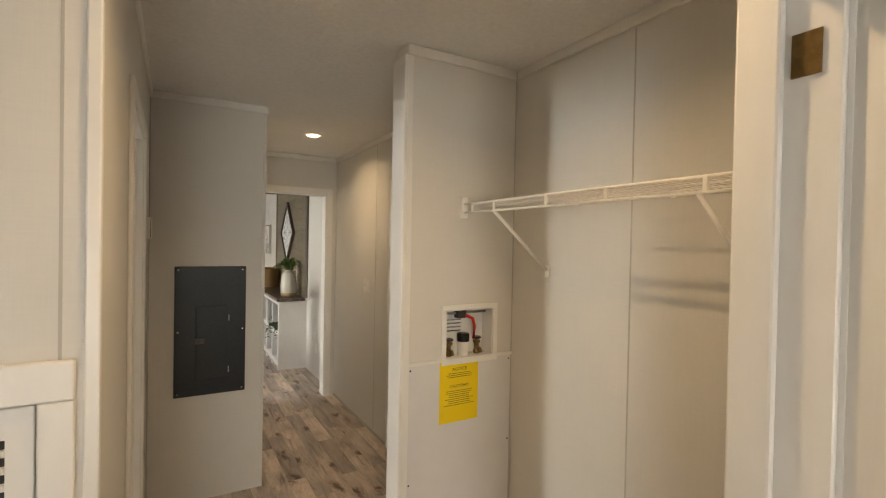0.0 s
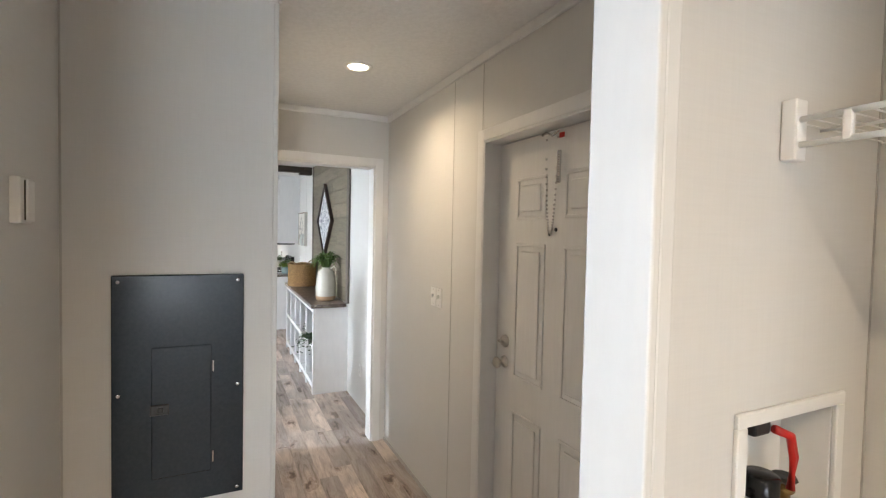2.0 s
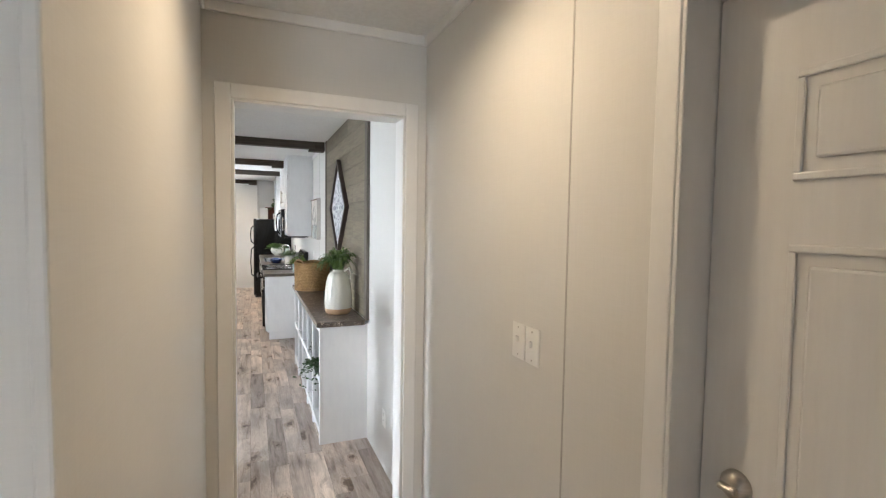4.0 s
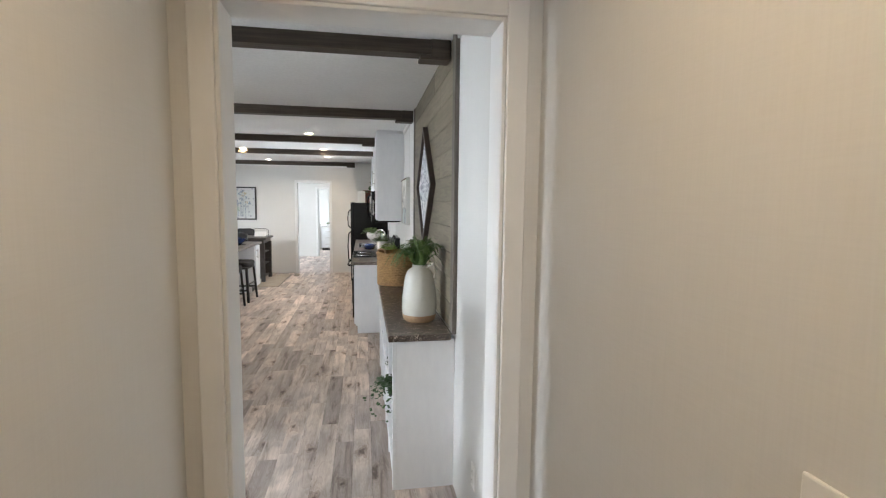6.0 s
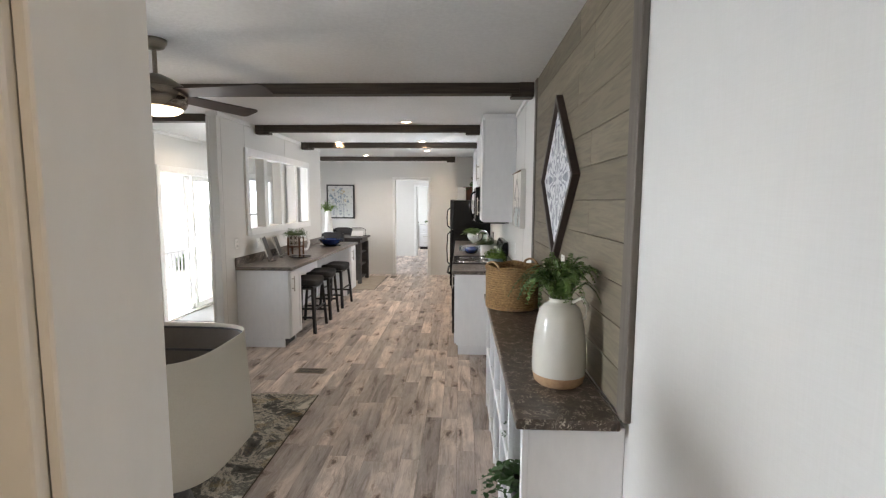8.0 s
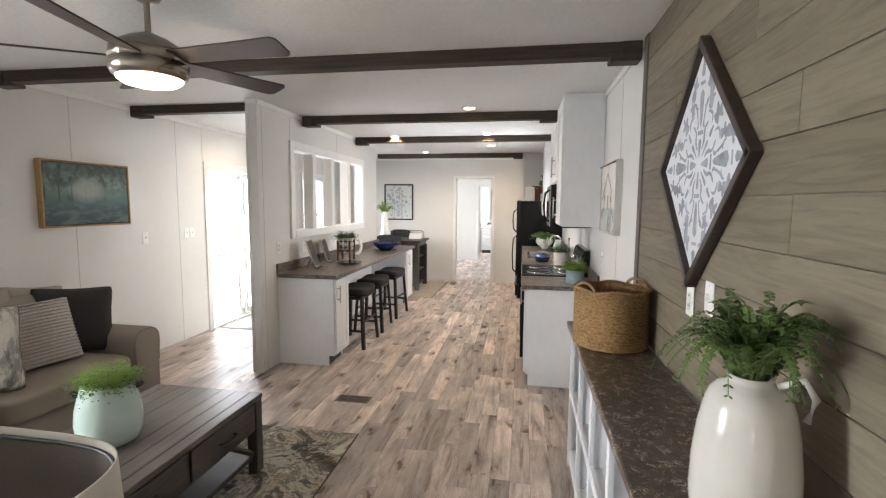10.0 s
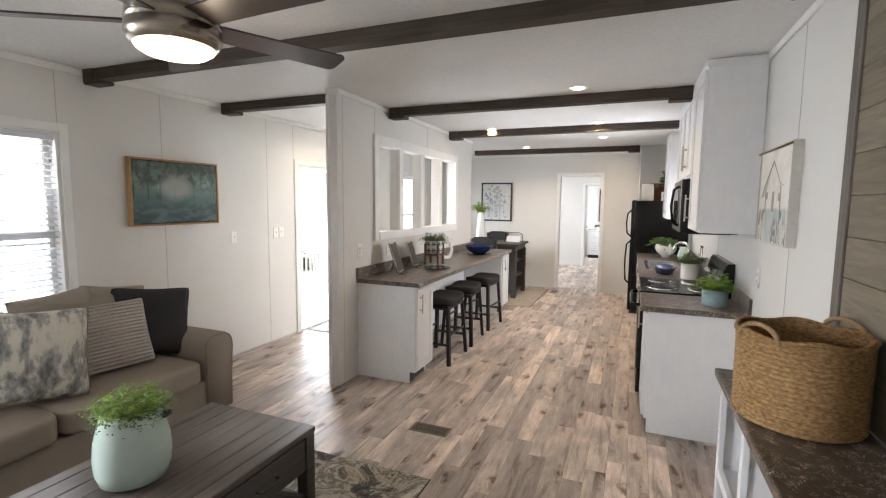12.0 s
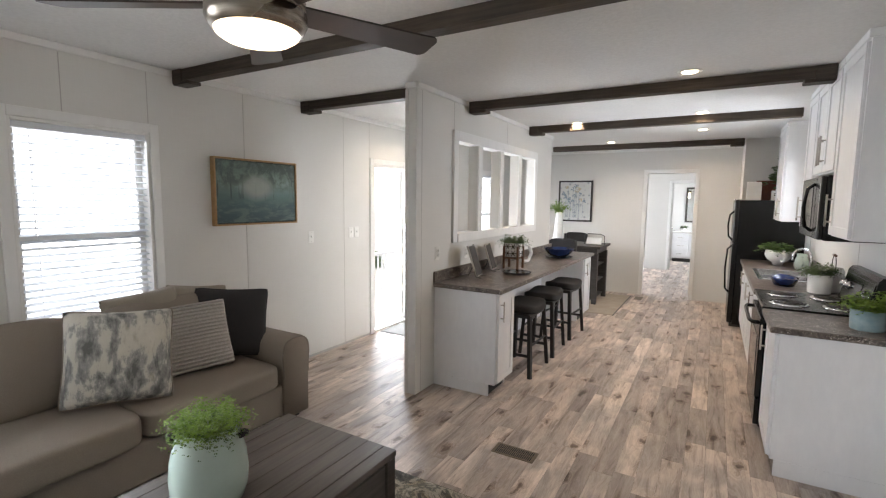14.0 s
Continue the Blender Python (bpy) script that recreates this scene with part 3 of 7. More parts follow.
ceiling = tagged(part("ceiling", bm_box(XL - 0.13, XR + 0.13, -3.2, 21.1, CEIL, CEIL + 0.12, 0), CEILM), "white lightly stippled ceiling", "ceiling", kind="structure")
floor = tagged(part("floor", bm_box(XL - 0.13, XR + 0.13, -3.2, 21.1, -0.12, -0.004, 0), textured("floor_bed", (0.09, 0.075, 0.062), (0.11, 0.09, 0.075), rough=0.7, b=0)), "grey-brown wood-look plank vinyl floor", "floor", kind="structure")
roof = tagged(part("roof", bm_box(XL - 0.5, XR + 0.5, -3.6, 21.5, CEIL + 0.14, CEIL + 0.3, 0.01), TRIM), "plain flat roof over the house", "roof", kind="structure")


# vertical wall-board joints: (wall, axis, face, into, along, z0, z1)
def joint(parent, axis, face, into, u, z0, z1, w=0.006):
    lo, hi = sorted((face, face + into * 0.0015))
    if axis == "x":
        bm = bm_box(lo, hi, u - w / 2, u + w / 2, z0, z1, 0)
    else:
        bm = bm_box(u - w / 2, u + w / 2, lo, hi, z0, z1, 0)
    part("panel_joint", bm, BEADING, parent)


for u in (0.55, 1.104, 3.69):
    joint(w_right, "x", XR, -1, u, 0, 2.48)
joint(w_right, "x", XR, -1, 3.375, 2.155, 2.48)
joint(w_right, "x", XR, -1, 2.40, 2.155, 2.48)
for u in (8.73, 10.8, 12.9):
    joint(w_right, "x", XR, -1, u, 0.9, 2.5)
for u in (6.35, 8.74, 9.97, 10.405):
    joint(w_left, "x", XL, 1, u, 0, 2.48)
for u in (7.46, 7.965):
    joint(w_left, "x", XL, 1, u, 2.13, 2.48)
joint(w_part, "x", -1.93, 1, 9.84, 2.245, 2.48)
joint(w_part, "x", -1.93, 1, 11.07, 2.245, 2.48)
joint(w_part, "x", -1.93, 1, 9.31, 0, 2.48)
joint(w_return, "y", 1.05, -1, -0.585, 0, 2.48)
joint(w_niche, "y", 1.81, -1, 1.104, 0, 2.48)
joint(w_panel, "y", 3.21, -1, -0.526, 0, 2.48)


def strip(name, bm, label, material=None):
    return tagged(part(name, bm, material or TRIM), label, "trim", kind="structure")


def crown(axis, face, into, u0, u1, h=0.045, d=0.016):
    lo, hi = sorted((face, face + into * d))
    if axis == "x":
        bm = bm_box(lo, hi, u0, u1, CEIL - h, CEIL, 0.005, 2)
    else:
        bm = bm_box(u0, u1, lo, hi, CEIL - h, CEIL, 0.005, 2)
    strip("crown_trim", bm, "narrow white trim strip under the ceiling")


crown("x", XR, -1, 0.31, 1.79)
crown("x", XR, -1, 1.91, 4.83)
crown("x", XR, -1, 4.95, 6.0)
crown("x", XR, -1, 8.16, 9.39)
crown("y", 1.81, -1, 0.488, 1.094)
crown("y", 3.21, -1, -0.514, 0.125)
crown("y", 4.83, -1, 0.141, 1.094)
crown("x", 0.125, 1, 3.21, 4.83)
crown("x", -0.53, 1, 1.05, 3.21)
crown("x", XL, 1, 4.95, 14.86)
crown("x", -1.93, 1, 9.23, 12.72)
crown("y", 9.23, -1, -2.03, -1.93)
crown("y", 14.86, -1, -3.3, 0.45)
# corner beads at the free wall ends
strip("corner_trim", bm_box(0.473, 0.490, 1.795, 1.925, 0, CEIL - 0.05, 0.004, 2), "white corner bead on the niche wall end")
strip("corner_trim", bm_box(0.490, 0.520, 1.797, 1.812, 0, CEIL - 0.05, 0.004, 2), "white corner bead on the niche wall end")
strip("corner_trim", bm_box(0.112, 0.130, 3.203, 3.222, 0, CEIL - 0.05, 0.004, 2), "greige corner bead on the panel wall end", WALL)
strip("corner_trim", bm_box(-2.035, -2.005, 9.222, 9.232, 0, CEIL - 0.05, 0.003), "greige corner bead on the partition end", WALL)
strip("corner_trim", bm_box(-0.548, -0.522, 1.043, 1.07, 0, CEIL - 0.05, 0.004, 2), "white corner bead at the passage corner")
strip("baseboard", bm_box(XR - 0.012, XR, 3.42, 4.82, 0, 0.022, 0.004, 2), "thin shoe strip along the hallway floor", BEADING)
strip("baseboard", bm_box(XL, XL + 0.012, 4.95, 10.4, 0, 0.022, 0.004, 2), "thin shoe strip along the living room floor", BEADING)

# casings
casing("opening_trim", "y", 4.83, -1, 0.234, 1.004, 0, 2.14, 0.062, 0.014, "white flat casing round the hallway opening")
casing("opening_trim", "y", 4.95, 1, 0.234, 1.004, 0, 2.14, 0.062, 0.014, "white flat casing round the hallway opening")
casing("opening_trim", "x", -0.53, 1, 1.83, 2.60, 0, 2.13, 0.058, 0.014, "white casing round the side room doorway")
casing("opening_trim", "x", XR, -1, 2.435, 3.335, 0, 2.092, 0.058, 0.016, "white casing round the entry door")
casing("opening_trim", "y", 14.86, -1, -0.90, -0.18, 0, 2.11, 0.062, 0.014, "white casing round the far doorway")
casing("opening_trim", "y", 18.5, -1, -0.78, -0.08, 0, 2.08, 0.062, 0.014, "white casing round the bathroom doorway")
casing("window_trim", "x", XL, 1, 7.19, 7.968, 0.78, 2.065, 0.06, 0.014, "white casing round the living room window", True)
# casing of the unseen front window that was added for its light
casing("window_trim", "x", XL, 1, 5.3, 6.2, 0.78, 2.09, 0.06, 0.014, "white casing round the living room window", True)
casing("window_trim", "x", XL, 1, 13.0, 14.05, 0.80, 2.07, 0.06, 0.014, "white casing round the dining window", True)
casing("opening_trim", "x", XL, 1, 10.47, 11.95, 0, 2.03, 0.06, 0.014, "white casing round the sliding door")
casing("opening_trim", "y", 0.19, -1, -1.3, 0.35, 0, 2.08, 0.06, 0.014, "white casing round the first doorway")
# pass-through casing: one broad frame
pc = thing("pass_through_trim", 0, 0, 0, "broad white casing round the four-slot pass-through", "trim", kind="structure")
part("side_casing", bm_box(-1.93, -1.905, 9.81, 9.89, 1.23, 2.24, 0.004, 2), TRIM, pc)
part("side_casing", bm_box(-1.93, -1.905, 11.98, 12.06, 1.23, 2.24, 0.004, 2), TRIM, pc)
part("head_casing", bm_box(-1.93, -1.905, 9.89, 11.98, 2.15, 2.24, 0.004, 2), TRIM, pc)
part("sill", bm_box(-1.93, -1.90, 9.89, 11.98, 1.23, 1.31, 0.004, 2), TRIM, pc)
for a, b in ((10.33, 10.42), (10.87, 10.96), (11.42, 11.51)):
    part("mullion", bm_box(-1.93, -1.914, a, b, 1.31, 2.15, 0.003), TRIM, pc)
# jamb linings
for nm, bm in (("jamb", bm_box(0.234, 0.246, 4.826, 4.954, 0, 2.14, 0.002)), ("jamb", bm_box(0.992, 1.004, 4.826, 4.954, 0, 2.14, 0.002)), ("jamb", bm_box(0.246, 0.992, 4.826, 4.954, 2.128, 2.14, 0.002)),
               ("jamb", bm_box(-0.622, -0.526, 2.588, 2.60, 0, 2.13, 0.002)), ("jamb", bm_box(-0.622, -0.526, 1.83, 1.842, 0, 2.13, 0.002)), ("jamb", bm_box(-0.622, -0.526, 1.842, 2.588, 2.118, 2.13, 0.002)),
               ("jamb", bm_box(-0.59, -0.556, 2.574, 2.588, 0, 2.118, 0.003)),
               ("jamb", bm_box(0.338, 0.35, 0.186, 0.314, 0, 2.08, 0.002)), ("jamb", bm_box(0.322, 0.338, 0.252, 0.314, 0, 2.08, 0.005, 2))):
    strip("door_jamb", bm, "white painted door jamb")

# ---------------------------------------------------------------- ceiling beams
def beam(y, x0, x1, ends):
    e = thing("ceiling_beam", 0, y, CEIL, "dark brown-grey wooden ceiling beam with end corbels", "beam", group="ceiling beams")
    part("beam_body", bm_box(x0, x1, -0.05, 0.05, -0.080, 0, 0.004, 2), BEAM, e)
    for x, s in ends:
        bm = bmesh.new()
        bx(bm, min(x, x + s * 0.11), max(x, x + s * 0.11), -0.06, 0.06, -0.095, 0, 0.003)
        part("corbel", bm, BEAM, e)
        part("corbel_foot", bm_box(min(x, x + s * 0.17), max(x, x + s * 0.17), -0.056, 0.056, -0.107, -0.081, 0.006, 2), BEAM, e)
    return e


beam(6.22, XL + 0.016, XR - 0.02, ((XL + 0.016, 1), (XR - 0.02, -1)))
beam(8.20, XL + 0.016, XR - 0.02, ((XL + 0.016, 1), (XR - 0.02, -1)))
beam(10.15, -1.914, 0.765, ((-1.914, 1), (0.765, -1)))
beam(9.42, XL + 0.016, -2.03, ((XL + 0.016, 1),))
beam(11.78, -1.914, 0.80, ((-1.914, 1),))
beam(11.78, XL + 0.016, -2.03, ((XL + 0.016, 1),))
beam(14.02, -2.3, 0.43, ((0.43, -1),))


# ---------------------------------------------------------------- lamps in the ceiling
def downlight(x, y, watts, size=0.10):
    e = thing("recessed_light", x, y, CEIL, "small round recessed ceiling light, lit warm", "ceiling light", group="recessed lights")
    part("trim_ring", lathe([(0.052, -0.002), (0.055, -0.006), (0.078, -0.004), (0.08, 0.0)], 28), PLASTIC, e, smooth=True)
    part("lens", lathe([(0.0, -0.012), (0.03, -0.011), (0.048, -0.006), (0.053, -0.001)], 24), GLOW, e, "warm glowing lens")
    if watts:
        lamp = new("downlight_lamp", bpy.data.lights.new("downlight_lamp", "AREA"))
        lamp.data.shape, lamp.data.size, lamp.data.energy, lamp.data.color = "DISK", size, watts, (1.0, 0.77, 0.50)
        lamp.data.spread = radians(150)
        lamp.matrix_world = look((x, y, CEIL - 0.018), (x, y + 0.001, 0))


downlight(0.60, 3.85, 5.2)
downlight(0.10, 0.72, 9.5, 0.045)
downlight(-0.08, 9.88, 6)
downlight(-0.04, 11.60, 6)
downlight(-0.06, 12.85, 4)
downlight(-0.07, 14.12, 4)
downlight(-1.33, 11.72, 5)
downlight(-1.31, 13.70, 5)
downlight(-2.75, 10.75, 5)
# unseen lamp, added to light the first room behind the start
downlight(-0.6, -1.2, 6)


# ---------------------------------------------------------------- shared builders
def leafy(rng_, stems, reach, rise, leaf, drop=0.35, pairs=9, base_r=0.03, wide=0.5, jitter=0.3, tilt0=15, tilt1=80):
    """Arching fronds with small paired leaflets, as one mesh (x, y, z from the foot of the plant)."""
    bm = bmesh.new()
    for _ in range(stems):
        a = rng_.uniform(0, 2 * math.pi)
        out = math.sin(radians(rng_.uniform(tilt0, tilt1)))
        ln_ = rng_.uniform(0.6, 1.0)
        r0 = base_r * math.sqrt(rng_.random())
        p0 = Vector((r0 * math.cos(a), r0 * math.sin(a), 0))
        d = Vector((math.cos(a), math.sin(a), 0))
        side = Vector((-d.y, d.x, 0))
        for i in range(1, pairs + 1):
            u = i / pairs
            h = rise * ln_ * (math.sin(u * 1.9) * (1.15 - out * 0.5)) - drop * out * u * u * reach
            c = p0 + d * (reach * ln_ * out * u) + Vector((0, 0, h))
            c += Vector([rng_.uniform(-1, 1) * jitter * leaf for _ in range(3)])
            for s in (-1, 1):
                l = leaf * (1.1 - 0.55 * u) * rng_.uniform(0.8, 1.2)
                tip = c + (side * s * 0.85 + d * 0.45 + Vector((0, 0, rng_.uniform(-0.5, 0.35)))) * l
                mid = (c + tip) / 2
                w = (d * wide * l * 0.5) + Vector((0, 0, rng_.uniform(-0.25, 0.25) * l))
                vs = [bm.verts.new(q) for q in (c, mid + w, tip, mid - w)]
                bm.faces.new(vs)
    return bm


def fern_fronds(rng_, count, reach, rise, leaf, pairs=15):
    """Arching fronds, each a thin stem with small oval leaflets in two rows that hang a little, as one mesh."""
    bm = bmesh.new()
    for k in range(count):
        a = 2 * math.pi * (k * 0.618 + rng_.uniform(-0.06, 0.06))
        out = rng_.uniform(0.15, 1.0)
        size = rng_.uniform(0.7, 1.05)
        d = Vector((math.cos(a), math.sin(a), 0))
        sway = rng_.uniform(-0.35, 0.35)
        side = Vector((-d.y, d.x, 0))

        def spot(u):
            z = rise * size * (1.25 - 0.45 * out) * math.sin(u * (1.5 + 1.0 * out)) - 0.25 * reach * out * out * u ** 3
            return d * (0.02 + reach * size * out * u) + side * (sway * reach * u * u) + Vector((0, 0, z))
        tube([spot(0.0), spot(0.3), spot(0.6), spot(0.85), spot(1.0)], 0.0011, 3, bm)
        for i in range(3, pairs + 1):
            u = i / pairs
            c = spot(u)
            run = (spot(min(1.0, u + 0.04)) - spot(u - 0.04)).normalized()
            across = run.cross(Vector((0, 0, 1)))
            if across.length < 0.05:
                across = side.copy()
            across.normalize()
            for s in (-1, 1):
                l = leaf * (1.15 - 0.65 * u) * rng_.uniform(0.85, 1.15)
                dirn = (across * s + run * 0.25 + Vector((0, 0, rng_.uniform(-0.55, 0.1)))).normalized()
                wv = run * l * 0.30
                pts_ = [c, c + dirn * l * 0.35 + wv, c + dirn * l * 0.8 + wv * 0.8, c + dirn * l, c + dirn * l * 0.8 - wv * 0.8, c + dirn * l * 0.35 - wv]
                bm.faces.new([bm.verts.new(q) for q in pts_])
    return bm


def plate(name, axis, x, y, z, into, label, kind_):
    """A wall plate with toggle or sockets; x, y, z: its centre on the wall face."""
    rz = {"+x": 90, "-x": -90, "-y": 0, "+y": 180}[into]
    e = thing(name, x, y, z, label, "wall plate", rz)
    part("cover_plate", bm_box(-0.036, 0.036, -0.006, 0, -0.058, 0.058, 0.003, 2), PLASTIC, e)
    if kind_ == "switch":
        part("toggle", bm_box(-0.005, 0.005, -0.018, -0.006, -0.004, 0.016, 0.002), PLASTIC, e)
    else:
        for dz in (-0.02, 0.02):
            part("socket", bm_box(-0.014, 0.014, -0.0075, -0.006, dz - 0.013, dz + 0.013, 0.004, 2), PLASTIC, e)
            for dx in (-0.006, 0.006):
                # dark bar on the socket stands for the shade in its slot
                part("slot", bm_box(dx - 0.001, dx + 0.001, -0.0085, -0.0076, dz - 0.003, dz + 0.006, 0), INK, e)
    for dz in (-0.044, 0.044) if kind_ == "switch" else (0.0,):
        part("screw", lathe([(0.0, 0.0015), (0.003, 0.001), (0.003, 0)], 8), NICKEL, e).matrix_basis = pose(0, -0.006, dz, 90)
    return e


def six_panel(e, w, h, t, face_y=-1):
    """A moulded six-panel slab from (0, 0) to w along x; its face towards -y."""
    part("slab", bm_box(0, w, 0, t, 0.008, h, 0.002), DOORW, e)
    sx = w / 0.80
    for (a, b, c, d) in ((0.16, 0.36, 1.71, 1.90), (0.47, 0.68, 1.71, 1.90), (0.16, 0.36, 0.97, 1.60), (0.47, 0.68, 0.97, 1.60), (0.16, 0.36, 0.22, 0.81), (0.47, 0.68, 0.22, 0.81)):
        a, b = (a - 0.02) * sx, (b - 0.02) * sx
        bm = bmesh.new()
        for q in ((a, b, d - 0.014, d), (a, b, c, c + 0.014), (a, a + 0.014, c + 0.014, d - 0.014), (b - 0.014, b, c + 0.014, d - 0.014)):
            bx(bm, q[0], q[1], -0.006, 0.001, q[2], q[3], 0.003, 2)
        bx(bm, a + 0.035, b - 0.035, -0.008, 0.001, c + 0.035, d - 0.035, 0.006, 2)
        part("raised_panel", bm, DOORW, e)


def knob(e, x, z, y=0.0):
    k = part("door_knob", lathe([(0.0, 0.062), (0.018, 0.060), (0.027, 0.05), (0.026, 0.04), (0.012, 0.03), (0.011, 0.012), (0.028, 0.008), (0.030, 0.0)], 24), NICKEL, e, "brushed nickel knob", True)
    k.matrix_basis = pose(x, y, z, 90)
    return k


def bar_handle(e, x, y, z0, z1, out, material=None):
    """Upright bar pull on two posts; out: how far it stands off along x."""
    bm = tube([(x + out, y, z0), (x + out, y, z1)], 0.006, 10)
    for z in (z0 + 0.03, z1 - 0.03):
        tube([(x, y, z), (x + out, y, z)], 0.005, 8, bm)
    return part("handle", bm, material or NICKEL, e, "brushed metal bar handle", True)


# ================================================================ PASSAGE AND LAUNDRY NICHE
def breaker_panel():
    e = thing("breaker_panel", -0.392, 3.21, 0.666, "dark grey enamelled steel breaker panel flush on the wall", "breaker panel")
    w, h = 0.406, 0.81
    part("cover", bm_box(0, w, -0.014, 0, 0, h, 0.004, 2), PANELG, e)
    d = part("panel_door", bm_box(0.115, 0.30, -0.019, -0.013, 0.10, 0.56, 0.003), PANELG, e, "hinged inner door of grey steel")
    part("latch", bm_box(0.112, 0.168, -0.024, -0.018, 0.325, 0.362, 0.003), BLACKM, d)
    part("latch_slide", bm_box(0.132, 0.152, -0.028, -0.0235, 0.332, 0.354, 0.003), BLACKM, d)
    for z in (0.15, 0.48):
        part("hinge", bm_box(0.304, 0.308, -0.0165, -0.0135, z - 0.02, z + 0.02, 0), STEEL, e)
    for x in (0.02, w - 0.02):
        for z in (0.022, h * 0.5, h - 0.022):
            part("screw", lathe([(0, 0.004), (0.006, 0.003), (0.007, 0)], 10), STEEL, e).matrix_basis = pose(x, -0.014, z, 90)


breaker_panel()

t = thing("thermostat", -0.53, 2.86, 1.70, "small white thermostat on the passage wall", "thermostat", 90)
part("case", bm_box(-0.04, 0.04, -0.024, 0, -0.058, 0.058, 0.005, 2), PLASTIC, t)
part("front_cover", bm_box(-0.012, 0.038, -0.03, -0.0235, -0.054, 0.054, 0.004, 2), PLASTIC, t)
part("slot", bm_box(-0.018, -0.013, -0.026, -0.0236, -0.05, 0.05, 0), INK, t)

# strike plate on the side doorway
st = thing("strike_plate", -0.575, 2.5875, 0.98, "small steel strike plate on the door jamb", "strike plate")
part("strike", bm_box(-0.016, 0.016, -0.0025, 0, -0.03, 0.03, 0.001), STEEL, st)
# dark piece on the strike, for the shade inside the hole
part("latch_hole", bm_box(-0.008, 0.006, -0.0032, -0.0026, -0.012, 0.012, 0), DARK, st)

# return-air grille on the end wall
g = thing("return_air_grille", -1.055, 1.05, 0.335, "white framed louvred return-air grille on the wall", "vent grille")
GW, GH = 0.495, 1.08
for nm, q in (("frame_rail", (0, GW, GH - 0.075, GH)), ("frame_rail", (0, GW, 0, 0.075)), ("frame_stile", (0, 0.06, 0.075, GH - 0.075)), ("frame_stile", (GW - 0.055, GW, 0.075, GH - 0.075))):
    part(nm, bm_box(q[0], q[1], -0.022, 0, q[2], q[3], 0.004, 2), TRIM, g)
part("door_panel", bm_box(0.064, GW - 0.059, -0.012, -0.002, 0.079, GH - 0.079, 0.002), TRIM, g)
for i in range(26):
    z = 0.14 + i * 0.031
    part("louvre", bm_box(0.10, GW - 0.10, -0.018, -0.012, z, z + 0.013, 0.002), TRIM, g)
    # dark strip laid on the panel for the shade between two louvres
    part("louvre_shade", bm_box(0.10, GW - 0.10, -0.0135, -0.0122, z + 0.014, z + 0.029, 0), DARK, g)

# first door, standing open
fd = thing("door_1", 0.352, 0.188, 0, "white painted interior door standing wide open", "door", -100)
part("slab", bm_box(-0.76, 0, -0.035, 0, 0.01, 2.05, 0.002), DOORW, fd).matrix_basis = pose(0, 0, 0, 0, 0, 180)
hinge = part("hinge", bm_box(0.335, 0.3375, 0.209, 0.245, 1.885, 1.945, 0.0005), BRASS, None, "dull bronze hinge leaf")
hinge.parent = fd
hinge.matrix_parent_inverse = fd.matrix_basis.inverted()

# wire shelf over the laundry niche
def wire_shelf():
    e = thing("wire_shelf", 0.79, 0.33, 1.80, "white coated wire shelf with diagonal braces over the niche", "shelf")
    length, depth = 1.475, 0.315
    for z, nm in ((0.036, "front_rail"), (-0.005, "front_rail")):
        part(nm, tube([(0, 0, z), (0, length, z)], 0.005, 8), WIREW, e, smooth=True)
    for x in (0.10, 0.21, depth):
        part("long_rod", tube([(x, 0, 0.032), (x, length, 0.032)], 0.003, 6), WIREW, e, smooth=True)
    n = 58
    for i in range(n + 1):
        y = length * i / n
        part("deck_wire", tube([(0, y, 0.039), (depth, y, 0.036)], 0.0015, 4), WIREW, e)
    for y in (0.30, 0.62, 0.90, 1.22, 1.39):
        part("rail_tie", bm_box(-0.005, 0.005, y - 0.007, y + 0.007, -0.008, 0.039, 0.002), WIREW, e)
    part("end_bracket", bm_box(-0.012, 0.02, length - 0.02, length + 0.004, -0.03, 0.07, 0.003, 2), WIREW, e)
    for y in (1.225, 0.32):
        b = part("brace", tube([(0.0, y, -0.004), (depth - 0.004, y, -0.265)], 0.0075, 8), WIREW, e, "white diagonal shelf brace", True)
        part("brace_foot", bm_box(depth - 0.006, depth + 0.004, y - 0.012, y + 0.012, -0.30, -0.245, 0.002), WIREW, b)
    for y in (0.15, 0.6, 1.05):
        part("wall_clip", bm_box(depth - 0.008, depth + 0.004, y - 0.008, y + 0.008, 0.022, 0.044, 0.002), WIREW, e)


wire_shelf()


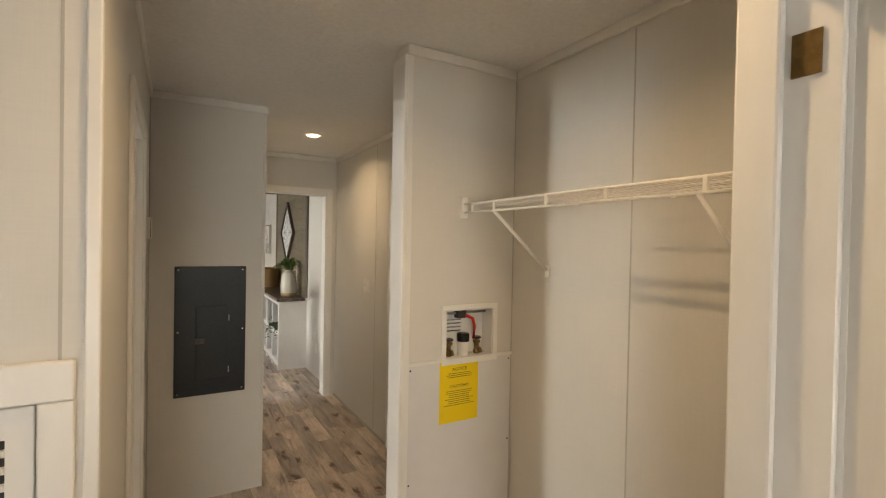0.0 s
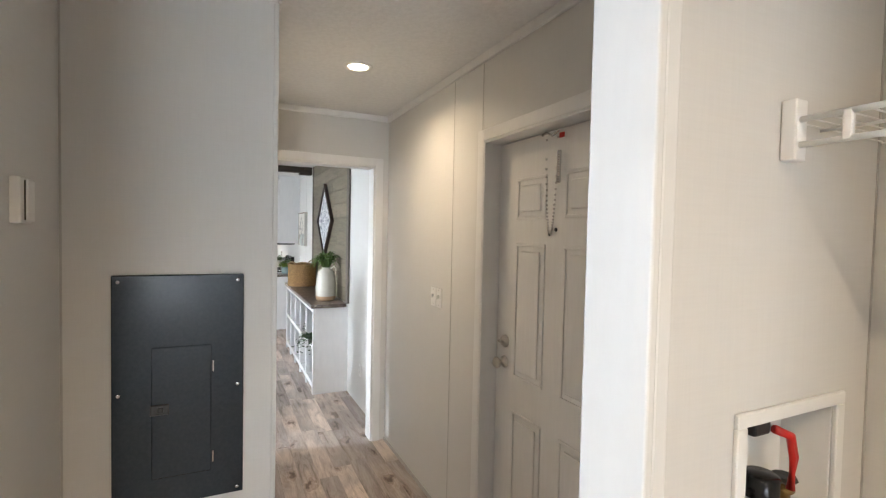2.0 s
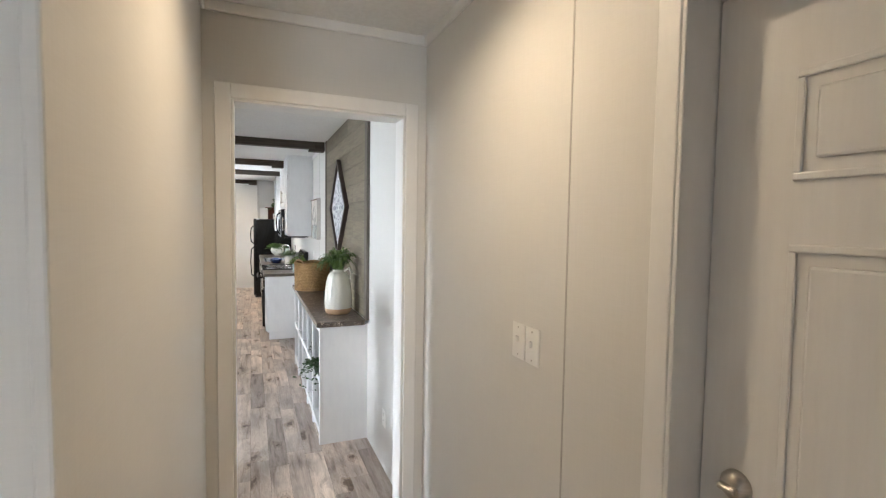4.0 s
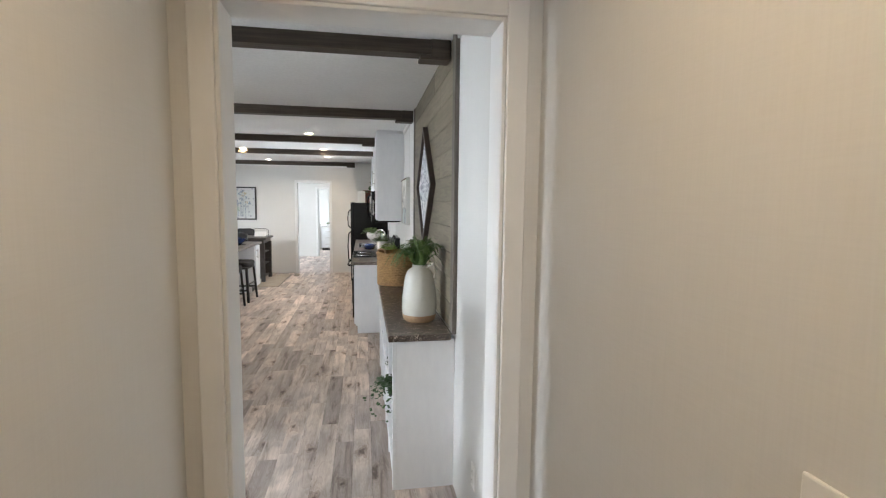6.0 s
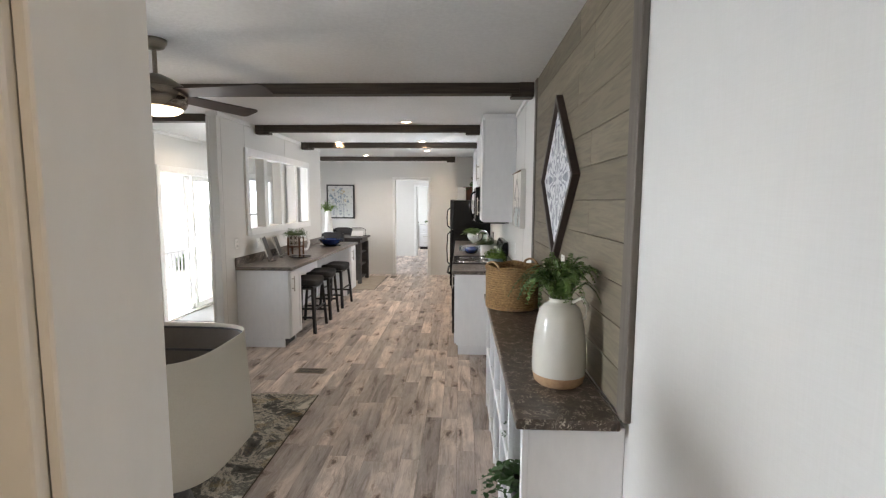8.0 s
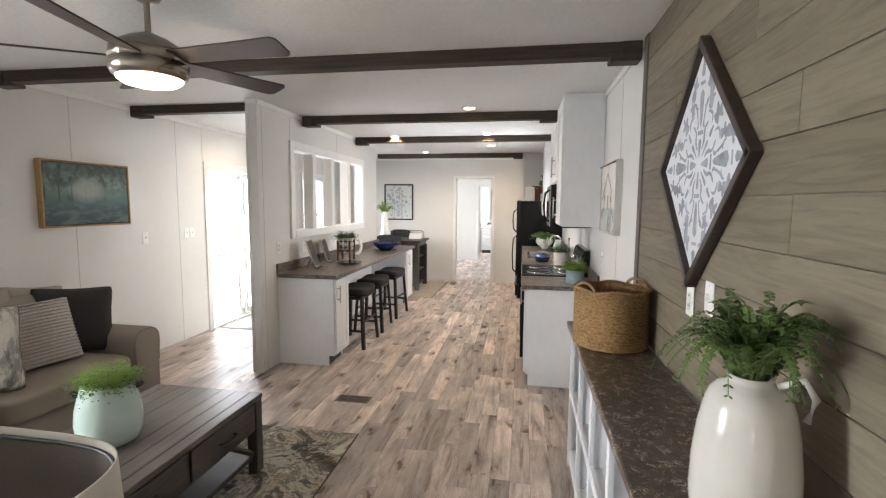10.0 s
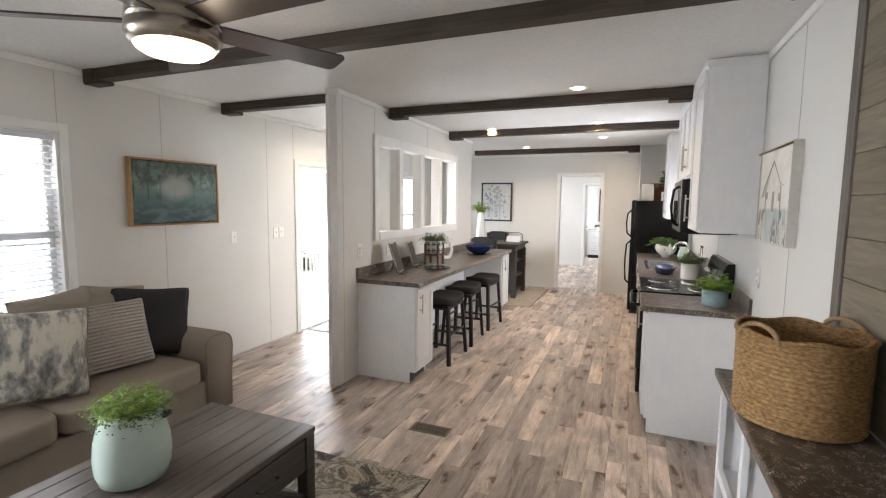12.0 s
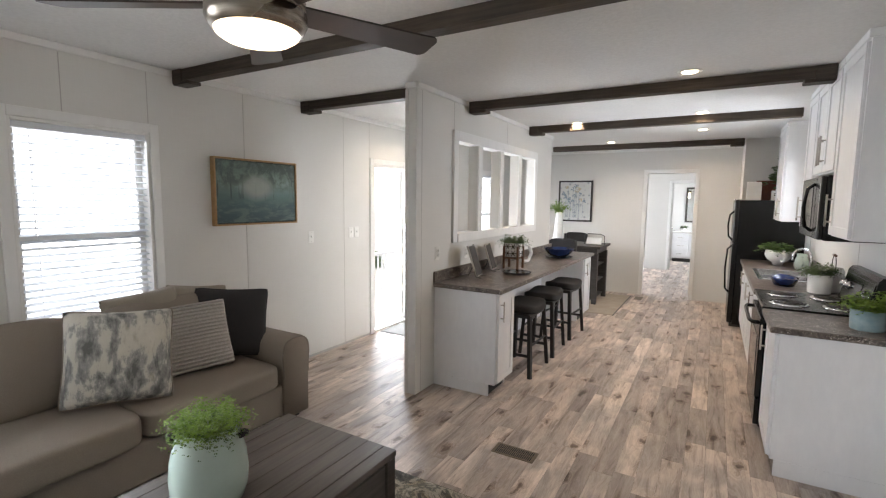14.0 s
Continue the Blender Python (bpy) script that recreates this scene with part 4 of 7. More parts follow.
def washer_box():
    e = thing("washer_outlet_box", 0.849, 1.81, 1.215, "white plastic washer outlet box with brass valves and red lever", "outlet box")
    for nm, q in (("flange", (-0.16, 0.16, 0.118, 0.142)), ("flange", (-0.16, 0.16, -0.142, -0.118)), ("flange", (-0.16, -0.134, -0.118, 0.118)), ("flange", (0.134, 0.16, -0.118, 0.118))):
        part(nm, bm_box(q[0], q[1], -0.009, 0.0, q[2], q[3], 0.002), PLASTIC, e)
    for nm, q in (("box_wall", (-0.136, 0.136, 0.0, 0.086, 0.1135, 0.119)), ("box_wall", (-0.136, 0.136, 0.0, 0.086, -0.119, -0.1135)), ("box_wall", (-0.136, -0.131, 0.0, 0.086, -0.1135, 0.1135)), ("box_wall", (0.131, 0.136, 0.0, 0.086, -0.1135, 0.1135)), ("box_back", (-0.136, 0.136, 0.086, 0.091, -0.119, 0.119))):
        part(nm, bm_box(*q, 0.001), PLASTIC, e)
    for x in (-0.09, 0.072):
        v = part("valve", lathe([(0.014, 0.0), (0.016, 0.012), (0.011, 0.02), (0.012, 0.05), (0.019, 0.056), (0.019, 0.066), (0.0, 0.07)], 16), BRASS, e, "brass shut-off valve", True)
        v.matrix_basis = pose(x, 0.045, -0.112)
        part("spout", tube([(0, 0, 0.03), (0, -0.03, 0.028), (0, -0.036, 0.01)], 0.009, 10), BRASS, v, smooth=True)
        part("handwheel", lathe([(0.0, 0.074), (0.02, 0.074), (0.024, 0.079), (0.02, 0.085), (0.0, 0.084)], 10), BLACKM, v)
    p = part("drain_pipe", lathe([(0.027, 0.0), (0.027, 0.075), (0.024, 0.075), (0.022, 0.07)], 20), PLASTIC, e, "white standpipe", True)
    p.matrix_basis = pose(-0.012, 0.04, -0.113)
    c = part("pipe_cap", lathe([(0.031, 0.07), (0.032, 0.105), (0.026, 0.11), (0.0, 0.11)], 20), BLACK, e, "black rubber cap", True)
    c.matrix_basis = pose(-0.012, 0.04, -0.113)
    part("supply_pipe", tube([(-0.125, 0.05, 0.092), (0.125, 0.05, 0.096)], 0.006, 8), STEEL, e, smooth=True)
    part("arrestor", bm_box(-0.05, 0.0, 0.03, 0.07, 0.07, 0.115, 0.006, 2), BLACKM, e)
    part("red_lever", tube([(-0.01, 0.02, 0.085), (0.025, 0.012, 0.07), (0.035, 0.01, 0.03), (0.032, 0.012, -0.03)], 0.008, 8), RED, e, "red valve lever", True)
    for i in range(4):
        part("rib", bm_box(-0.12, -0.0, 0.08, 0.086, 0.0 + i * 0.018, 0.006 + i * 0.018, 0.001), STEEL, e)


washer_box()
ac = thing("access_panel", 0.514, 1.81, 0.0, "white access panel screwed over the lower niche wall", "access panel")
part("panel_board", bm_box(0, 0.584, -0.006, 0, 0.0, 1.098, 0.002), textured("panel_white", (0.68, 0.68, 0.69), (0.65, 0.65, 0.66), (9, 9, 9), 1, 0.5, b=0.02), ac)
part("edge_strip", bm_box(-0.006, 0.59, -0.011, -0.001, 1.09, 1.105, 0.003, 2), TRIM, ac)
part("edge_strip", bm_box(-0.006, 0.004, -0.011, -0.001, 0, 1.09, 0.003, 2), TRIM, ac)
for x, z in ((0.016, 1.07), (0.016, 0.55), (0.572, 1.07), (0.572, 0.66)):
    part("screw", lathe([(0, 0.002), (0.004, 0.0015), (0.005, 0)], 8), BLACKM, ac).matrix_basis = pose(x, -0.006, z, 90)

sg = thing("notice_sheet", 0.682, 1.803, 0.80, "yellow printed notice sheet taped to the access panel", "notice")
part("sheet", bm_box(0, 0.216, -0.0016, -0.0006, 0.0, 0.297, 0), PAPERY, sg)


def text(body, size, x, z, parent):
    cu = bpy.data.curves.new("lettering", "FONT")
    cu.body, cu.size, cu.align_x, cu.extrude = body, size, "CENTER", 0.0002
    tmp = bpy.data.objects.new("lettering_tmp", cu)
    me_ = bpy.data.meshes.new_from_object(tmp)
    bpy.data.objects.remove(tmp)
    me_.materials.append(INK)
    ob = new("lettering", me_)
    ob.parent = parent
    ob.matrix_basis = pose(x, -0.0022, z, 90)
    return ob


text("NOTICE", 0.022, 0.108, 0.245, sg)
text("CAUTION!!!", 0.020, 0.108, 0.165, sg)
r = random.Random(3)
for z in [0.232 - 0.009 * i for i in range(3)] + [0.148 - 0.0095 * i for i in range(8)]:
    w = r.uniform(0.055, 0.083)
    part("print_line", bm_box(0.108 - w, 0.108 + w, -0.0022, -0.0017, z, z + 0.0022, 0), INK, sg)

# side room seen through the open doorway
d2 = thing("door_2", -1.745, 4.862, 0, "closed white six-panel door of the side room", "door")
six_panel(d2, 0.76, 2.04, 0.035)
knob(d2, 0.06, 0.98)

# entry door in the hallway
ed = thing("entry_door", 1.188, 3.322, 0, "closed white six-panel entry door with nickel knob and deadbolt", "door", -90)
six_panel(ed, 0.872, 2.077, 0.045)
knob(ed, 0.078, 1.022)
db = part("deadbolt", lathe([(0.0, 0.022), (0.02, 0.02), (0.03, 0.008), (0.031, 0)], 24), NICKEL, ed, "round nickel deadbolt", True)
db.matrix_basis = pose(0.080, 0, 1.124, 90)
part("thumb_turn", bm_box(0.062, 0.098, -0.036, -0.02, 1.118, 1.130, 0.003), NICKEL, ed)
part("peephole", lathe([(0.0, 0.004), (0.008, 0.003), (0.009, 0)], 12), BLACKM, ed).matrix_basis = pose(0.436, 0, 1.664, 90)
ch = part("chain_track", tube([(0.34, -0.01, 2.066), (0.37, -0.012, 2.072), (0.41, -0.012, 2.054), (0.45, -0.014, 2.066)], 0.005, 6), STEEL, ed, "spring door chain hung at the door head", True)
bm = bmesh.new()
for i in range(46):
    u = i / 45
    x = 0.375 + (0.45 - 0.375) * u
    z = 2.04 - 0.40 * math.sin(math.pi * min(1, u * 1.0)) ** 0.6 if 0.02 < u < 0.98 else 2.04
    bx(bm, x - 0.003, x + 0.003, -0.016, -0.010, z - 0.004, z + 0.004)
part("chain_links", bm, STEEL, ed)
part("spring", lathe([(0.010 if i % 2 else 0.0075, -0.13 + i * 0.005) for i in range(27)], 12), STEEL, ed).matrix_basis = pose(0.462, -0.016, 1.985)
part("red_tag", bm_box(0.462, 0.49, -0.02, -0.012, 2.035, 2.055, 0.002), RED, ed)
part("threshold", bm_box(-0.001, 0.873, -0.05, 0.1, 0.0, 0.018, 0.004, 2), STEEL, ed)
for q in ((1.096, 1.235, 3.324, 3.335, 0, 2.092), (1.096, 1.235, 2.435, 2.446, 0, 2.092), (1.096, 1.235, 2.446, 3.324, 2.081, 2.092)):
    strip("door_jamb", bm_box(*q, 0.002), "grey-white entry door jamb")
# added sheet, as large as the door, closes the gaps round the slab
strip("door_jamb", bm_box(1.2335, 1.239, 2.45, 3.32, 0, 2.08, 0), "added door-sized sheet closing the gaps behind the entry door", BEADING)

# hallway switches
plate("light_switch", "x", XR, 3.843, 1.255, "-x", "white toggle light switch on the hallway wall", "switch")
plate("light_switch", "x", XR, 3.922, 1.255, "-x", "white toggle light switch on the hallway wall", "switch")


# ================================================================ LIVING ROOM
# shiplap feature wall above the console
sl = thing("shiplap_panel", XR, 6.0, 0.905, "grey-brown horizontal shiplap boards with edge trims", "wall panelling", kind="structure")
rs = random.Random(11)
BH = 0.1475
z = 0.0
while z < CEIL - 0.905 - 0.005:
    h = min(BH, CEIL - 0.905 - z)
    cut = rs.choice((0.55, 0.8, 1.15, 1.5, 2.2))
    for a, b in ((0.078, min(cut, 2.02)), (cut, 2.02)):
        if b - a > 0.05:
            part("shiplap_board", bm_box(-0.014 - rs.random() * 0.001, -0.0042, a + 0.0006, b - 0.0006, z + 0.0009, z + h - 0.0009, 0.002), SHIPLAP, sl)
    z += BH
part("backing_board", bm_box(-0.004, -0.0004, 0.079, 2.019, 0, CEIL - 0.907, 0), BEAMY, sl)
part("edge_trim", bm_box(-0.024, 0, 0.0, 0.078, 0, CEIL - 0.905, 0.003), BEAMY, sl, "grey-brown vertical edge trim")
part("edge_trim", bm_box(-0.022, 0, 2.02, 2.09, 0, CEIL - 0.905, 0.003), BEAMY, sl, "grey-brown vertical edge trim")


def console():
    e = thing("cubby_console", 0.765, 6.045, 0, "low white open cubby console along the wall", "console")
    L, D, H = 2.115, XR - 0.765 - 0.002, 0.868
    part("end_panel", bm_box(0.0176, D, 0.0, 0.018, 0, H, 0.001), PAINT, e)
    part("end_panel", bm_box(0.0176, D, L - 0.018, L, 0, H, 0.001), PAINT, e)
    part("back_panel", bm_box(D - 0.012, D, 0.018, L - 0.018, 0.0, H, 0), PAINT, e)
    part("bottom_shelf", bm_box(0.02, D - 0.012, 0.018, L - 0.018, 0.085, 0.103, 0), PAINT, e)
    part("middle_shelf", bm_box(0.02, D - 0.012, 0.018, L - 0.018, 0.455, 0.473, 0), PAINT, e)
    part("kick_board", bm_box(0.03, 0.045, 0.018, L - 0.018, 0, 0.085, 0), PAINT, e)
    for nm, q in (("face_rail", (0.02, L - 0.02, 0.823, H)), ("face_rail", (0.02, L - 0.02, 0.44, 0.482)), ("face_rail", (0.02, L - 0.02, 0.06, 0.108))):
        part(nm, bm_box(-0.002, 0.018, q[0], q[1], q[2], q[3], 0.0015), PAINT, e)
    n = 5
    for i in range(n + 1):
        y = 0.02 + (L - 0.04) * i / n
        part("face_stile", bm_box(-0.004, 0.0175, y - 0.019 if i else 0.0, y + 0.019 if i < n else L, 0.0, H, 0.0015), PAINT, e)
        if 0 < i < n:
            part("divider", bm_box(0.018, D - 0.012, y - 0.009, y + 0.009, 0.103, H, 0), PAINT, e)
    ct = thing("console_countertop", 0.735, 6.012, 0.869, "brown marbled laminate top on the cubby console", "countertop")
    part("top_slab", bm_box(0, XR - 0.735 - 0.026, 0, 2.165, 0, 0.036, 0.008, 3), COUNTER, ct)
    part("rear_caulk", bm_box(XR - 0.735 - 0.026, XR - 0.735 - 0.022, 0.01, 2.155, 0.030, 0.0375, 0.001), BEAMY, ct)


console()


def planter_plant(x, y, z, leaves, r_, label, group=""):
    e = thing("potted_plant", x, y, z, label, "plant", group=group)
    pot = part("pot", lathe([(0, 0), (r_ * 0.75, 0), (r_, r_ * 1.4), (r_ * 0.93, r_ * 1.4), (r_ * 0.9, r_ * 1.2), (0, r_ * 1.2)], 24), BLACKM, e, smooth=True)
    lv = part("foliage", leaves, LEAFD, e)
    lv.matrix_basis = pose(0, 0, r_ * 1.25)
    return e


planter_plant(0.79, 6.25, 0.473, leafy(random.Random(1), 46, 0.19, 0.10, 0.042, drop=0.9, pairs=6, wide=0.8, tilt0=35, tilt1=90), 0.05, "trailing green ivy in a small pot on the cubby shelf")
planter_plant(0.86, 6.66, 0.473, leafy(random.Random(2), 40, 0.11, 0.10, 0.03, drop=0.4, pairs=6, wide=0.7), 0.05, "small leafy plant in a cubby of the console")
planter_plant(0.87, 7.48, 0.103, leafy(random.Random(4), 40, 0.11, 0.12, 0.03, drop=0.4, pairs=6, wide=0.7), 0.06, "small leafy plant in a lower cubby of the console")


def tall_vase():
    e = thing("vase", 0.945, 6.36, 0.905, "tall ivory glazed jug vase with bare clay foot and fern", "vase")
    part("clay_foot", lathe([(0, 0), (0.085, 0), (0.098, 0.012), (0.1045, 0.045)], 40), CLAY, e, "unglazed terracotta foot", True)
    part("glazed_body", lathe([(0.1045, 0.045), (0.107, 0.08), (0.105, 0.15), (0.097, 0.225), (0.086, 0.283), (0.076, 0.307), (0.062, 0.322), (0.047, 0.330), (0.043, 0.338), (0.046, 0.348), (0.041, 0.348), (0.036, 0.33)], 40), CERAMIC, e, "ivory crackle glazed body", True)
    part("jug_handle", tube([(0.04, -0.03, 0.335), (0.075, -0.055, 0.36), (0.092, -0.067, 0.325), (0.082, -0.059, 0.275)], 0.008, 10), CERAMIC, e, smooth=True)
    f = part("fern", fern_fronds(random.Random(8), 110, 0.20, 0.165, 0.0165, 20), LEAF, e, "green maidenhair fern fronds")
    f.matrix_basis = pose(0, 0, 0.325)


tall_vase()


def basket():
    e = thing("woven_basket", 0.905, 7.73, 0.905, "round woven jute basket with leather-like loop handles", "basket")
    r0, hh = 0.18, 0.285
    prof, n = [], 19
    for i in range(n * 3 + 1):
        u = i / (n * 3)
        prof.append((r0 * (0.985 + 0.02 * u) + 0.0046 * math.sin(2 * math.pi * n * u), 0.004 + hh * u))
    inner = [(r0 * 0.965, hh * (1 - k / 6) + 0.004) for k in range(6)]
    part("basket_wall", lathe([(0, 0.0)] + prof + inner + [(0, 0.014)], 64), JUTE, e, smooth=True)
    rim = [(r0 * 1.005 * math.cos(2 * math.pi * i / 60), r0 * 1.005 * math.sin(2 * math.pi * i / 60), hh + 0.004 + 0.006 * math.sin(i * 0.6)) for i in range(61)]
    part("rim_braid", tube(rim, 0.009, 8), JUTE, e, smooth=True)
    for a in (35, 215):
        c, s = math.cos(radians(a)), math.sin(radians(a))
        pts = []
        for i in range(13):
            u = -1 + 2 * i / 12
            rad = r0 * 0.96
            pts.append((rad * c - 0.07 * u * s, rad * s + 0.07 * u * c, hh - 0.01 + 0.05 * math.sqrt(max(0, 1 - u * u))))
        part("loop_handle", tube(pts, 0.008, 8), textured("tan_strap", (0.22, 0.12, 0.05), (0.33, 0.2, 0.1), (80, 80, 80), 1, 0.6, b=0.1), e, "tan braided loop handle", True)


basket()


def diamond():
    e = thing("diamond_wall_art", XR - 0.015, 7.142, 1.762, "diamond-shaped grey and white stencilled panel in dark frame", "wall art", -90)
    A, B = 0.44, 0.455
    bm = bmesh.new()
    vs = [[bm.verts.new((x, y, z)) for x, z in ((-A + 0.02, 0), (0, -B + 0.02), (A - 0.02, 0), (0, B - 0.02))] for y in (-0.016, -0.006)]
    bm.faces.new(vs[0]), bm.faces.new(vs[1][::-1])
    for i in range(4):
        bm.faces.new((vs[0][i], vs[0][(i + 1) % 4], vs[1][(i + 1) % 4], vs[1][i]))
    part("board", bm, STENCILW, e, "whitewashed board")
    pts = [(-A, 0), (0, -B), (A, 0), (0, B)]
    for (x0, z0), (x1, z1) in zip(pts, pts[1:] + pts[:1]):
        l = math.hypot(x1 - x0, z1 - z0)
        ob = part("frame_side", bm_box(0.0, l, -0.038, 0, -0.0, 0.03, 0.004, 2), DIAFRAME, e)
        ob.matrix_basis = pose(x0, 0, z0, 0, -math.degrees(math.atan2(z1 - z0, x1 - x0)), 0)

    laid = [0]

    def flat(outline, nm):
        """One flat stencilled shape from its outline of (x, z)."""
        b = bmesh.new()
        laid[0] += 1
        b.faces.new([b.verts.new((x, -0.0164 - 0.00005 * (laid[0] % 17), z)) for x, z in outline])
        bmesh.ops.triangulate(b, faces=b.faces[:])
        part(nm, b, STENCILG, e)

    def turned(pts_, cx, cz, a):
        ca, sa = math.cos(a), math.sin(a)
        return [(cx + px * ca - pz * sa, cz + px * sa + pz * ca) for px, pz in pts_]

    def stroke(cx, cz, a, l, w0, w1, curl=0.0, n=10):
        """A stroke l long, w0 wide at its foot and w1 at its round end, bowed by curl."""
        up, dn = [], []
        for i in range(n + 1):
            u = i / n
            half = (w0 + (w1 - w0) * u) / 2 * math.sqrt(max(0.02, 1 - max(0.0, (u - 0.8) / 0.2) ** 2)) * math.sqrt(max(0.05, min(1, u / 0.1)))
            bow = curl * l * math.sin(math.pi * 1.15 * u)
            up.append((l * u, bow + half)), dn.append((l * u, bow - half))
        flat(turned(up + dn[::-1], cx, cz, a), "stencil_stroke")

    def bar(cx, cz, a, w, h):
        flat(turned([(-h / 2, -w / 2), (h / 2, -w / 2), (h / 2, w / 2), (-h / 2, w / 2)], cx, cz, a), "stencil_bar")

    def leaf_shape(cx, cz, a, l, w, twist=0.0):
        """An acanthus leaf: a pointed blade with two rounded lobes on each side."""
        pts_ = []
        for i in range(44):
            t = 2 * math.pi * i / 44
            r = 0.66 + 0.34 * math.cos(5 * t) if math.cos(t) > -0.85 else 0.9
            pts_.append((l * 0.5 * r * math.cos(t) + twist * l * 0.2 * math.sin(t) ** 2, w * 0.5 * r * math.sin(t) * 1.15))
        flat(turned(pts_, cx, cz, a), "stencil_leaf")

    H, V = A - 0.055, B - 0.055
    for k in range(4):
        a = math.pi / 2 * k
        L = V if k % 2 else H
        ca, sa = math.cos(a), math.sin(a)

        def at(u, o=0.0):
            return u * L * ca - o * sa, u * L * sa + o * ca
        fat = 1.0 if k % 2 else 1.35
        stroke(*at(0.06), a, 0.17 * L, 0.010, 0.030 * fat)
        bar(*at(0.285), a, 0.052, 0.015)
        stroke(*at(0.335), a, 0.33 * L, 0.018, 0.046 * fat)
        bar(*at(0.725), a, 0.045, 0.013)
        stroke(*at(0.98), a + math.pi, 0.20 * L, 0.005, 0.042)
        for sg in (-1, 1):
            stroke(*at(0.34, 0.026 * sg), a + 0.30 * sg, 0.24 * L, 0.006, 0.014, -0.05 * sg)
            stroke(*at(0.13, 0.020 * sg), a + 0.42 * sg, 0.15 * L, 0.008, 0.018, 0.10 * sg)
            leaf_shape(*at(0.70, 0.078 * sg), a - 0.35 * sg, 0.105, 0.058, 0.5 * sg)
        d = a + math.pi / 4
        cd, sd = math.cos(d), math.sin(d)

        def dg(u, o=0.0):
            return u * cd - o * sd, u * sd + o * cd
        leaf_shape(*dg(0.225), d, 0.088, 0.066)
        leaf_shape(*dg(0.218, 0.088), d + 0.5, 0.078, 0.050, 0.4)
        leaf_shape(*dg(0.218, -0.088), d - 0.5, 0.078, 0.050, -0.4)
        stroke(*dg(0.035), d, 0.075, 0.006, 0.020)
        stroke(*dg(0.125), d, 0.048, 0.020, 0.012)
        for sg in (-1, 1):
            stroke(*dg(0.085, 0.020 * sg), d + 0.55 * sg, 0.075, 0.008, 0.016, 0.22 * sg)
            stroke(*dg(0.165, 0.020 * sg), d + 1.25 * sg, 0.060, 0.009, 0.017, -0.28 * sg)
            stroke(*dg(0.115, 0.066 * sg), d + 1.0 * sg, 0.036, 0.016, 0.008, 0.2 * sg)
            stroke(*dg(0.165, 0.125 * sg), d - 0.3 * sg, 0.045, 0.007, 0.014, -0.2 * sg)


diamond()
plate("wall_outlet", "x", XR - 0.0155, 7.18, 1.25, "-x", "white outlet plate on the shiplap", "socket")
plate("light_switch", "x", XR - 0.0155, 7.0, 1.295, "-x", "white wall plate on the shiplap", "switch")
plate("wall_outlet", "x", XR, 5.55, 0.35, "-x", "white outlet plate low on the wall", "socket")


def framed(name, x, y, z, w, h, rz, frame_mat, pic, label, fw=0.018, fd_=0.035, gap=0.0):
    """A picture on a wall; gap: the slit between canvas and a floating frame, its shade given by a dark backing."""
    e = thing(name, x, y, z, label, "picture", rz)
    k = fw + gap if gap else fw * 0.7
    part("canvas", bm_box(-w / 2 + k, w / 2 - k, -fd_ + 0.008, -0.002, -h / 2 + k, h / 2 - k, 0.001), pic, e)
    if gap:
        part("backing", bm_box(-w / 2 + fw * 0.7, w / 2 - fw * 0.7, -0.012, -0.004, -h / 2 + fw * 0.7, h / 2 - fw * 0.7, 0), DARK, e, "backing coloured dark for the shade in the frame gap")
    for q in ((-w / 2, w / 2, h / 2 - fw, h / 2), (-w / 2, w / 2, -h / 2, -h / 2 + fw), (-w / 2, -w / 2 + fw, -h / 2 + fw, h / 2 - fw), (w / 2 - fw, w / 2, -h / 2 + fw, h / 2 - fw)):
        part("frame_side", bm_box(q[0], q[1], -fd_, 0, q[2], q[3], 0.002), frame_mat, e)
    return e


tp = framed("landscape_painting", XL, 8.843, 1.663, 0.845, 0.556, 90, GOLD, P_TREES, "landscape painting of misty trees in thin gold frame", 0.014, 0.052, 0.008)
def daub(e, cx, cz, rx, rzz, n, material, nm, y=-0.0285):
    b = bmesh.new()
    q = random.Random(int(cx * 977) + int(cz * 331))
    for i in range(n):
        a, d = q.uniform(0, 6.28), math.sqrt(q.random())
        px, pz, s = cx + rx * d * math.cos(a), cz + rzz * d * math.sin(a), q.uniform(0.008, 0.02)
        vs = [b.verts.new((px + s * q.uniform(0.6, 1.2) * math.cos(k * 1.05), y - 0.00002 * i, pz + s * 0.8 * math.sin(k * 1.05))) for k in range(6)]
        b.faces.new(vs)
    part(nm, b, material, e)


plate("wall_outlet", "x", XL, 9.482, 1.23, "+x", "white wall plate on the living room wall", "switch")
plate("light_switch", "x", XL, 10.08, 1.247, "+x", "white toggle switch beside the sliding door", "switch")
plate("light_switch", "x", XL, 10.17, 1.247, "+x", "white toggle switch beside the sliding door", "switch")


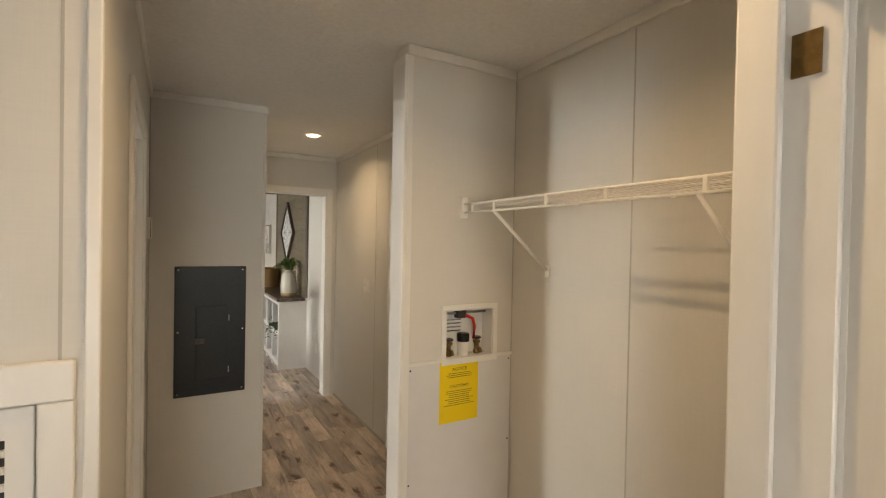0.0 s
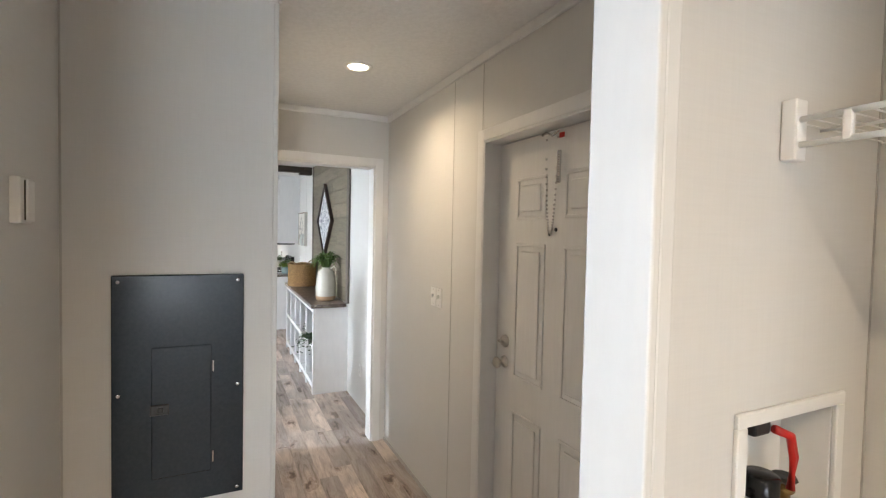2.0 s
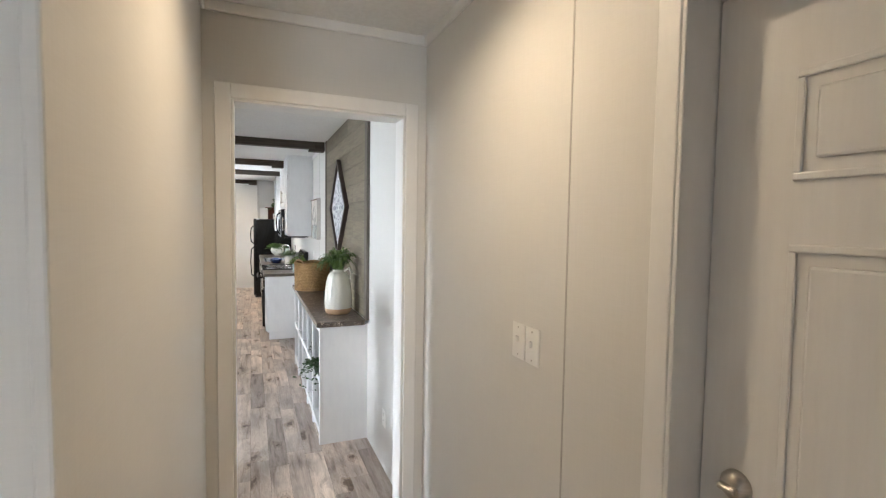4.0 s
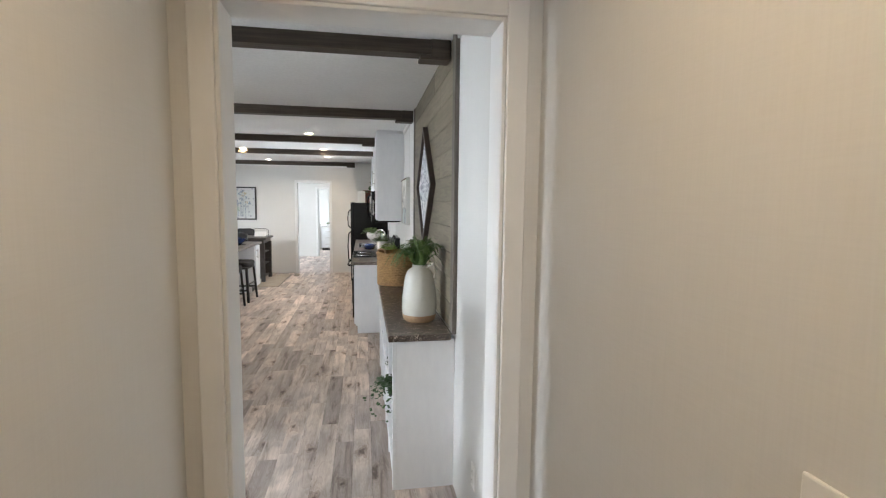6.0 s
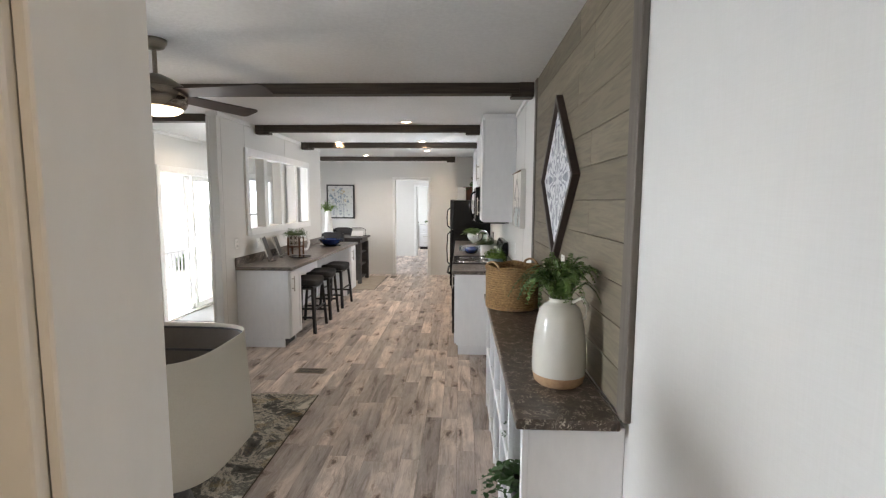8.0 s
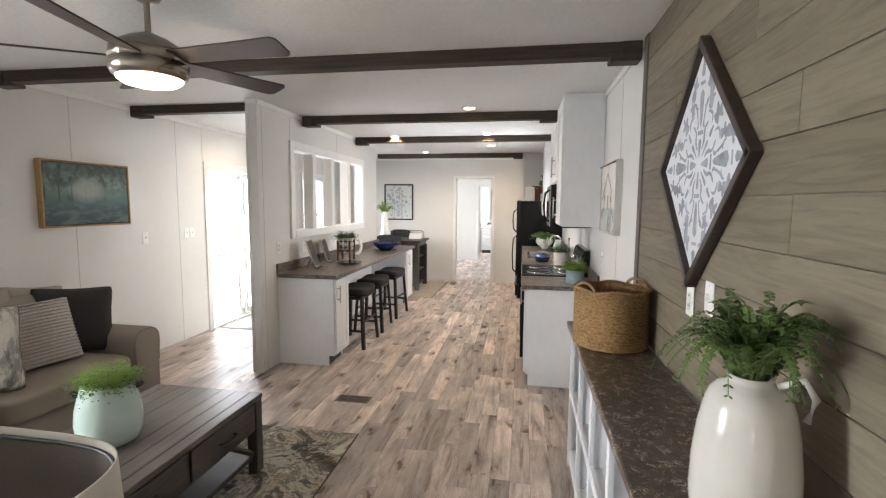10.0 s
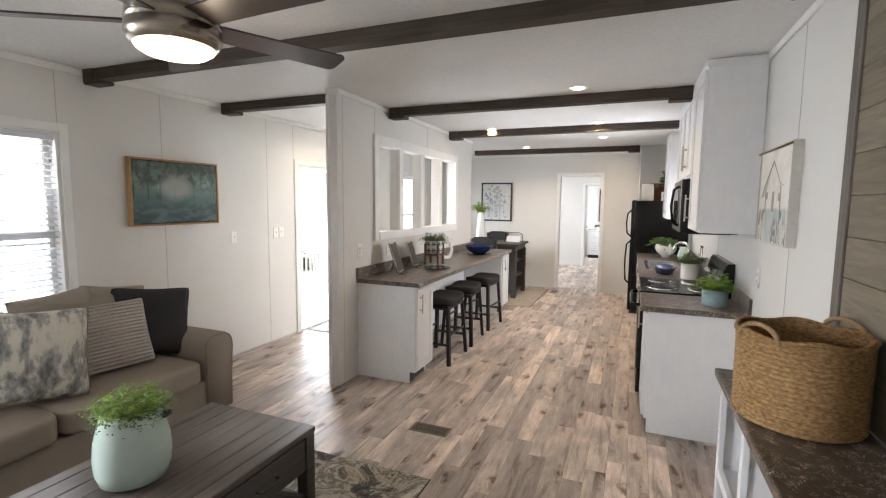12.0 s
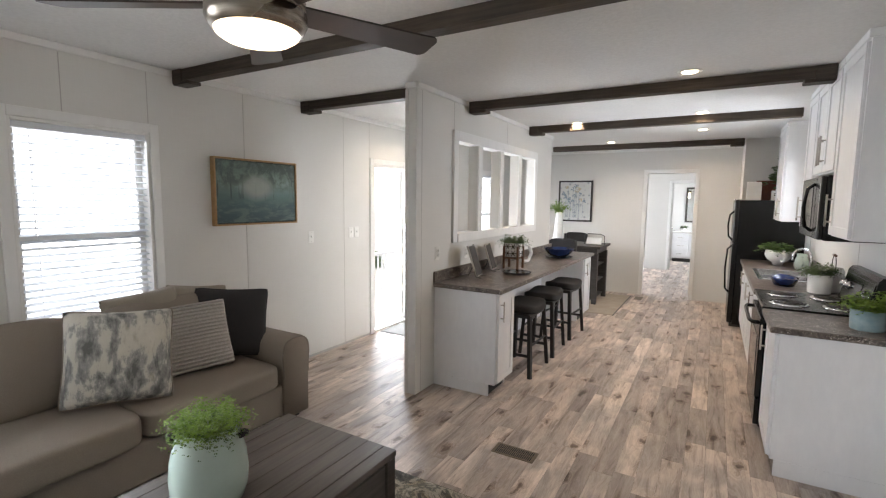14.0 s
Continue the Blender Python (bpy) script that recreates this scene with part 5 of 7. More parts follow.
def ceiling_fan():
    e = thing("ceiling_fan", -1.19, 7.17, CEIL, "brushed nickel ceiling fan with dark blades and lit dome", "ceiling fan")
    part("canopy", lathe([(0.0, 0), (0.068, 0), (0.066, -0.018), (0.05, -0.045), (0.02, -0.058), (0.0, -0.058)], 32), FANMETAL, e, smooth=True)
    part("downrod", lathe([(0.0125, -0.05), (0.0125, -0.20)], 16), FANMETAL, e, smooth=True)
    part("motor_housing", lathe([(0.0, -0.185), (0.035, -0.19), (0.085, -0.212), (0.138, -0.245), (0.15, -0.262), (0.152, -0.266), (0.147, -0.267), (0.147, -0.271), (0.153, -0.272), (0.156, -0.308), (0.151, -0.309), (0.151, -0.313), (0.157, -0.314), (0.158, -0.345), (0.146, -0.37), (0.132, -0.378)], 48), FANMETAL, e, "brushed nickel motor housing", True)
    part("light_dome", lathe([(0.134, -0.372), (0.128, -0.388), (0.104, -0.404), (0.06, -0.414), (0.0, -0.418)], 40), GLOWW, e, "warm glowing frosted dome", True)
    for k in range(5):
        a = -6 + 72 * k
        bm = bmesh.new()
        n, rows = 30, []
        for i in range(n + 1):
            u = i / n
            x = 0.12 + 0.56 * (1 - (1 - u) ** 1.6)
            half = 0.052 + 0.02 * u
            if x > 0.645:
                half -= 0.035 * (1 - math.sqrt(max(0.0, 1 - ((x - 0.645) / 0.035) ** 2)))
            rows.append((x, half))
        top = [[bm.verts.new((x, s * hf, zz)) for s in (-1, 1)] for zz in (0.0, -0.007) for x, hf in rows]
        for o in (0, n + 1):
            for i in range(n):
                p, q = top[o + i], top[o + i + 1]
                bm.faces.new((p[0], p[1], q[1], q[0]))
        for i in range(n):
            for s in (0, 1):
                bm.faces.new((top[i][s], top[i + 1][s], top[n + 2 + i][s], top[n + 1 + i][s]))
        bm.faces.new((top[n][0], top[n][1], top[2 * n + 1][1], top[2 * n + 1][0]))
        bm.faces.new((top[0][0], top[0][1], top[n + 1][1], top[n + 1][0]))
        bl = part("blade", bm, BLADE, e, "dark walnut fan blade")
        bl.matrix_basis = pose(0, 0, -0.29, 0, 0, a) @ pose(0, 0, 0, -13, 0, 0)
    lamp = new("fan_lamp", bpy.data.lights.new("fan_lamp", "POINT"))
    lamp.data.energy, lamp.data.color, lamp.data.shadow_soft_size = 5, (1.0, 0.85, 0.65), 0.09
    lamp.location = (-1.19, 7.17, CEIL - 0.55)


ceiling_fan()


# ---------------------------------------------------------------- windows with blinds
def window(name, x, y0, y1, z0, z1, label, side=1, blinds=True):
    """side 1: in the left outer wall, -1: in the right one."""
    e = thing(name, x, y0, z0, label, "window", kind="structure")
    w, h, s = y1 - y0, z1 - z0, -side
    def b(u0, u1, v0, v1, w0, w1):
        lo, hi = sorted((u0 * s, u1 * s))
        return bm_box(lo, hi, v0, v1, w0, w1, 0.002)
    part("window_frame", b(0.0, 0.13, 0, 0.02, 0, h), PLASTIC, e)
    part("window_frame", b(0.0, 0.13, w - 0.02, w, 0, h), PLASTIC, e)
    part("window_frame", b(0.0, 0.13, 0.02, w - 0.02, h - 0.02, h), PLASTIC, e)
    part("window_sill", b(-0.01, 0.13, 0.02, w - 0.02, 0, 0.02), PLASTIC, e)
    part("sash_rail", b(0.075, 0.115, 0.02, w - 0.02, h * 0.43, h * 0.43 + 0.045), PLASTIC, e)
    for v0, v1 in ((0.02, 0.055), (w - 0.055, w - 0.02)):
        part("sash_stile", b(0.08, 0.11, v0, v1, 0.02, h - 0.02), PLASTIC, e)
    p = part("pane", b(0.092, 0.096, 0.055, w - 0.055, 0.02, h - 0.02), GLASS, e)
    p.visible_shadow = False
    if blinds:
        part("headrail", b(0.012, 0.06, 0.024, w - 0.024, h - 0.06, h - 0.022), BLIND, e)
        n = int((h - 0.1) / 0.042)
        mesh = None
        for i in range(n):
            z = 0.05 + i * 0.042
            if mesh is None:
                ob = part("blind_slat", bm_box(-0.024, 0.024, 0.026, w - 0.026, -0.0012, 0.0012, 0), BLIND, e)
                mesh = ob.data
            else:
                ob = new("blind_slat", mesh)
                ob.parent = e
            ob.matrix_basis = pose(0.036 * s, 0, z, 0, -14 * s, 0)
        for v in (0.12, w - 0.12):
            part("blind_cord", b(0.0355, 0.0365, v - 0.001, v + 0.001, 0.03, h - 0.05), BLIND, e)
        part("bottom_rail", b(0.018, 0.056, 0.026, w - 0.026, 0.024, 0.036), BLIND, e)
        part("tilt_wand", b(0.006, 0.010, 0.10, 0.104, h * 0.45, h - 0.05), PLASTIC, e)
    return e


window("window_1", XL, 7.19, 7.968, 0.78, 2.065, "white framed sash window with open white slat blinds")
# unseen window, added to carry the front fill lamp
window("unseen_window_2", XL, 5.3, 6.2, 0.78, 2.09, "white framed sash window with open white slat blinds")
window("window_3", XL, 13.0, 14.05, 0.80, 2.07, "white framed dining window with white slat blinds")
window("window_4", XL, 2.6, 3.9, 0.9, 2.05, "plain white framed side room window", blinds=False)
# unseen window, added as the opening for the far room's fill lamp
window("window_5", XL, 16.0, 17.2, 0.85, 2.05, "unseen plain white window added to light the far room", blinds=False)
window("window_6", XR, 11.25, 12.3, 1.33, 2.08, "plain white framed window over the sink", -1, blinds=False)
wb = thing("window_7", -1.8, -3.1, 0.55, "plain white framed window of the first room", "window", kind="structure")
part("pane", bm_box(0.0, 1.1, -0.05, -0.046, 0, 1.0, 0), GLASS, wb).visible_shadow = False
for q in ((0, 0.03, 0, 1.0), (1.07, 1.1, 0, 1.0), (0.03, 1.07, 0.97, 1.0), (0.03, 1.07, 0, 0.03), (0.03, 1.07, 0.485, 0.515)):
    part("window_frame", bm_box(q[0], q[1], -0.1, 0, q[2], q[3], 0.002), PLASTIC, wb)


def slider():
    e = thing("sliding_door", XL, 10.47, 0, "white framed sliding glass door with one panel open to the deck", "sliding door", kind="structure")
    w, h = 1.48, 2.03
    for q in ((0, 0.04, 0, h), (w - 0.04, w, 0, h), (0.04, w - 0.04, h - 0.04, h), (0.04, w - 0.04, 0, 0.025)):
        part("door_frame", bm_box(-0.13, 0.0, q[0], q[1], q[2], q[3], 0.003), PLASTIC, e)
    for x, a, b in ((-0.05, 0.78, 1.44), (-0.10, 0.70, 1.36)):
        pn = part("door_stile", bm_box(x - 0.02, x + 0.02, a, a + 0.065, 0.03, h - 0.045, 0.003), PLASTIC, e)
        part("door_stile", bm_box(x - 0.02, x + 0.02, b - 0.065, b, 0.03, h - 0.045, 0.003), PLASTIC, e)
        part("door_rail", bm_box(x - 0.02, x + 0.02, a + 0.065, b - 0.065, 0.03, 0.11, 0.003), PLASTIC, e)
        part("door_rail", bm_box(x - 0.02, x + 0.02, a + 0.065, b - 0.065, h - 0.115, h - 0.045, 0.003), PLASTIC, e)
        g_ = part("pane", bm_box(x - 0.003, x + 0.003, a + 0.065, b - 0.065, 0.11, h - 0.115, 0), GLASS, e)
        g_.visible_shadow = False
    part("pull_handle", bm_box(-0.03, 0.005, 0.79, 0.815, 0.95, 1.15, 0.006, 2), PLASTIC, e)


slider()
dm = thing("door_mat", -3.02, 11.1, 0.0, "flat grey entrance mat inside the sliding door", "mat")
part("mat_pile", bm_box(-0.30, 0.42, -0.52, 0.7, 0.0005, 0.009, 0.003), textured("mat_grey", (0.20, 0.19, 0.18), (0.27, 0.26, 0.24), (160, 160, 160), 1, 0.95, b=0.4), dm)
part("mat_border", bm_box(-0.315, 0.435, -0.535, 0.715, 0.0004, 0.005, 0.002), textured("mat_edge", (0.08, 0.08, 0.08), (0.1, 0.1, 0.1), rough=0.9, b=0.1), dm)

# outside: lawn, deck, railing
# glowing white sheet low over the yard, far off, in place of overexposed sky
tagged(part("sky_backdrop", bm_box(-91, -90, -260, 260, -0.80, 75, 0), glowing("white_sky_glow", (0.94, 0.97, 1.0), 1.3)), "glowing white sheet standing in for the overexposed sky", "sky", kind="structure")
gr = tagged(part("ground", bm_box(-900, 900, -900, 900, -0.95, -0.80, 0), GRASS), "pale gravel yard reaching the horizon", "yard", kind="structure")
dk = thing("deck", 0, 0, 0, "pale sunlit wooden deck outside the sliding door", "deck", kind="structure")
for i in range(16):
    x1 = XL - 0.15 - i * 0.145
    part("deck_board", bm_box(x1 - 0.14, x1, 9.0, 15.2, -0.43, -0.40, 0.003), DECK, dk)
rl = thing("deck_railing", 0, 0, 0, "white painted deck railing with slim balusters", "railing")
XD = XL - 0.15 - 16 * 0.145 + 0.05
part("top_rail", bm_box(XD - 0.03, XD + 0.03, 9.0, 15.2, 0.47, 0.52, 0.004), RAILW, rl)
part("bottom_rail", bm_box(XD - 0.02, XD + 0.02, 9.0, 15.2, -0.30, -0.26, 0.004), RAILW, rl)
bal = bm_box(XD - 0.014, XD + 0.014, -0.014, 0.014, -0.26, 0.47, 0)
bo = part("baluster", bal, RAILW, rl)
for i in range(47):
    o = bo if i == 0 else new("baluster", bo.data)
    o.parent = rl
    o.location = (0, 9.1 + i * 0.13, 0)
for y in (9.05, 11.1, 13.1, 15.15):
    part("railing_post", bm_box(XD - 0.045, XD + 0.045, y - 0.045, y + 0.045, -0.41, 0.60, 0.004), RAILW, rl)
for i, (x, y, s) in enumerate(((-9.6, 17.2, 0.55), (-10.5, 19.0, 0.6), (-9.0, 20.8, 0.55))):
    sh = thing("shrub", x, y, -0.80, "rounded green garden shrub beyond the deck", "shrub", group="garden shrubs")
    part("branches", tube([(0, 0, 0), (0.03, 0, 0.4 * s), (0.1, 0.05, 0.8 * s)], 0.05, 8, taper=0.4), STEM, sh)
    part("leaf_mass", leafy(random.Random(60 + i), 150, 0.9 * s, 0.9 * s, 0.13, drop=0.2, pairs=9, wide=0.9, base_r=0.25, jitter=1.2, tilt0=0, tilt1=90), LEAF, sh)

# ---------------------------------------------------------------- rug, sofa, table
rg = thing("area_rug", -1.62, 7.0, 0, "abstract charcoal, cream and gold area rug", "rug")
part("rug_field", bm_box(-0.96, 0.975, -1.25, 1.255, 0.0005, 0.011, 0.004, 2), RUG, rg)
part("binding", bm_box(-0.967, 0.982, -1.257, 1.262, 0.0004, 0.007, 0.002), textured("rug_binding", (0.06, 0.05, 0.035), (0.09, 0.075, 0.05), (200, 200, 200), 1, 0.9, b=0.2), rg)


def cushion(w, d, h, puff=0.35, n=14, power=3.2):
    """A stuffed box cushion centred on the origin, w by d by h, with swelling faces and rounded edges."""
    bm = bmesh.new()
    bmesh.ops.create_cube(bm, size=2)
    bmesh.ops.subdivide_edges(bm, edges=bm.edges[:], cuts=n, use_grid_fill=True)
    for v in bm.verts:
        x, y, z = v.co
        k = (abs(x) ** power + abs(y) ** power + abs(z) ** power) ** (1 / power)
        x, y, z = x / k, y / k, z / k
        swell = 1 + puff * (1 - x * x) * (1 - y * y)
        v.co = (x * w / 2, y * d / 2, z * h / 2 * swell / (1 + puff))
    return bm


def pillow(w, h, t, n=18, sag=0.0, seed=0):
    """A square scatter pillow in the xz plane, thin at the seams with pointed corners, t thick in the middle."""
    bm = bmesh.new()
    grid = {}
    for s in (-1, 1):
        for i in range(n + 1):
            for j in range(n + 1):
                u, v = -1 + 2 * i / n, -1 + 2 * j / n
                edge = (1 - u * u) * (1 - v * v)
                if s == 1 and (i in (0, n) or j in (0, n)):
                    grid[s, i, j] = grid[-1, i, j]
                    continue
                pinch = 1 - 0.075 * (1 - v * v) * abs(u) ** 3 
                pinch2 = 1 - 0.075 * (1 - u * u) * abs(v) ** 3
                wr = 0.006 * noise.noise(Vector((u * 2.5 + seed, v * 2.5, s)))
                y = s * (t / 2 * edge ** 0.42 + wr * edge)
                soft = 1 - 0.05 * (u * v) ** 6
                pinch, pinch2 = pinch * soft, pinch2 * soft
                grid[s, i, j] = bm.verts.new((u * w / 2 * pinch, y, v * h / 2 * pinch2 - sag * (1 - u * u) * (v + 1) * 0.5))
    for s in (-1, 1):
        for i in range(n):
            for j in range(n):
                q = (grid[s, i, j], grid[s, i + 1, j], grid[s, i + 1, j + 1], grid[s, i, j + 1])
                if len(set(q)) == 4:
                    bm.faces.new(q)
    return bm


def sofa():
    e = thing("sofa", -3.30, 6.20, 0, "beige microfibre two-seat sofa with rolled flared arms", "sofa")
    L, D = 2.35, 0.88
    part("base", bm_box(0.02, D - 0.02, 0.05, L - 0.05, 0.07, 0.30, 0.015, 2), SOFA, e)
    part("back_frame", bm_box(0.0, 0.22, 0.05, L - 0.05, 0.07, 0.80, 0.04, 3), SOFA, e, smooth=True)
    for y0 in (0.0, L - 0.28):
        bm = bmesh.new()
        prof = [(0.03, 0.05), (0.25, 0.05), (0.255, 0.35)] + [(0.14 + 0.125 * math.copysign(abs(math.cos(radians(a))) ** 0.7, math.cos(radians(a))), 0.50 + 0.13 * math.sin(radians(a)) ** 0.7) for a in range(0, 181, 12)] + [(0.025, 0.35)]
        rings = []
        for x in (0.0, 0.03, D * 0.5, D - 0.02, D + 0.005):
            k = 0.94 if x in (0.0, D + 0.005) else 1.0
            rings.append([bm.verts.new((x, y0 + 0.14 + (p - 0.14) * k, 0.05 + (q - 0.05) * (1 - (1 - k) * 0.6))) for p, q in prof])
        for a, b in zip(rings, rings[1:]):
            for i in range(len(prof)):
                bm.faces.new((a[i], a[(i + 1) % len(prof)], b[(i + 1) % len(prof)], b[i]))
        bm.faces.new(rings[0][::-1]), bm.faces.new(rings[-1])
        arm = part("arm", bm, SOFA, e, smooth=True)
        pts = [(D + 0.003, y0 + 0.14 + (p - 0.14) * 0.96, 0.05 + (q - 0.05) * 0.985) for p, q in prof[2:]]
        part("arm_piping", tube(pts, 0.005, 6), PIPING, arm, smooth=True)
    for k in range(2):
        y = 0.28 + 0.895 * (k + 0.5)
        c = part("seat_cushion", cushion(0.76, 0.892, 0.20, 0.16, power=8), SOFA, e, smooth=True)
        c.matrix_basis = pose(0.545, y, 0.385)
        ring = []
        for i in range(40):
            u = 2 * math.pi * i / 40
            cx, cy = math.cos(u), math.sin(u)
            m_ = (abs(cx) ** 8 + abs(cy) ** 8) ** 0.125
            ring.append((0.372 * cx / m_, 0.437 * cy / m_, 0.060))
        part("seat_piping", tube(ring + ring[:1], 0.004, 6), PIPING, c, smooth=True)
        b = part("back_cushion", cushion(0.88, 0.50, 0.24, 0.30, power=4.2), SOFA, e, smooth=True)
        b.matrix_basis = pose(0.315, y, 0.70, 0, 0, 90) @ pose(0, 0, 0, 72, 0, 0)
    for x in (0.08, D - 0.08):
        for y in (0.10, L - 0.10):
            part("foot", bm_box(x - 0.03, x + 0.03, y - 0.03, y + 0.03, 0, 0.075, 0.004), EBONY, e)


sofa()


def scatter(x, y, z, w, t_, yaw, lean, roll, material, label, seed, pipe=None):
    e = thing("throw_pillow", x, y, z, label, "pillow")
    e.matrix_basis = pose(x, y, z, 0, 0, yaw) @ pose(0, 0, 0, lean, 0, 0) @ pose(0, 0, 0, 0, roll, 0)
    p = part("pillow_body", pillow(w, w, t_, seed=seed), material, e, smooth=True)
    p.location = (0, 0, w / 2)
    if pipe:
        pts = []
        for i in range(64):
            s_, f = divmod(i, 16)
            u = -1 + 2 * f / 16
            a, b = ((u, -1), (1, u), (-u, 1), (-1, -u))[s_]
            soft = 1 - 0.05 * (a * b) ** 6
            pts.append((a * w / 2 * (1 - 0.075 * (1 - b * b) * abs(a) ** 3) * soft, 0, w / 2 + b * w / 2 * (1 - 0.075 * (1 - a * a) * abs(b) ** 3) * soft))
        part("pillow_piping", tube(pts + pts[:1], 0.0045, 6), pipe, e, smooth=True)
    return e


scatter(-2.60, 7.33, 0.485, 0.53, 0.18, 66, -20, 4, BRUSH, "cream throw pillow with grey brushstroke pattern", 1, SOFA)
kn = scatter(-2.70, 7.86, 0.485, 0.46, 0.16, 70, -20, -3, KNIT, "cream ribbed knit throw pillow", 2)
for i in range(19):
    v = -0.9 + 1.8 * i / 18
    pts = []
    for k in range(15):
        u = -0.93 + 1.86 * k / 14
        edge = (1 - u * u) * (1 - v * v)
        pts.append((u * 0.23 * (1 - 0.075 * (1 - v * v) * abs(u) ** 3), -(0.08 * edge ** 0.42) - 0.002, 0.23 + v * 0.23))
    part("knit_rib", tube(pts, 0.0085, 6), KNIT, kn, smooth=True)
scatter(-2.78, 8.13, 0.485, 0.50, 0.16, 58, -16, 5, CHAR, "charcoal linen throw pillow against the sofa arm", 3, CHAR)
scatter(-2.95, 7.72, 0.56, 0.46, 0.16, 80, -14, -6, PALESOFA, "pale beige throw pillow on the sofa back", 4)
scatter(-2.97, 8.02, 0.57, 0.44, 0.15, 84, -14, 8, PALESOFA, "pale beige throw pillow on the sofa back", 5)


def coffee_table():
    e = thing("coffee_table", -1.40, 7.14, 0, "weathered grey-brown coffee table with drawers and lower shelf", "coffee table")
    W, L, H = 0.70, 1.22, 0.485
    n = 6
    for i in range(n):
        a = -W / 2 + 0.07 + (W - 0.14) * i / n
        part("top_board", bm_box(a + 0.0012, a + (W - 0.14) / n - 0.0012, -L / 2, L / 2, H - 0.03, H - 0.0005 * (i % 3), 0.0012), GWOOD, e)
    for s in (-1, 1):
        lo, hi = sorted((s * W / 2, s * (W / 2 - 0.068)))
        part("top_board", bm_box(lo, hi, -L / 2, L / 2, H - 0.03, H, 0.003), GWOOD, e)
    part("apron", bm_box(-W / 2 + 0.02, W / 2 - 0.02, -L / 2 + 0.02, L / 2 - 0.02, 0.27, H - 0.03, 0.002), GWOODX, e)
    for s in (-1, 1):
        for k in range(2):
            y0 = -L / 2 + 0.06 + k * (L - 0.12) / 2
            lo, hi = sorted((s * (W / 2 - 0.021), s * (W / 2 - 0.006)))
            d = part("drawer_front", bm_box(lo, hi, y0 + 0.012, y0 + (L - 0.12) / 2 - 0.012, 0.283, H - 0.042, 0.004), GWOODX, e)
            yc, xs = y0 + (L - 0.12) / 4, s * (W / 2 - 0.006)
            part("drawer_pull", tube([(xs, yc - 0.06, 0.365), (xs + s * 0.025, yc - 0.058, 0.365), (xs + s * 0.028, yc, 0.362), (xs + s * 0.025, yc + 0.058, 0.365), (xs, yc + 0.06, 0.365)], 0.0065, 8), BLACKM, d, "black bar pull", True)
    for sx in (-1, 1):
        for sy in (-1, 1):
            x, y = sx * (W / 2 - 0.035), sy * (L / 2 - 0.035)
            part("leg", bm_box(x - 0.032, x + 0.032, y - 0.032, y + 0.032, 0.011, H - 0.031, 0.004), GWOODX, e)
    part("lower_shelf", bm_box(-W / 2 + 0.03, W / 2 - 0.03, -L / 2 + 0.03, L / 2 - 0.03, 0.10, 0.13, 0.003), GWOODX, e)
    for sx in (-1, 1):
        for sy in (-1, 1):
            x, y = sx * (W / 2 - 0.035), sy * (L / 2 - 0.06)
            part("cross_brace", tube([(x, y, 0.13), (x, y - sy * 0.2, 0.27)], 0.016, 4), GWOODX, e)


coffee_table()


def mint_pot():
    e = thing("potted_plant", -1.44, 7.10, 0.485, "mint glazed ceramic pot with frilly green plant", "plant")
    part("pot", lathe([(r, 1.12 * z) for r, z in ((0, 0), (0.095, 0.0), (0.118, 0.012), (0.132, 0.05), (0.136, 0.10), (0.13, 0.16), (0.115, 0.215), (0.103, 0.25), (0.100, 0.262), (0.094, 0.262), (0.096, 0.245), (0, 0.235))], 44), MINT, e, "mint glazed pot", True)
    for a in (40, 220):
        c, s = math.cos(radians(a)), math.sin(radians(a))
        pts = [((0.112 + 0.022 * math.sin(math.pi * u)) * c - 0.03 * (u - 0.5) * 2 * s * 0.6, (0.112 + 0.022 * math.sin(math.pi * u)) * s + 0.03 * (u - 0.5) * 2 * c * 0.6, 0.250 + 0.006 * math.sin(math.pi * u)) for u in (0, 0.2, 0.4, 0.6, 0.8, 1.0)]
        part("lug_handle", tube(pts, 0.011, 8), CHAR, e, "dark grey lug handle", True)
    part("soil", lathe([(0, 0.268), (0.095, 0.268)], 24), SOIL, e)
    f = part("foliage", leafy(random.Random(21), 230, 0.115, 0.088, 0.0125, drop=0.35, pairs=9, wide=1.0, base_r=0.085, jitter=1.3, tilt0=0, tilt1=75), LEAFB, e, "bright green frilly leaves")
    f.matrix_basis = pose(0, 0, 0.276)
    f = part("foliage", leafy(random.Random(22), 110, 0.10, 0.055, 0.013, drop=0.55, pairs=7, wide=1.0, base_r=0.085, jitter=1.3, tilt0=10, tilt1=90), LEAF, e, "darker green leaves")
    f.matrix_basis = pose(0, 0, 0.276)


mint_pot()

fv = thing("floor_register", -0.885, 8.82, 0, "brown metal floor register with narrow slots", "floor vent")
VENT = textured("bronze_register", (0.13, 0.10, 0.07), (0.17, 0.13, 0.09), (60, 60, 60), 1, 0.45, 0.3, b=0.05)
part("register_frame", bm_box(-0.14, 0.14, -0.065, 0.065, 0.0005, 0.004, 0.001), VENT, fv)
for k in range(2):
    for i in range(20):
        x = -0.115 + i * 0.0121
        # dark bar laid on the frame for the shade down each slot
        part("slot", bm_box(x - 0.003, x + 0.003, -0.05 + k * 0.053, -0.003 + k * 0.053, 0.0042, 0.005, 0), DARK, fv)
fv2 = thing("floor_register", -0.90, 14.5, 0, "brown metal floor register near the far doorway", "floor vent")
part("register_frame", bm_box(-0.06, 0.06, -0.14, 0.14, 0.0005, 0.004, 0.001), VENT, fv2)


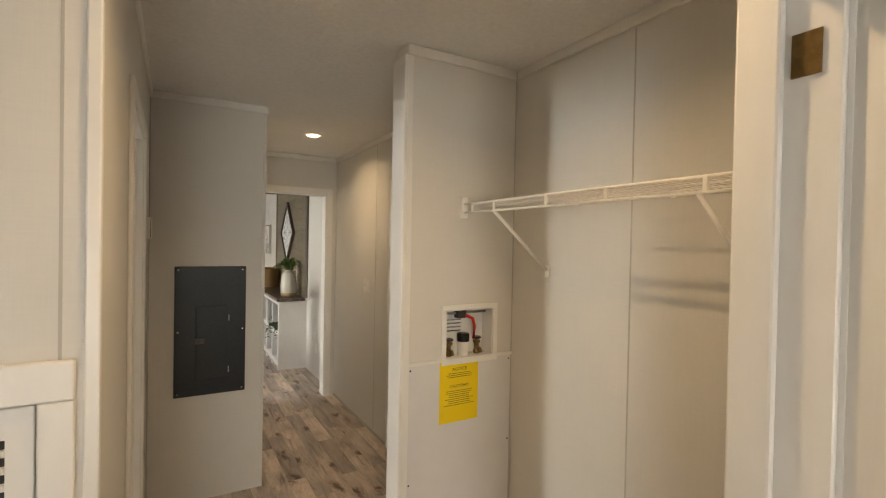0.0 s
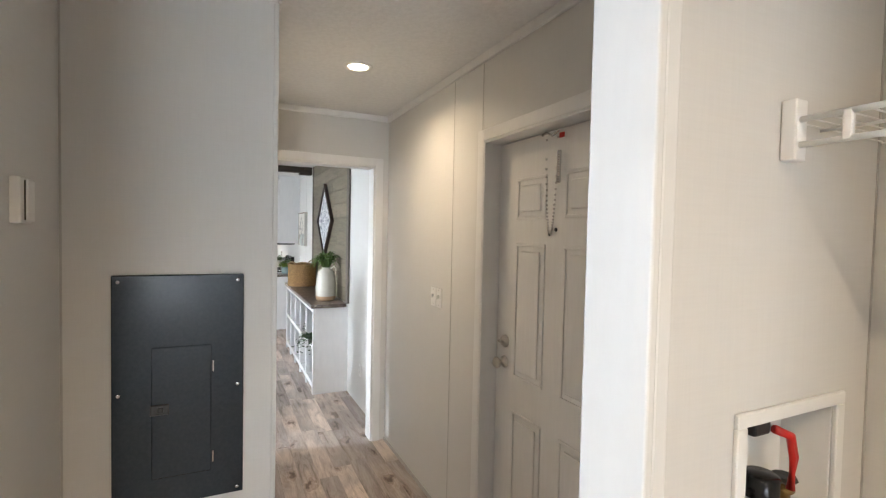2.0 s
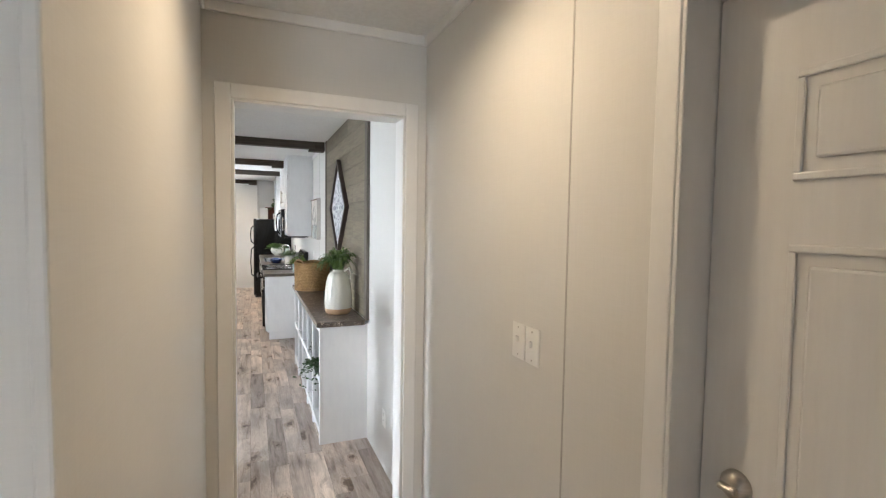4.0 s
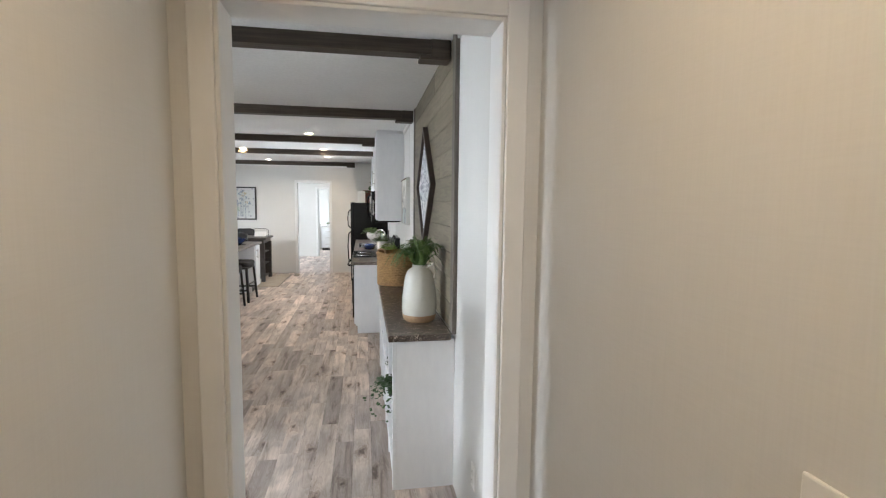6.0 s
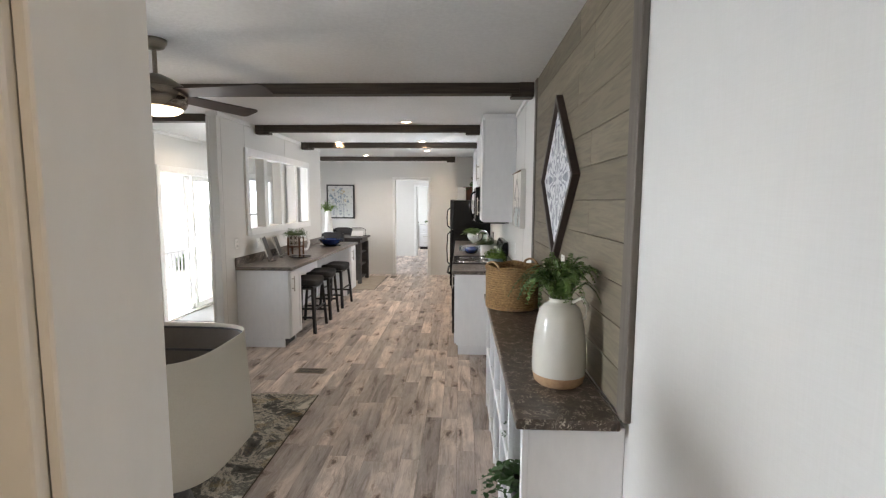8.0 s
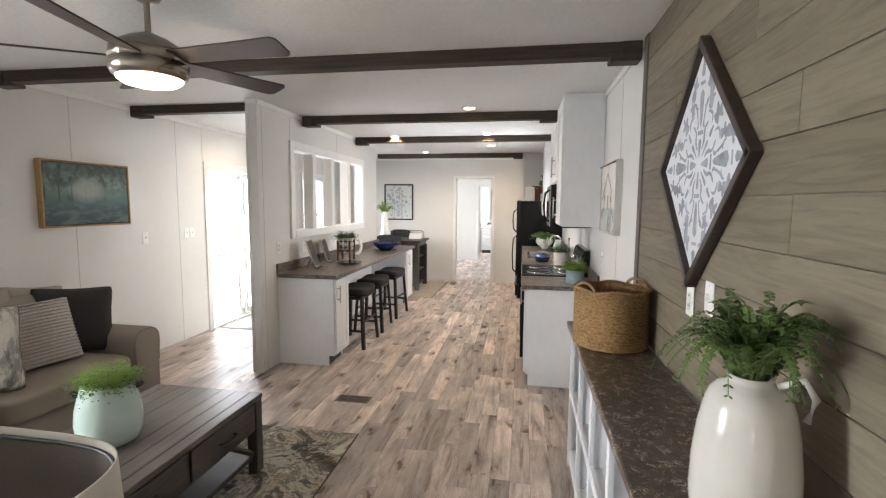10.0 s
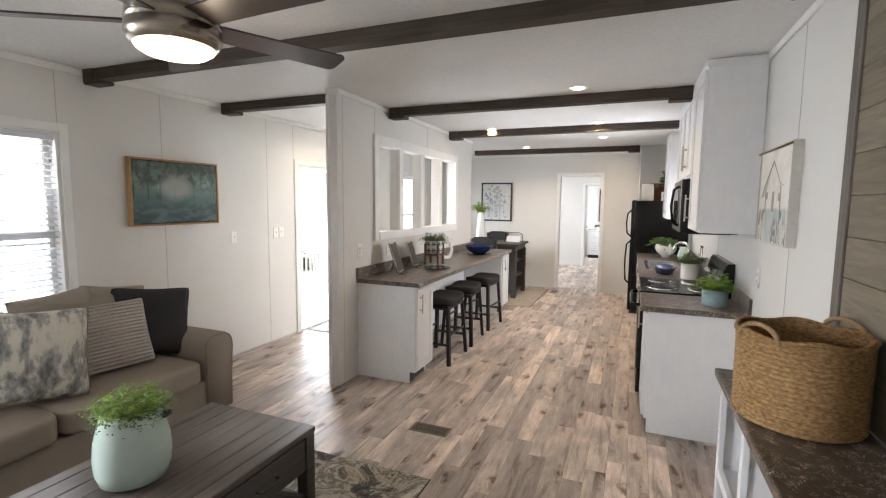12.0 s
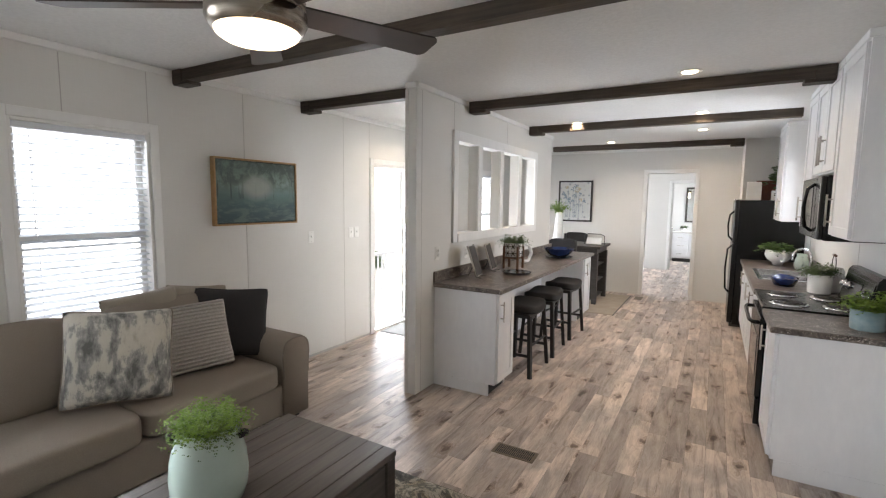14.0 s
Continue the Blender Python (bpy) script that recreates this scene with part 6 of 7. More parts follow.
def end_table_lamp():
    e = thing("end_table", -0.29, 5.65, 0, "square weathered grey-brown end table", "side table")
    for i in range(4):
        a = -0.27 + 0.135 * i
        part("top_board", bm_box(a + 0.001, a + 0.134, -0.26, 0.26, 0.575, 0.605, 0.003), GWOOD, e)
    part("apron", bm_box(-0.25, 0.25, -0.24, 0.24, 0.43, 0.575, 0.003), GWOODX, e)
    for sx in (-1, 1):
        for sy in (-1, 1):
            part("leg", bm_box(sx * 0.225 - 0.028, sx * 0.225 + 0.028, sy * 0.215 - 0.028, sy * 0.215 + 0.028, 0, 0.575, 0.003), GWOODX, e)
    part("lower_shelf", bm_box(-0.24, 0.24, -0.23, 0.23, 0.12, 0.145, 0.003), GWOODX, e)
    l = thing("table_lamp", -0.30, 5.66, 0.606, "dark ribbed table lamp with cream linen drum shade", "table lamp")
    prof = [(0, 0), (0.075, 0), (0.08, 0.012)]
    for i in range(40):
        u = i / 39
        prof.append((0.035 + 0.085 * math.sin(math.pi * (0.12 + 0.8 * u)) + 0.004 * math.sin(u * 2 * math.pi * 11), 0.015 + 0.27 * u))
    part("lamp_base", lathe(prof + [(0.02, 0.30), (0.018, 0.36), (0, 0.36)], 36), textured("charcoal_ribbed", (0.03, 0.028, 0.027), (0.055, 0.05, 0.046), (90, 90, 90), 1, 0.6, b=0.2), l, smooth=True)
    zs, zt = 0.365, 0.66

    def oval(r_, z_):
        return [(r_ * math.copysign(abs(math.cos(a)) ** 0.52, math.cos(a)), r_ * 0.80 * math.copysign(abs(math.sin(a)) ** 0.52, math.sin(a)), z_) for a in [2 * math.pi * i / 72 for i in range(72)]]

    def sleeve(spec):
        bm = bmesh.new()
        rings = [[bm.verts.new(q) for q in oval(r_, z_)] for r_, z_ in spec]
        for a, b in zip(rings, rings[1:]):
            for i in range(72):
                bm.faces.new((a[i], a[(i + 1) % 72], b[(i + 1) % 72], b[i]))
        return bm
    part("shade", sleeve(((0.2565, zs), (0.258, zs), (0.242, zt), (0.2395, zt), (0.2395, zt - 0.012))), LINEN, l, "cream linen drum shade", True)
    part("shade_lining", sleeve(((0.2395, zt - 0.0115), (0.2555, zs + 0.0005))), textured("taupe_lining", (0.15, 0.125, 0.105), (0.18, 0.15, 0.125), (300, 300, 300), 1, 0.85, b=0.05), l, "taupe inner lining", True)
    rim = oval(0.237, zt - 0.014)
    part("rim_wire", tube(rim + rim[:1], 0.0032, 6), BLACKM, l, "black wire ring inside the shade", True)
    part("harp", tube([(-0.05, 0, 0.34), (-0.055, 0, 0.46), (-0.03, 0, 0.62), (0, 0, 0.645), (0.03, 0, 0.62), (0.055, 0, 0.46), (0.05, 0, 0.34)], 0.003, 6), BLACKM, l, smooth=True)
    part("spider", tube([(-0.236, 0, 0.64), (0.236, 0, 0.64)], 0.0035, 6), BLACKM, l, smooth=True)
    part("finial", lathe([(0, 0.702), (0.014, 0.696), (0.019, 0.682), (0.016, 0.665), (0.007, 0.655), (0.007, 0.64), (0, 0.64)], 20), WALNUT, l, "round wooden finial", True)
    part("bulb", lathe([(0, 0.48), (0.025, 0.46), (0.03, 0.43), (0.018, 0.38), (0.014, 0.34)], 16), WHITEC, l, smooth=True)


end_table_lamp()


# ================================================================ BREAKFAST BAR
def shaker_door(parent, face_x, y0, y1, z0, z1, side, nm="cabinet_door", handle=None):
    """Shaker door on a face looking along x (side -1 or +1), with an optional bar handle at y."""
    def b(d0, d1, a, c, e_, f):
        lo, hi = sorted((face_x + side * d0, face_x + side * d1))
        return lo, hi, a, c, e_, f
    fr = 0.055
    bm = bmesh.new()
    bx(bm, *b(0.001, 0.012, y0, y1, z0, z1))
    d = part(nm, bm, PAINT, parent)
    for piece, q in (("door_rail", (y0, y1, z1 - fr, z1)), ("door_rail", (y0, y1, z0, z0 + fr)), ("door_stile", (y0, y0 + fr, z0 + fr, z1 - fr)), ("door_stile", (y1 - fr, y1, z0 + fr, z1 - fr))):
        bm = bmesh.new()
        bx(bm, *b(0.0118, 0.020, *q), 0.002)
        part(piece, bm, PAINT, d)
    if handle:
        hy, h0, h1 = handle
        bar_handle(d, face_x + side * 0.019, hy, h0, h1, side * 0.03)
    return d


def base_cabinet(x0, x1, y0, y1, label, side, doors, toe=True, drawers=()):
    """Cabinet in world coordinates; side: the way its doors face along x."""
    e = thing("base_cabinet", 0, 0, 0, label, "cabinet")
    fx = x1 if side > 0 else x0
    part("body", bm_box(x0, x1, y0, y1, 0.0 if not toe else 0.10, 0.868, 0.0015), PAINT, e)
    if toe:
        lo, hi = sorted((fx - side * 0.07, x0 if side > 0 else x1))
        part("toe_kick", bm_box(lo, hi, y0 + 0.001, y1 - 0.001, 0, 0.10, 0), BLACKM, e)
        for y in (y0, y1 - 0.016):
            lo, hi = sorted((fx - side * (0.06 if side > 0 else 0.022), x0 if side > 0 else x1))
            part("side_skirt", bm_box(lo, hi, y - 0.0012, y + 0.0172, 0, 0.10, 0), PAINT, e)
    for (a, b, z0, z1, hy) in doors:
        shaker_door(e, fx, a, b, z0, z1, side, handle=(hy, z1 - 0.22, z1 - 0.05) if hy else None)
    return e


base_cabinet(-1.928, -1.345, 9.525, 9.885, "white bar cabinet with shaker door and bar handle", 1, ((9.54, 9.87, 0.115, 0.85, 9.575),))
base_cabinet(-1.928, -1.345, 12.40, 12.76, "white bar cabinet at the end of the breakfast bar", 1, ((12.415, 12.745, 0.115, 0.85, 12.45),))
bb = thing("bar_back_panel", -1.928, 9.887, 0, "white panel under the breakfast bar", "panel")
part("board", bm_box(0, 0.012, 0, 2.511, 0, 0.868, 0.001), PAINT, bb)
bc = thing("bar_countertop", -1.928, 9.50, 0.869, "long grey-brown marbled laminate bar top with splash", "countertop")
part("top_slab", bm_box(0, 0.635, 0, 3.30, 0, 0.038, 0.008, 3), COUNTERB, bc)
part("backsplash", bm_box(0, 0.02, 0, 3.30, 0.038, 0.135, 0.004, 2), COUNTERB, bc)
plate("wall_outlet", "x", -1.93, 9.56, 1.157, "+x", "white outlet plate above the bar", "socket")
plate("wall_outlet", "x", -1.93, 10.10, 1.12, "+x", "white outlet plate above the bar", "socket")


def stool():
    e = thing("bar_stool", -1.41, 10.32, 0, "backless bar stool with dark wood legs and grey saddle seat", "bar stool", group="stools at the breakfast bar")
    s = part("seat", cushion(0.35, 0.49, 0.095, 0.12, power=5), SEATC, e, "grey upholstered saddle seat", True)
    for v in s.data.vertices:
        v.co.z += 0.03 * (v.co.y / 0.245) ** 2
    s.location = (0, 0, 0.605)
    part("seat_rail", bm_box(-0.15, 0.15, -0.22, 0.22, 0.545, 0.58, 0.005), EBONY, e)
    for sx in (-1, 1):
        for sy in (-1, 1):
            part("leg", tube([(sx * 0.175, sy * 0.25, 0), (sx * 0.14, sy * 0.20, 0.57)], 0.024, 4), EBONY, e)
    for sy in (-1, 1):
        part("stretcher", tube([(-0.163, sy * 0.232, 0.2), (0.163, sy * 0.232, 0.2)], 0.014, 4), EBONY, e)
    for sx in (-1, 1):
        part("stretcher", tube([(sx * 0.157, -0.225, 0.29), (sx * 0.157, 0.225, 0.29)], 0.014, 4), EBONY, e)
    return e


s0 = stool()
copy_thing(s0, pose(-1.42, 10.99, 0, 0, 0, 3))
copy_thing(s0, pose(-1.41, 11.72, 0, 0, 0, -3))


def tablet(x, y, h, w, yaw):
    e = thing("framed_print", x, y, 0.908, "small framed print leaning on a black wire easel", "photo frame", yaw)
    f = part("frame_board", bm_box(-w / 2, w / 2, -0.008, 0.008, 0.0, h, 0.003), NICKEL, e, "grey frame")
    f.matrix_basis = pose(0, 0, 0.012, -18)
    g_ = part("print_sheet", bm_box(-w / 2 + 0.012, w / 2 - 0.012, -0.0095, -0.0082, 0.012, h - 0.012, 0), GWOODX, e, "dark printed sheet")
    g_.matrix_basis = pose(0, 0, 0.012, -18)
    for s in (-1, 1):
        part("easel_leg", tube([(s * 0.07, -0.04, 0.004), (s * 0.06, 0.015, 0.006), (s * 0.03, 0.05, 0.12), (0, 0.11, 0.004)], 0.0035, 6), BLACKM, e, smooth=True)


tablet(-1.72, 9.98, 0.30, 0.20, 100)
tablet(-1.78, 10.45, 0.27, 0.18, 98)


def plant_stand():
    e = thing("plant_stand", -1.68, 10.72, 0.908, "walnut stand holding a patterned white pot with fern", "plant stand")
    for a in (45, 135, 225, 315):
        c, s = 0.108 * math.cos(radians(a)), 0.108 * math.sin(radians(a))
        part("leg", bm_box(c - 0.011, c + 0.011, s - 0.011, s + 0.011, 0, 0.24, 0.003), WALNUT, e)
    for a in (45, 135):
        ob = part("cross_rail", bm_box(-0.10, 0.10, -0.01, 0.01, 0.10, 0.122, 0.002), WALNUT, e)
        ob.matrix_basis = pose(0, 0, 0.001 if a > 90 else 0, 0, 0, a)
    p = part("pot", lathe([(0, 0.124), (0.075, 0.124), (0.092, 0.135), (0.098, 0.27), (0.09, 0.27), (0.088, 0.25), (0, 0.25)], 36), WHITEC, e, "white pot with black geometric pattern", True)
    for i in range(10):
        a = 2 * math.pi * i / 10
        for z in (0.165, 0.235):
            for d in (-0.6, 0.6, 1.57):
                o = part("pattern_stroke", bm_box(-0.004, 0.004, -0.0008, 0.0008, -0.03, 0.03, 0), INK, p)
                r_ = 0.0935 + (z - 0.135) / 0.135 * 0.006
                o.matrix_basis = pose(r_ * math.cos(a), r_ * math.sin(a), z, 0, 0, math.degrees(a) + 90) @ pose(0, 0, 0, 0, math.degrees(d), 0)
    f = part("fern", leafy(random.Random(31), 110, 0.17, 0.13, 0.02, drop=0.4, pairs=12, wide=0.8, base_r=0.06, jitter=0.4, tilt0=15, tilt1=88), LEAF, e, "green fern")
    f.matrix_basis = pose(0, 0, 0.245)


plant_stand()


def tray(x, y, r_, label):
    e = thing("charger_plate", x, y, 0.908, label, "plate")
    part("plate_disc", lathe([(0, 0.003), (r_ * 0.7, 0.003), (r_, 0.013), (r_, 0.016), (r_ * 0.68, 0.007), (0, 0.007)], 40), BLACK, e, smooth=True)


tray(-1.52, 10.42, 0.14, "dark round charger plate on the bar")
tray(-1.55, 11.95, 0.17, "dark round charger plate under the blue bowl")
bo_ = thing("serving_bowl", -1.55, 11.95, 0.918, "wide glossy navy blue ceramic bowl", "bowl")
part("bowl_shell", lathe([(0, 0), (0.08, 0), (0.15, 0.05), (0.185, 0.10), (0.192, 0.105), (0.186, 0.108), (0.145, 0.055), (0.07, 0.012), (0, 0.01)], 44), BLUE, bo_, smooth=True)
rv = thing("ring_vase", -1.72, 11.20, 0.908, "white faceted open ring vase", "vase", 60)
ringp = [(0.085 * math.cos(radians(a)), 0, 0.115 + 0.105 * math.sin(radians(a))) for a in range(0, 361, 60)]
for a, b in zip(ringp, ringp[1:]):
    part("ring_facet", tube([a, b], 0.019, 6), WHITEC, rv)

# ================================================================ KITCHEN
base_cabinet(0.506, 1.108, 9.39, 9.925, "white base cabinet beside the range with bar handle", -1, ((9.405, 9.91, 0.115, 0.85, 9.87),))
k1 = thing("kitchen_countertop", 0.455, 9.365, 0.869, "grey-brown marbled laminate countertop with splash", "countertop")
part("top_slab", bm_box(0, 0.653, 0, 0.563, 0, 0.038, 0.008, 3), COUNTERB, k1)
part("backsplash", bm_box(0.633, 0.653, 0.0, 0.563, 0.038, 0.14, 0.004, 2), COUNTERB, k1)


def range_cooker():
    e = thing("kitchen_range", 0.485, 9.935, 0, "black electric coil range with control backguard", "range")
    W, D = 0.765, 0.62
    part("body", bm_box(0.0, D, 0, W, 0.06, 0.895, 0.004), BLACK, e)
    part("kick_plate", bm_box(0.05, D, 0.005, W - 0.005, 0, 0.06, 0), BLACKM, e)
    dr = part("oven_door", bm_box(-0.035, 0.0, 0.006, W - 0.006, 0.27, 0.83, 0.006, 2), BLACK, e, "black glass oven door")
    part("oven_glass", bm_box(-0.038, -0.0345, 0.12, W - 0.12, 0.38, 0.68, 0.001), SCREEN, dr)
    part("oven_handle", tube([(-0.035, 0.06, 0.79), (-0.075, 0.065, 0.79), (-0.09, 0.15, 0.79), (-0.09, W - 0.15, 0.79), (-0.075, W - 0.065, 0.79), (-0.035, W - 0.06, 0.79)], 0.013, 10), BLACK, dr, smooth=True)
    part("storage_drawer", bm_box(-0.03, 0.0, 0.006, W - 0.006, 0.07, 0.255, 0.006, 2), BLACK, e)
    part("cooktop", bm_box(-0.03, D, -0.004, W + 0.004, 0.895, 0.918, 0.006, 2), BLACK, e)
    for x, y, r_ in ((0.14, 0.20, 0.10), (0.14, 0.57, 0.082), (0.42, 0.20, 0.082), (0.42, 0.57, 0.10)):
        p = part("drip_pan", lathe([(r_ * 0.15, 0.0), (r_ * 0.9, 0.003), (r_ * 1.12, 0.008), (r_ * 1.16, 0.005), (r_ * 1.16, 0.0)], 36), CHROME, e, "chrome drip pan", True)
        p.matrix_basis = pose(x, y, 0.918)
        pts = []
        for i in range(90):
            u = i / 89
            a = u * 2 * math.pi * 4
            pts.append((r_ * (0.18 + 0.78 * u) * math.cos(a), r_ * (0.18 + 0.78 * u) * math.sin(a), 0.013))
        part("coil_burner", tube(pts, 0.005, 6), BLACKM, p, "black coil element", True)
    bm = bmesh.new()
    prof = [(0.51, 0.918), (0.555, 1.14), (0.575, 1.165), (0.617, 1.165), (0.617, 0.918)]
    a = [bm.verts.new((x, 0.002, z)) for x, z in prof]
    b = [bm.verts.new((x, W - 0.002, z)) for x, z in prof]
    bm.faces.new(a), bm.faces.new(b[::-1])
    for i in range(5):
        bm.faces.new((a[i], a[(i + 1) % 5], b[(i + 1) % 5], b[i]))
    bg = part("backguard", bm, BLACK, e, "black control backguard")
    tilt = math.degrees(math.atan2(0.045, 0.222))
    face = part("control_face", bm_box(-0.004, 0.0, 0.02, W - 0.02, 0.02, 0.205, 0.002), BLACK, bg, "glossy black control face")
    face.matrix_basis = pose(0.510, 0, 0.918, 0, tilt, 0)
    for y in (0.085, 0.185, 0.58, 0.68):
        k = part("control_knob", lathe([(0, 0.034), (0.018, 0.032), (0.022, 0.008), (0.030, 0.006), (0.031, 0.0)], 18), STEEL, bg, "steel control knob", True)
        k.matrix_basis = pose(0.510, 0, 0.918, 0, tilt, 0) @ pose(-0.0045, y, 0.115, 0, -90, 0)
    part("clock_panel", bm_box(-0.007, -0.004, 0.26, 0.50, 0.05, 0.17, 0.001), SCREEN, bg, "dark clock display").matrix_basis = pose(0.510, 0, 0.918, 0, tilt, 0)


range_cooker()
base_cabinet(0.506, 1.108, 10.71, 11.30, "white base cabinet beside the range", -1, ((10.725, 11.285, 0.115, 0.85, 11.25),))
base_cabinet(0.506, 1.108, 11.302, 12.30, "white sink base cabinet with two doors", -1, ((11.315, 11.80, 0.115, 0.85, 11.77), (11.81, 12.29, 0.115, 0.85, 11.84)))
base_cabinet(0.506, 1.108, 12.302, 13.22, "white base cabinet beside the fridge", -1, ((12.315, 12.76, 0.115, 0.85, 12.72), (12.77, 13.21, 0.115, 0.85, 12.80)))
k2 = thing("kitchen_countertop", 0.455, 10.708, 0.869, "long grey-brown marbled laminate countertop with inset sink", "countertop")
bm = bmesh.new()
for q in ((0, 0.653, 0, 0.70), (0, 0.653, 1.50, 2.512), (0, 0.09, 0.70, 1.50), (0.52, 0.653, 0.70, 1.50)):
    bx(bm, q[0], q[1], q[2], q[3], 0, 0.038)
part("top_slab", bm, COUNTERB, k2)
part("backsplash", bm_box(0.633, 0.653, 0.0, 2.512, 0.038, 0.14, 0.004, 2), COUNTERB, k2)


def sink():
    e = thing("kitchen_sink", 0.545, 11.408, 0.907, "stainless double-bowl sink with arched faucet", "sink")
    W, D = 0.80, 0.43
    for q in ((-0.02, 0.02, -0.02, W + 0.02), (D - 0.02, D + 0.02, -0.02, W + 0.02), (0.02, D - 0.02, -0.02, 0.02), (0.02, D - 0.02, W - 0.02, W + 0.02), (0.02, D - 0.02, W / 2 - 0.02, W / 2 + 0.02)):
        part("rim", bm_box(q[0], q[1], q[2], q[3], 0.0005, 0.006, 0.002), STEEL, e)
    for y0, y1 in ((0.02, W / 2 - 0.02), (W / 2 + 0.02, W - 0.02)):
        bm = bmesh.new()
        t_ = [(0.02, y0), (D - 0.02, y0), (D - 0.02, y1), (0.02, y1)]
        a = [bm.verts.new((x, y, 0.001)) for x, y in t_]
        b = [bm.verts.new((0.5 * D + (x - 0.5 * D) * 0.9, (y0 + y1) / 2 + (y - (y0 + y1) / 2) * 0.9, -0.17)) for x, y in t_]
        for i in range(4):
            bm.faces.new((a[i], a[(i + 1) % 4], b[(i + 1) % 4], b[i]))
        bm.faces.new(b)
        part("basin", bm, STEEL, e)
    f = part("faucet", tube([(D, W / 2, 0.005), (D, W / 2, 0.20)] + arc((D - 0.075, W / 2, 0.20), 0.075, 0, 180, 10, "xz") + [(D - 0.15, W / 2, 0.16)], 0.011, 12), CHROME, e, "chrome gooseneck faucet", True)
    part("lever", tube([(D, W / 2 + 0.09, 0.005), (D, W / 2 + 0.09, 0.05), (D - 0.06, W / 2 + 0.09, 0.075)], 0.008, 10), CHROME, f, smooth=True)


sink()


def fridge():
    e = thing("refrigerator", 0.35, 13.245, 0, "tall black top-freezer refrigerator with curved handles", "refrigerator")
    W, D, H = 0.76, 0.755, 1.66
    part("body", bm_box(0.06, D, 0, W, 0.03, H, 0.006, 2), BLACK, e)
    for z0, z1 in ((0.05, 1.10), (1.115, H)):
        d = part("door", bm_box(0.0, 0.057, 0.002, W - 0.002, z0, z1, 0.012, 3), BLACK, e)
        a, b = (0.45, 1.07) if z0 < 0.5 else (1.14, 1.52)
        part("door_handle", tube([(0.0, 0.05, a), (-0.045, 0.05, a + 0.05), (-0.058, 0.05, (a + b) / 2), (-0.045, 0.05, b - 0.05), (0.0, 0.05, b)], 0.012, 10), BLACK, d, smooth=True)
    part("hinge_cover", bm_box(0.01, 0.07, W - 0.08, W - 0.02, H, H + 0.02, 0.004), STEEL, e)
    part("hinge_cover", bm_box(0.01, 0.07, 0.02, 0.08, H, H + 0.012, 0.004), STEEL, e)
    part("toe_grille", bm_box(0.03, D - 0.05, 0.01, W - 0.01, 0, 0.05, 0), BLACKM, e)


fridge()
cb = thing("cutting_board", 0.745, 13.78, 1.661, "reddish wooden board leaning above the fridge", "cutting board")
part("board", bm_box(-0.15, 0.15, -0.012, 0.012, 0.0, 0.27, 0.01, 2), textured("red_brown_board", (0.12, 0.032, 0.018), (0.18, 0.055, 0.03), (30, 30, 6), 1, 0.4, b=0.05), cb).matrix_basis = pose(0, 0, 0.003, -10, 0, 0)
cn = thing("canister", 0.79, 13.40, 1.661, "small white lettered canister on the fridge", "canister")
part("canister_body", bm_box(-0.05, 0.05, -0.05, 0.05, 0, 0.125, 0.006, 2), WHITEC, cn)
for z in (0.06, 0.08):
    part("print_bar", bm_box(-0.03, 0.03, -0.0512, -0.0502, z, z + 0.01, 0), INK, cn)
wp = thing("serving_tray", 0.565, 13.62, 1.661, "white enamel tray leaning above the fridge", "tray")
part("tray_board", bm_box(-0.085, 0.085, -0.009, 0.009, 0, 0.25, 0.008, 2), WHITEC, wp).matrix_basis = pose(0, 0, 0.002, -10, 0, 0)
vp = thing("potted_plant", 0.95, 13.70, 1.661, "trailing dark green vine in a pot above the fridge", "plant")
part("pot", lathe([(0, 0), (0.07, 0), (0.09, 0.14), (0.082, 0.14), (0.078, 0.12), (0, 0.12)], 24), CLAY, vp, smooth=True)
part("foliage", leafy(random.Random(41), 40, 0.36, 0.46, 0.095, drop=0.5, pairs=6, wide=0.95, base_r=0.05, jitter=0.5, tilt0=5, tilt1=75), LEAF, vp, "broad dark leaves").matrix_basis = pose(0, 0, 0.12)


def upper_cabinet(y0, y1, z0, z1, label, doors, x0=0.785):
    e = thing("wall_cabinet", 0, 0, 0, label, "cabinet")
    part("body", bm_box(x0, 1.108, y0, y1, z0, z1, 0.0015), PAINT, e)
    for a, b, hy in doors:
        d = shaker_door(e, x0, a, b, z0 + 0.01, z1 - 0.06, -1, handle=(hy, z0 + 0.06, z0 + 0.26))
    part("top_moulding", bm_box(x0 - 0.016, 1.108, y0 - 0.008, y1 + 0.0, z1 - 0.045, z1 + 0.001, 0.005, 2), PAINT, e)
    return e


upper_cabinet(9.40, 9.925, 1.42, CEIL - 0.002, "white wall cabinet with shaker door and bar handle", ((9.412, 9.915, 9.87),))
upper_cabinet(9.945, 10.70, 1.83, CEIL - 0.002, "white wall cabinet above the microwave", ((9.955, 10.318, 10.285), (10.328, 10.69, 10.36)))
upper_cabinet(12.60, 13.225, 1.42, CEIL - 0.002, "white wall cabinet beside the fridge", ((12.612, 13.21, 12.66),))
upper_cabinet(10.71, 11.12, 1.42, CEIL - 0.002, "white wall cabinet beside the sink window", ((10.72, 11.11, 11.07),))


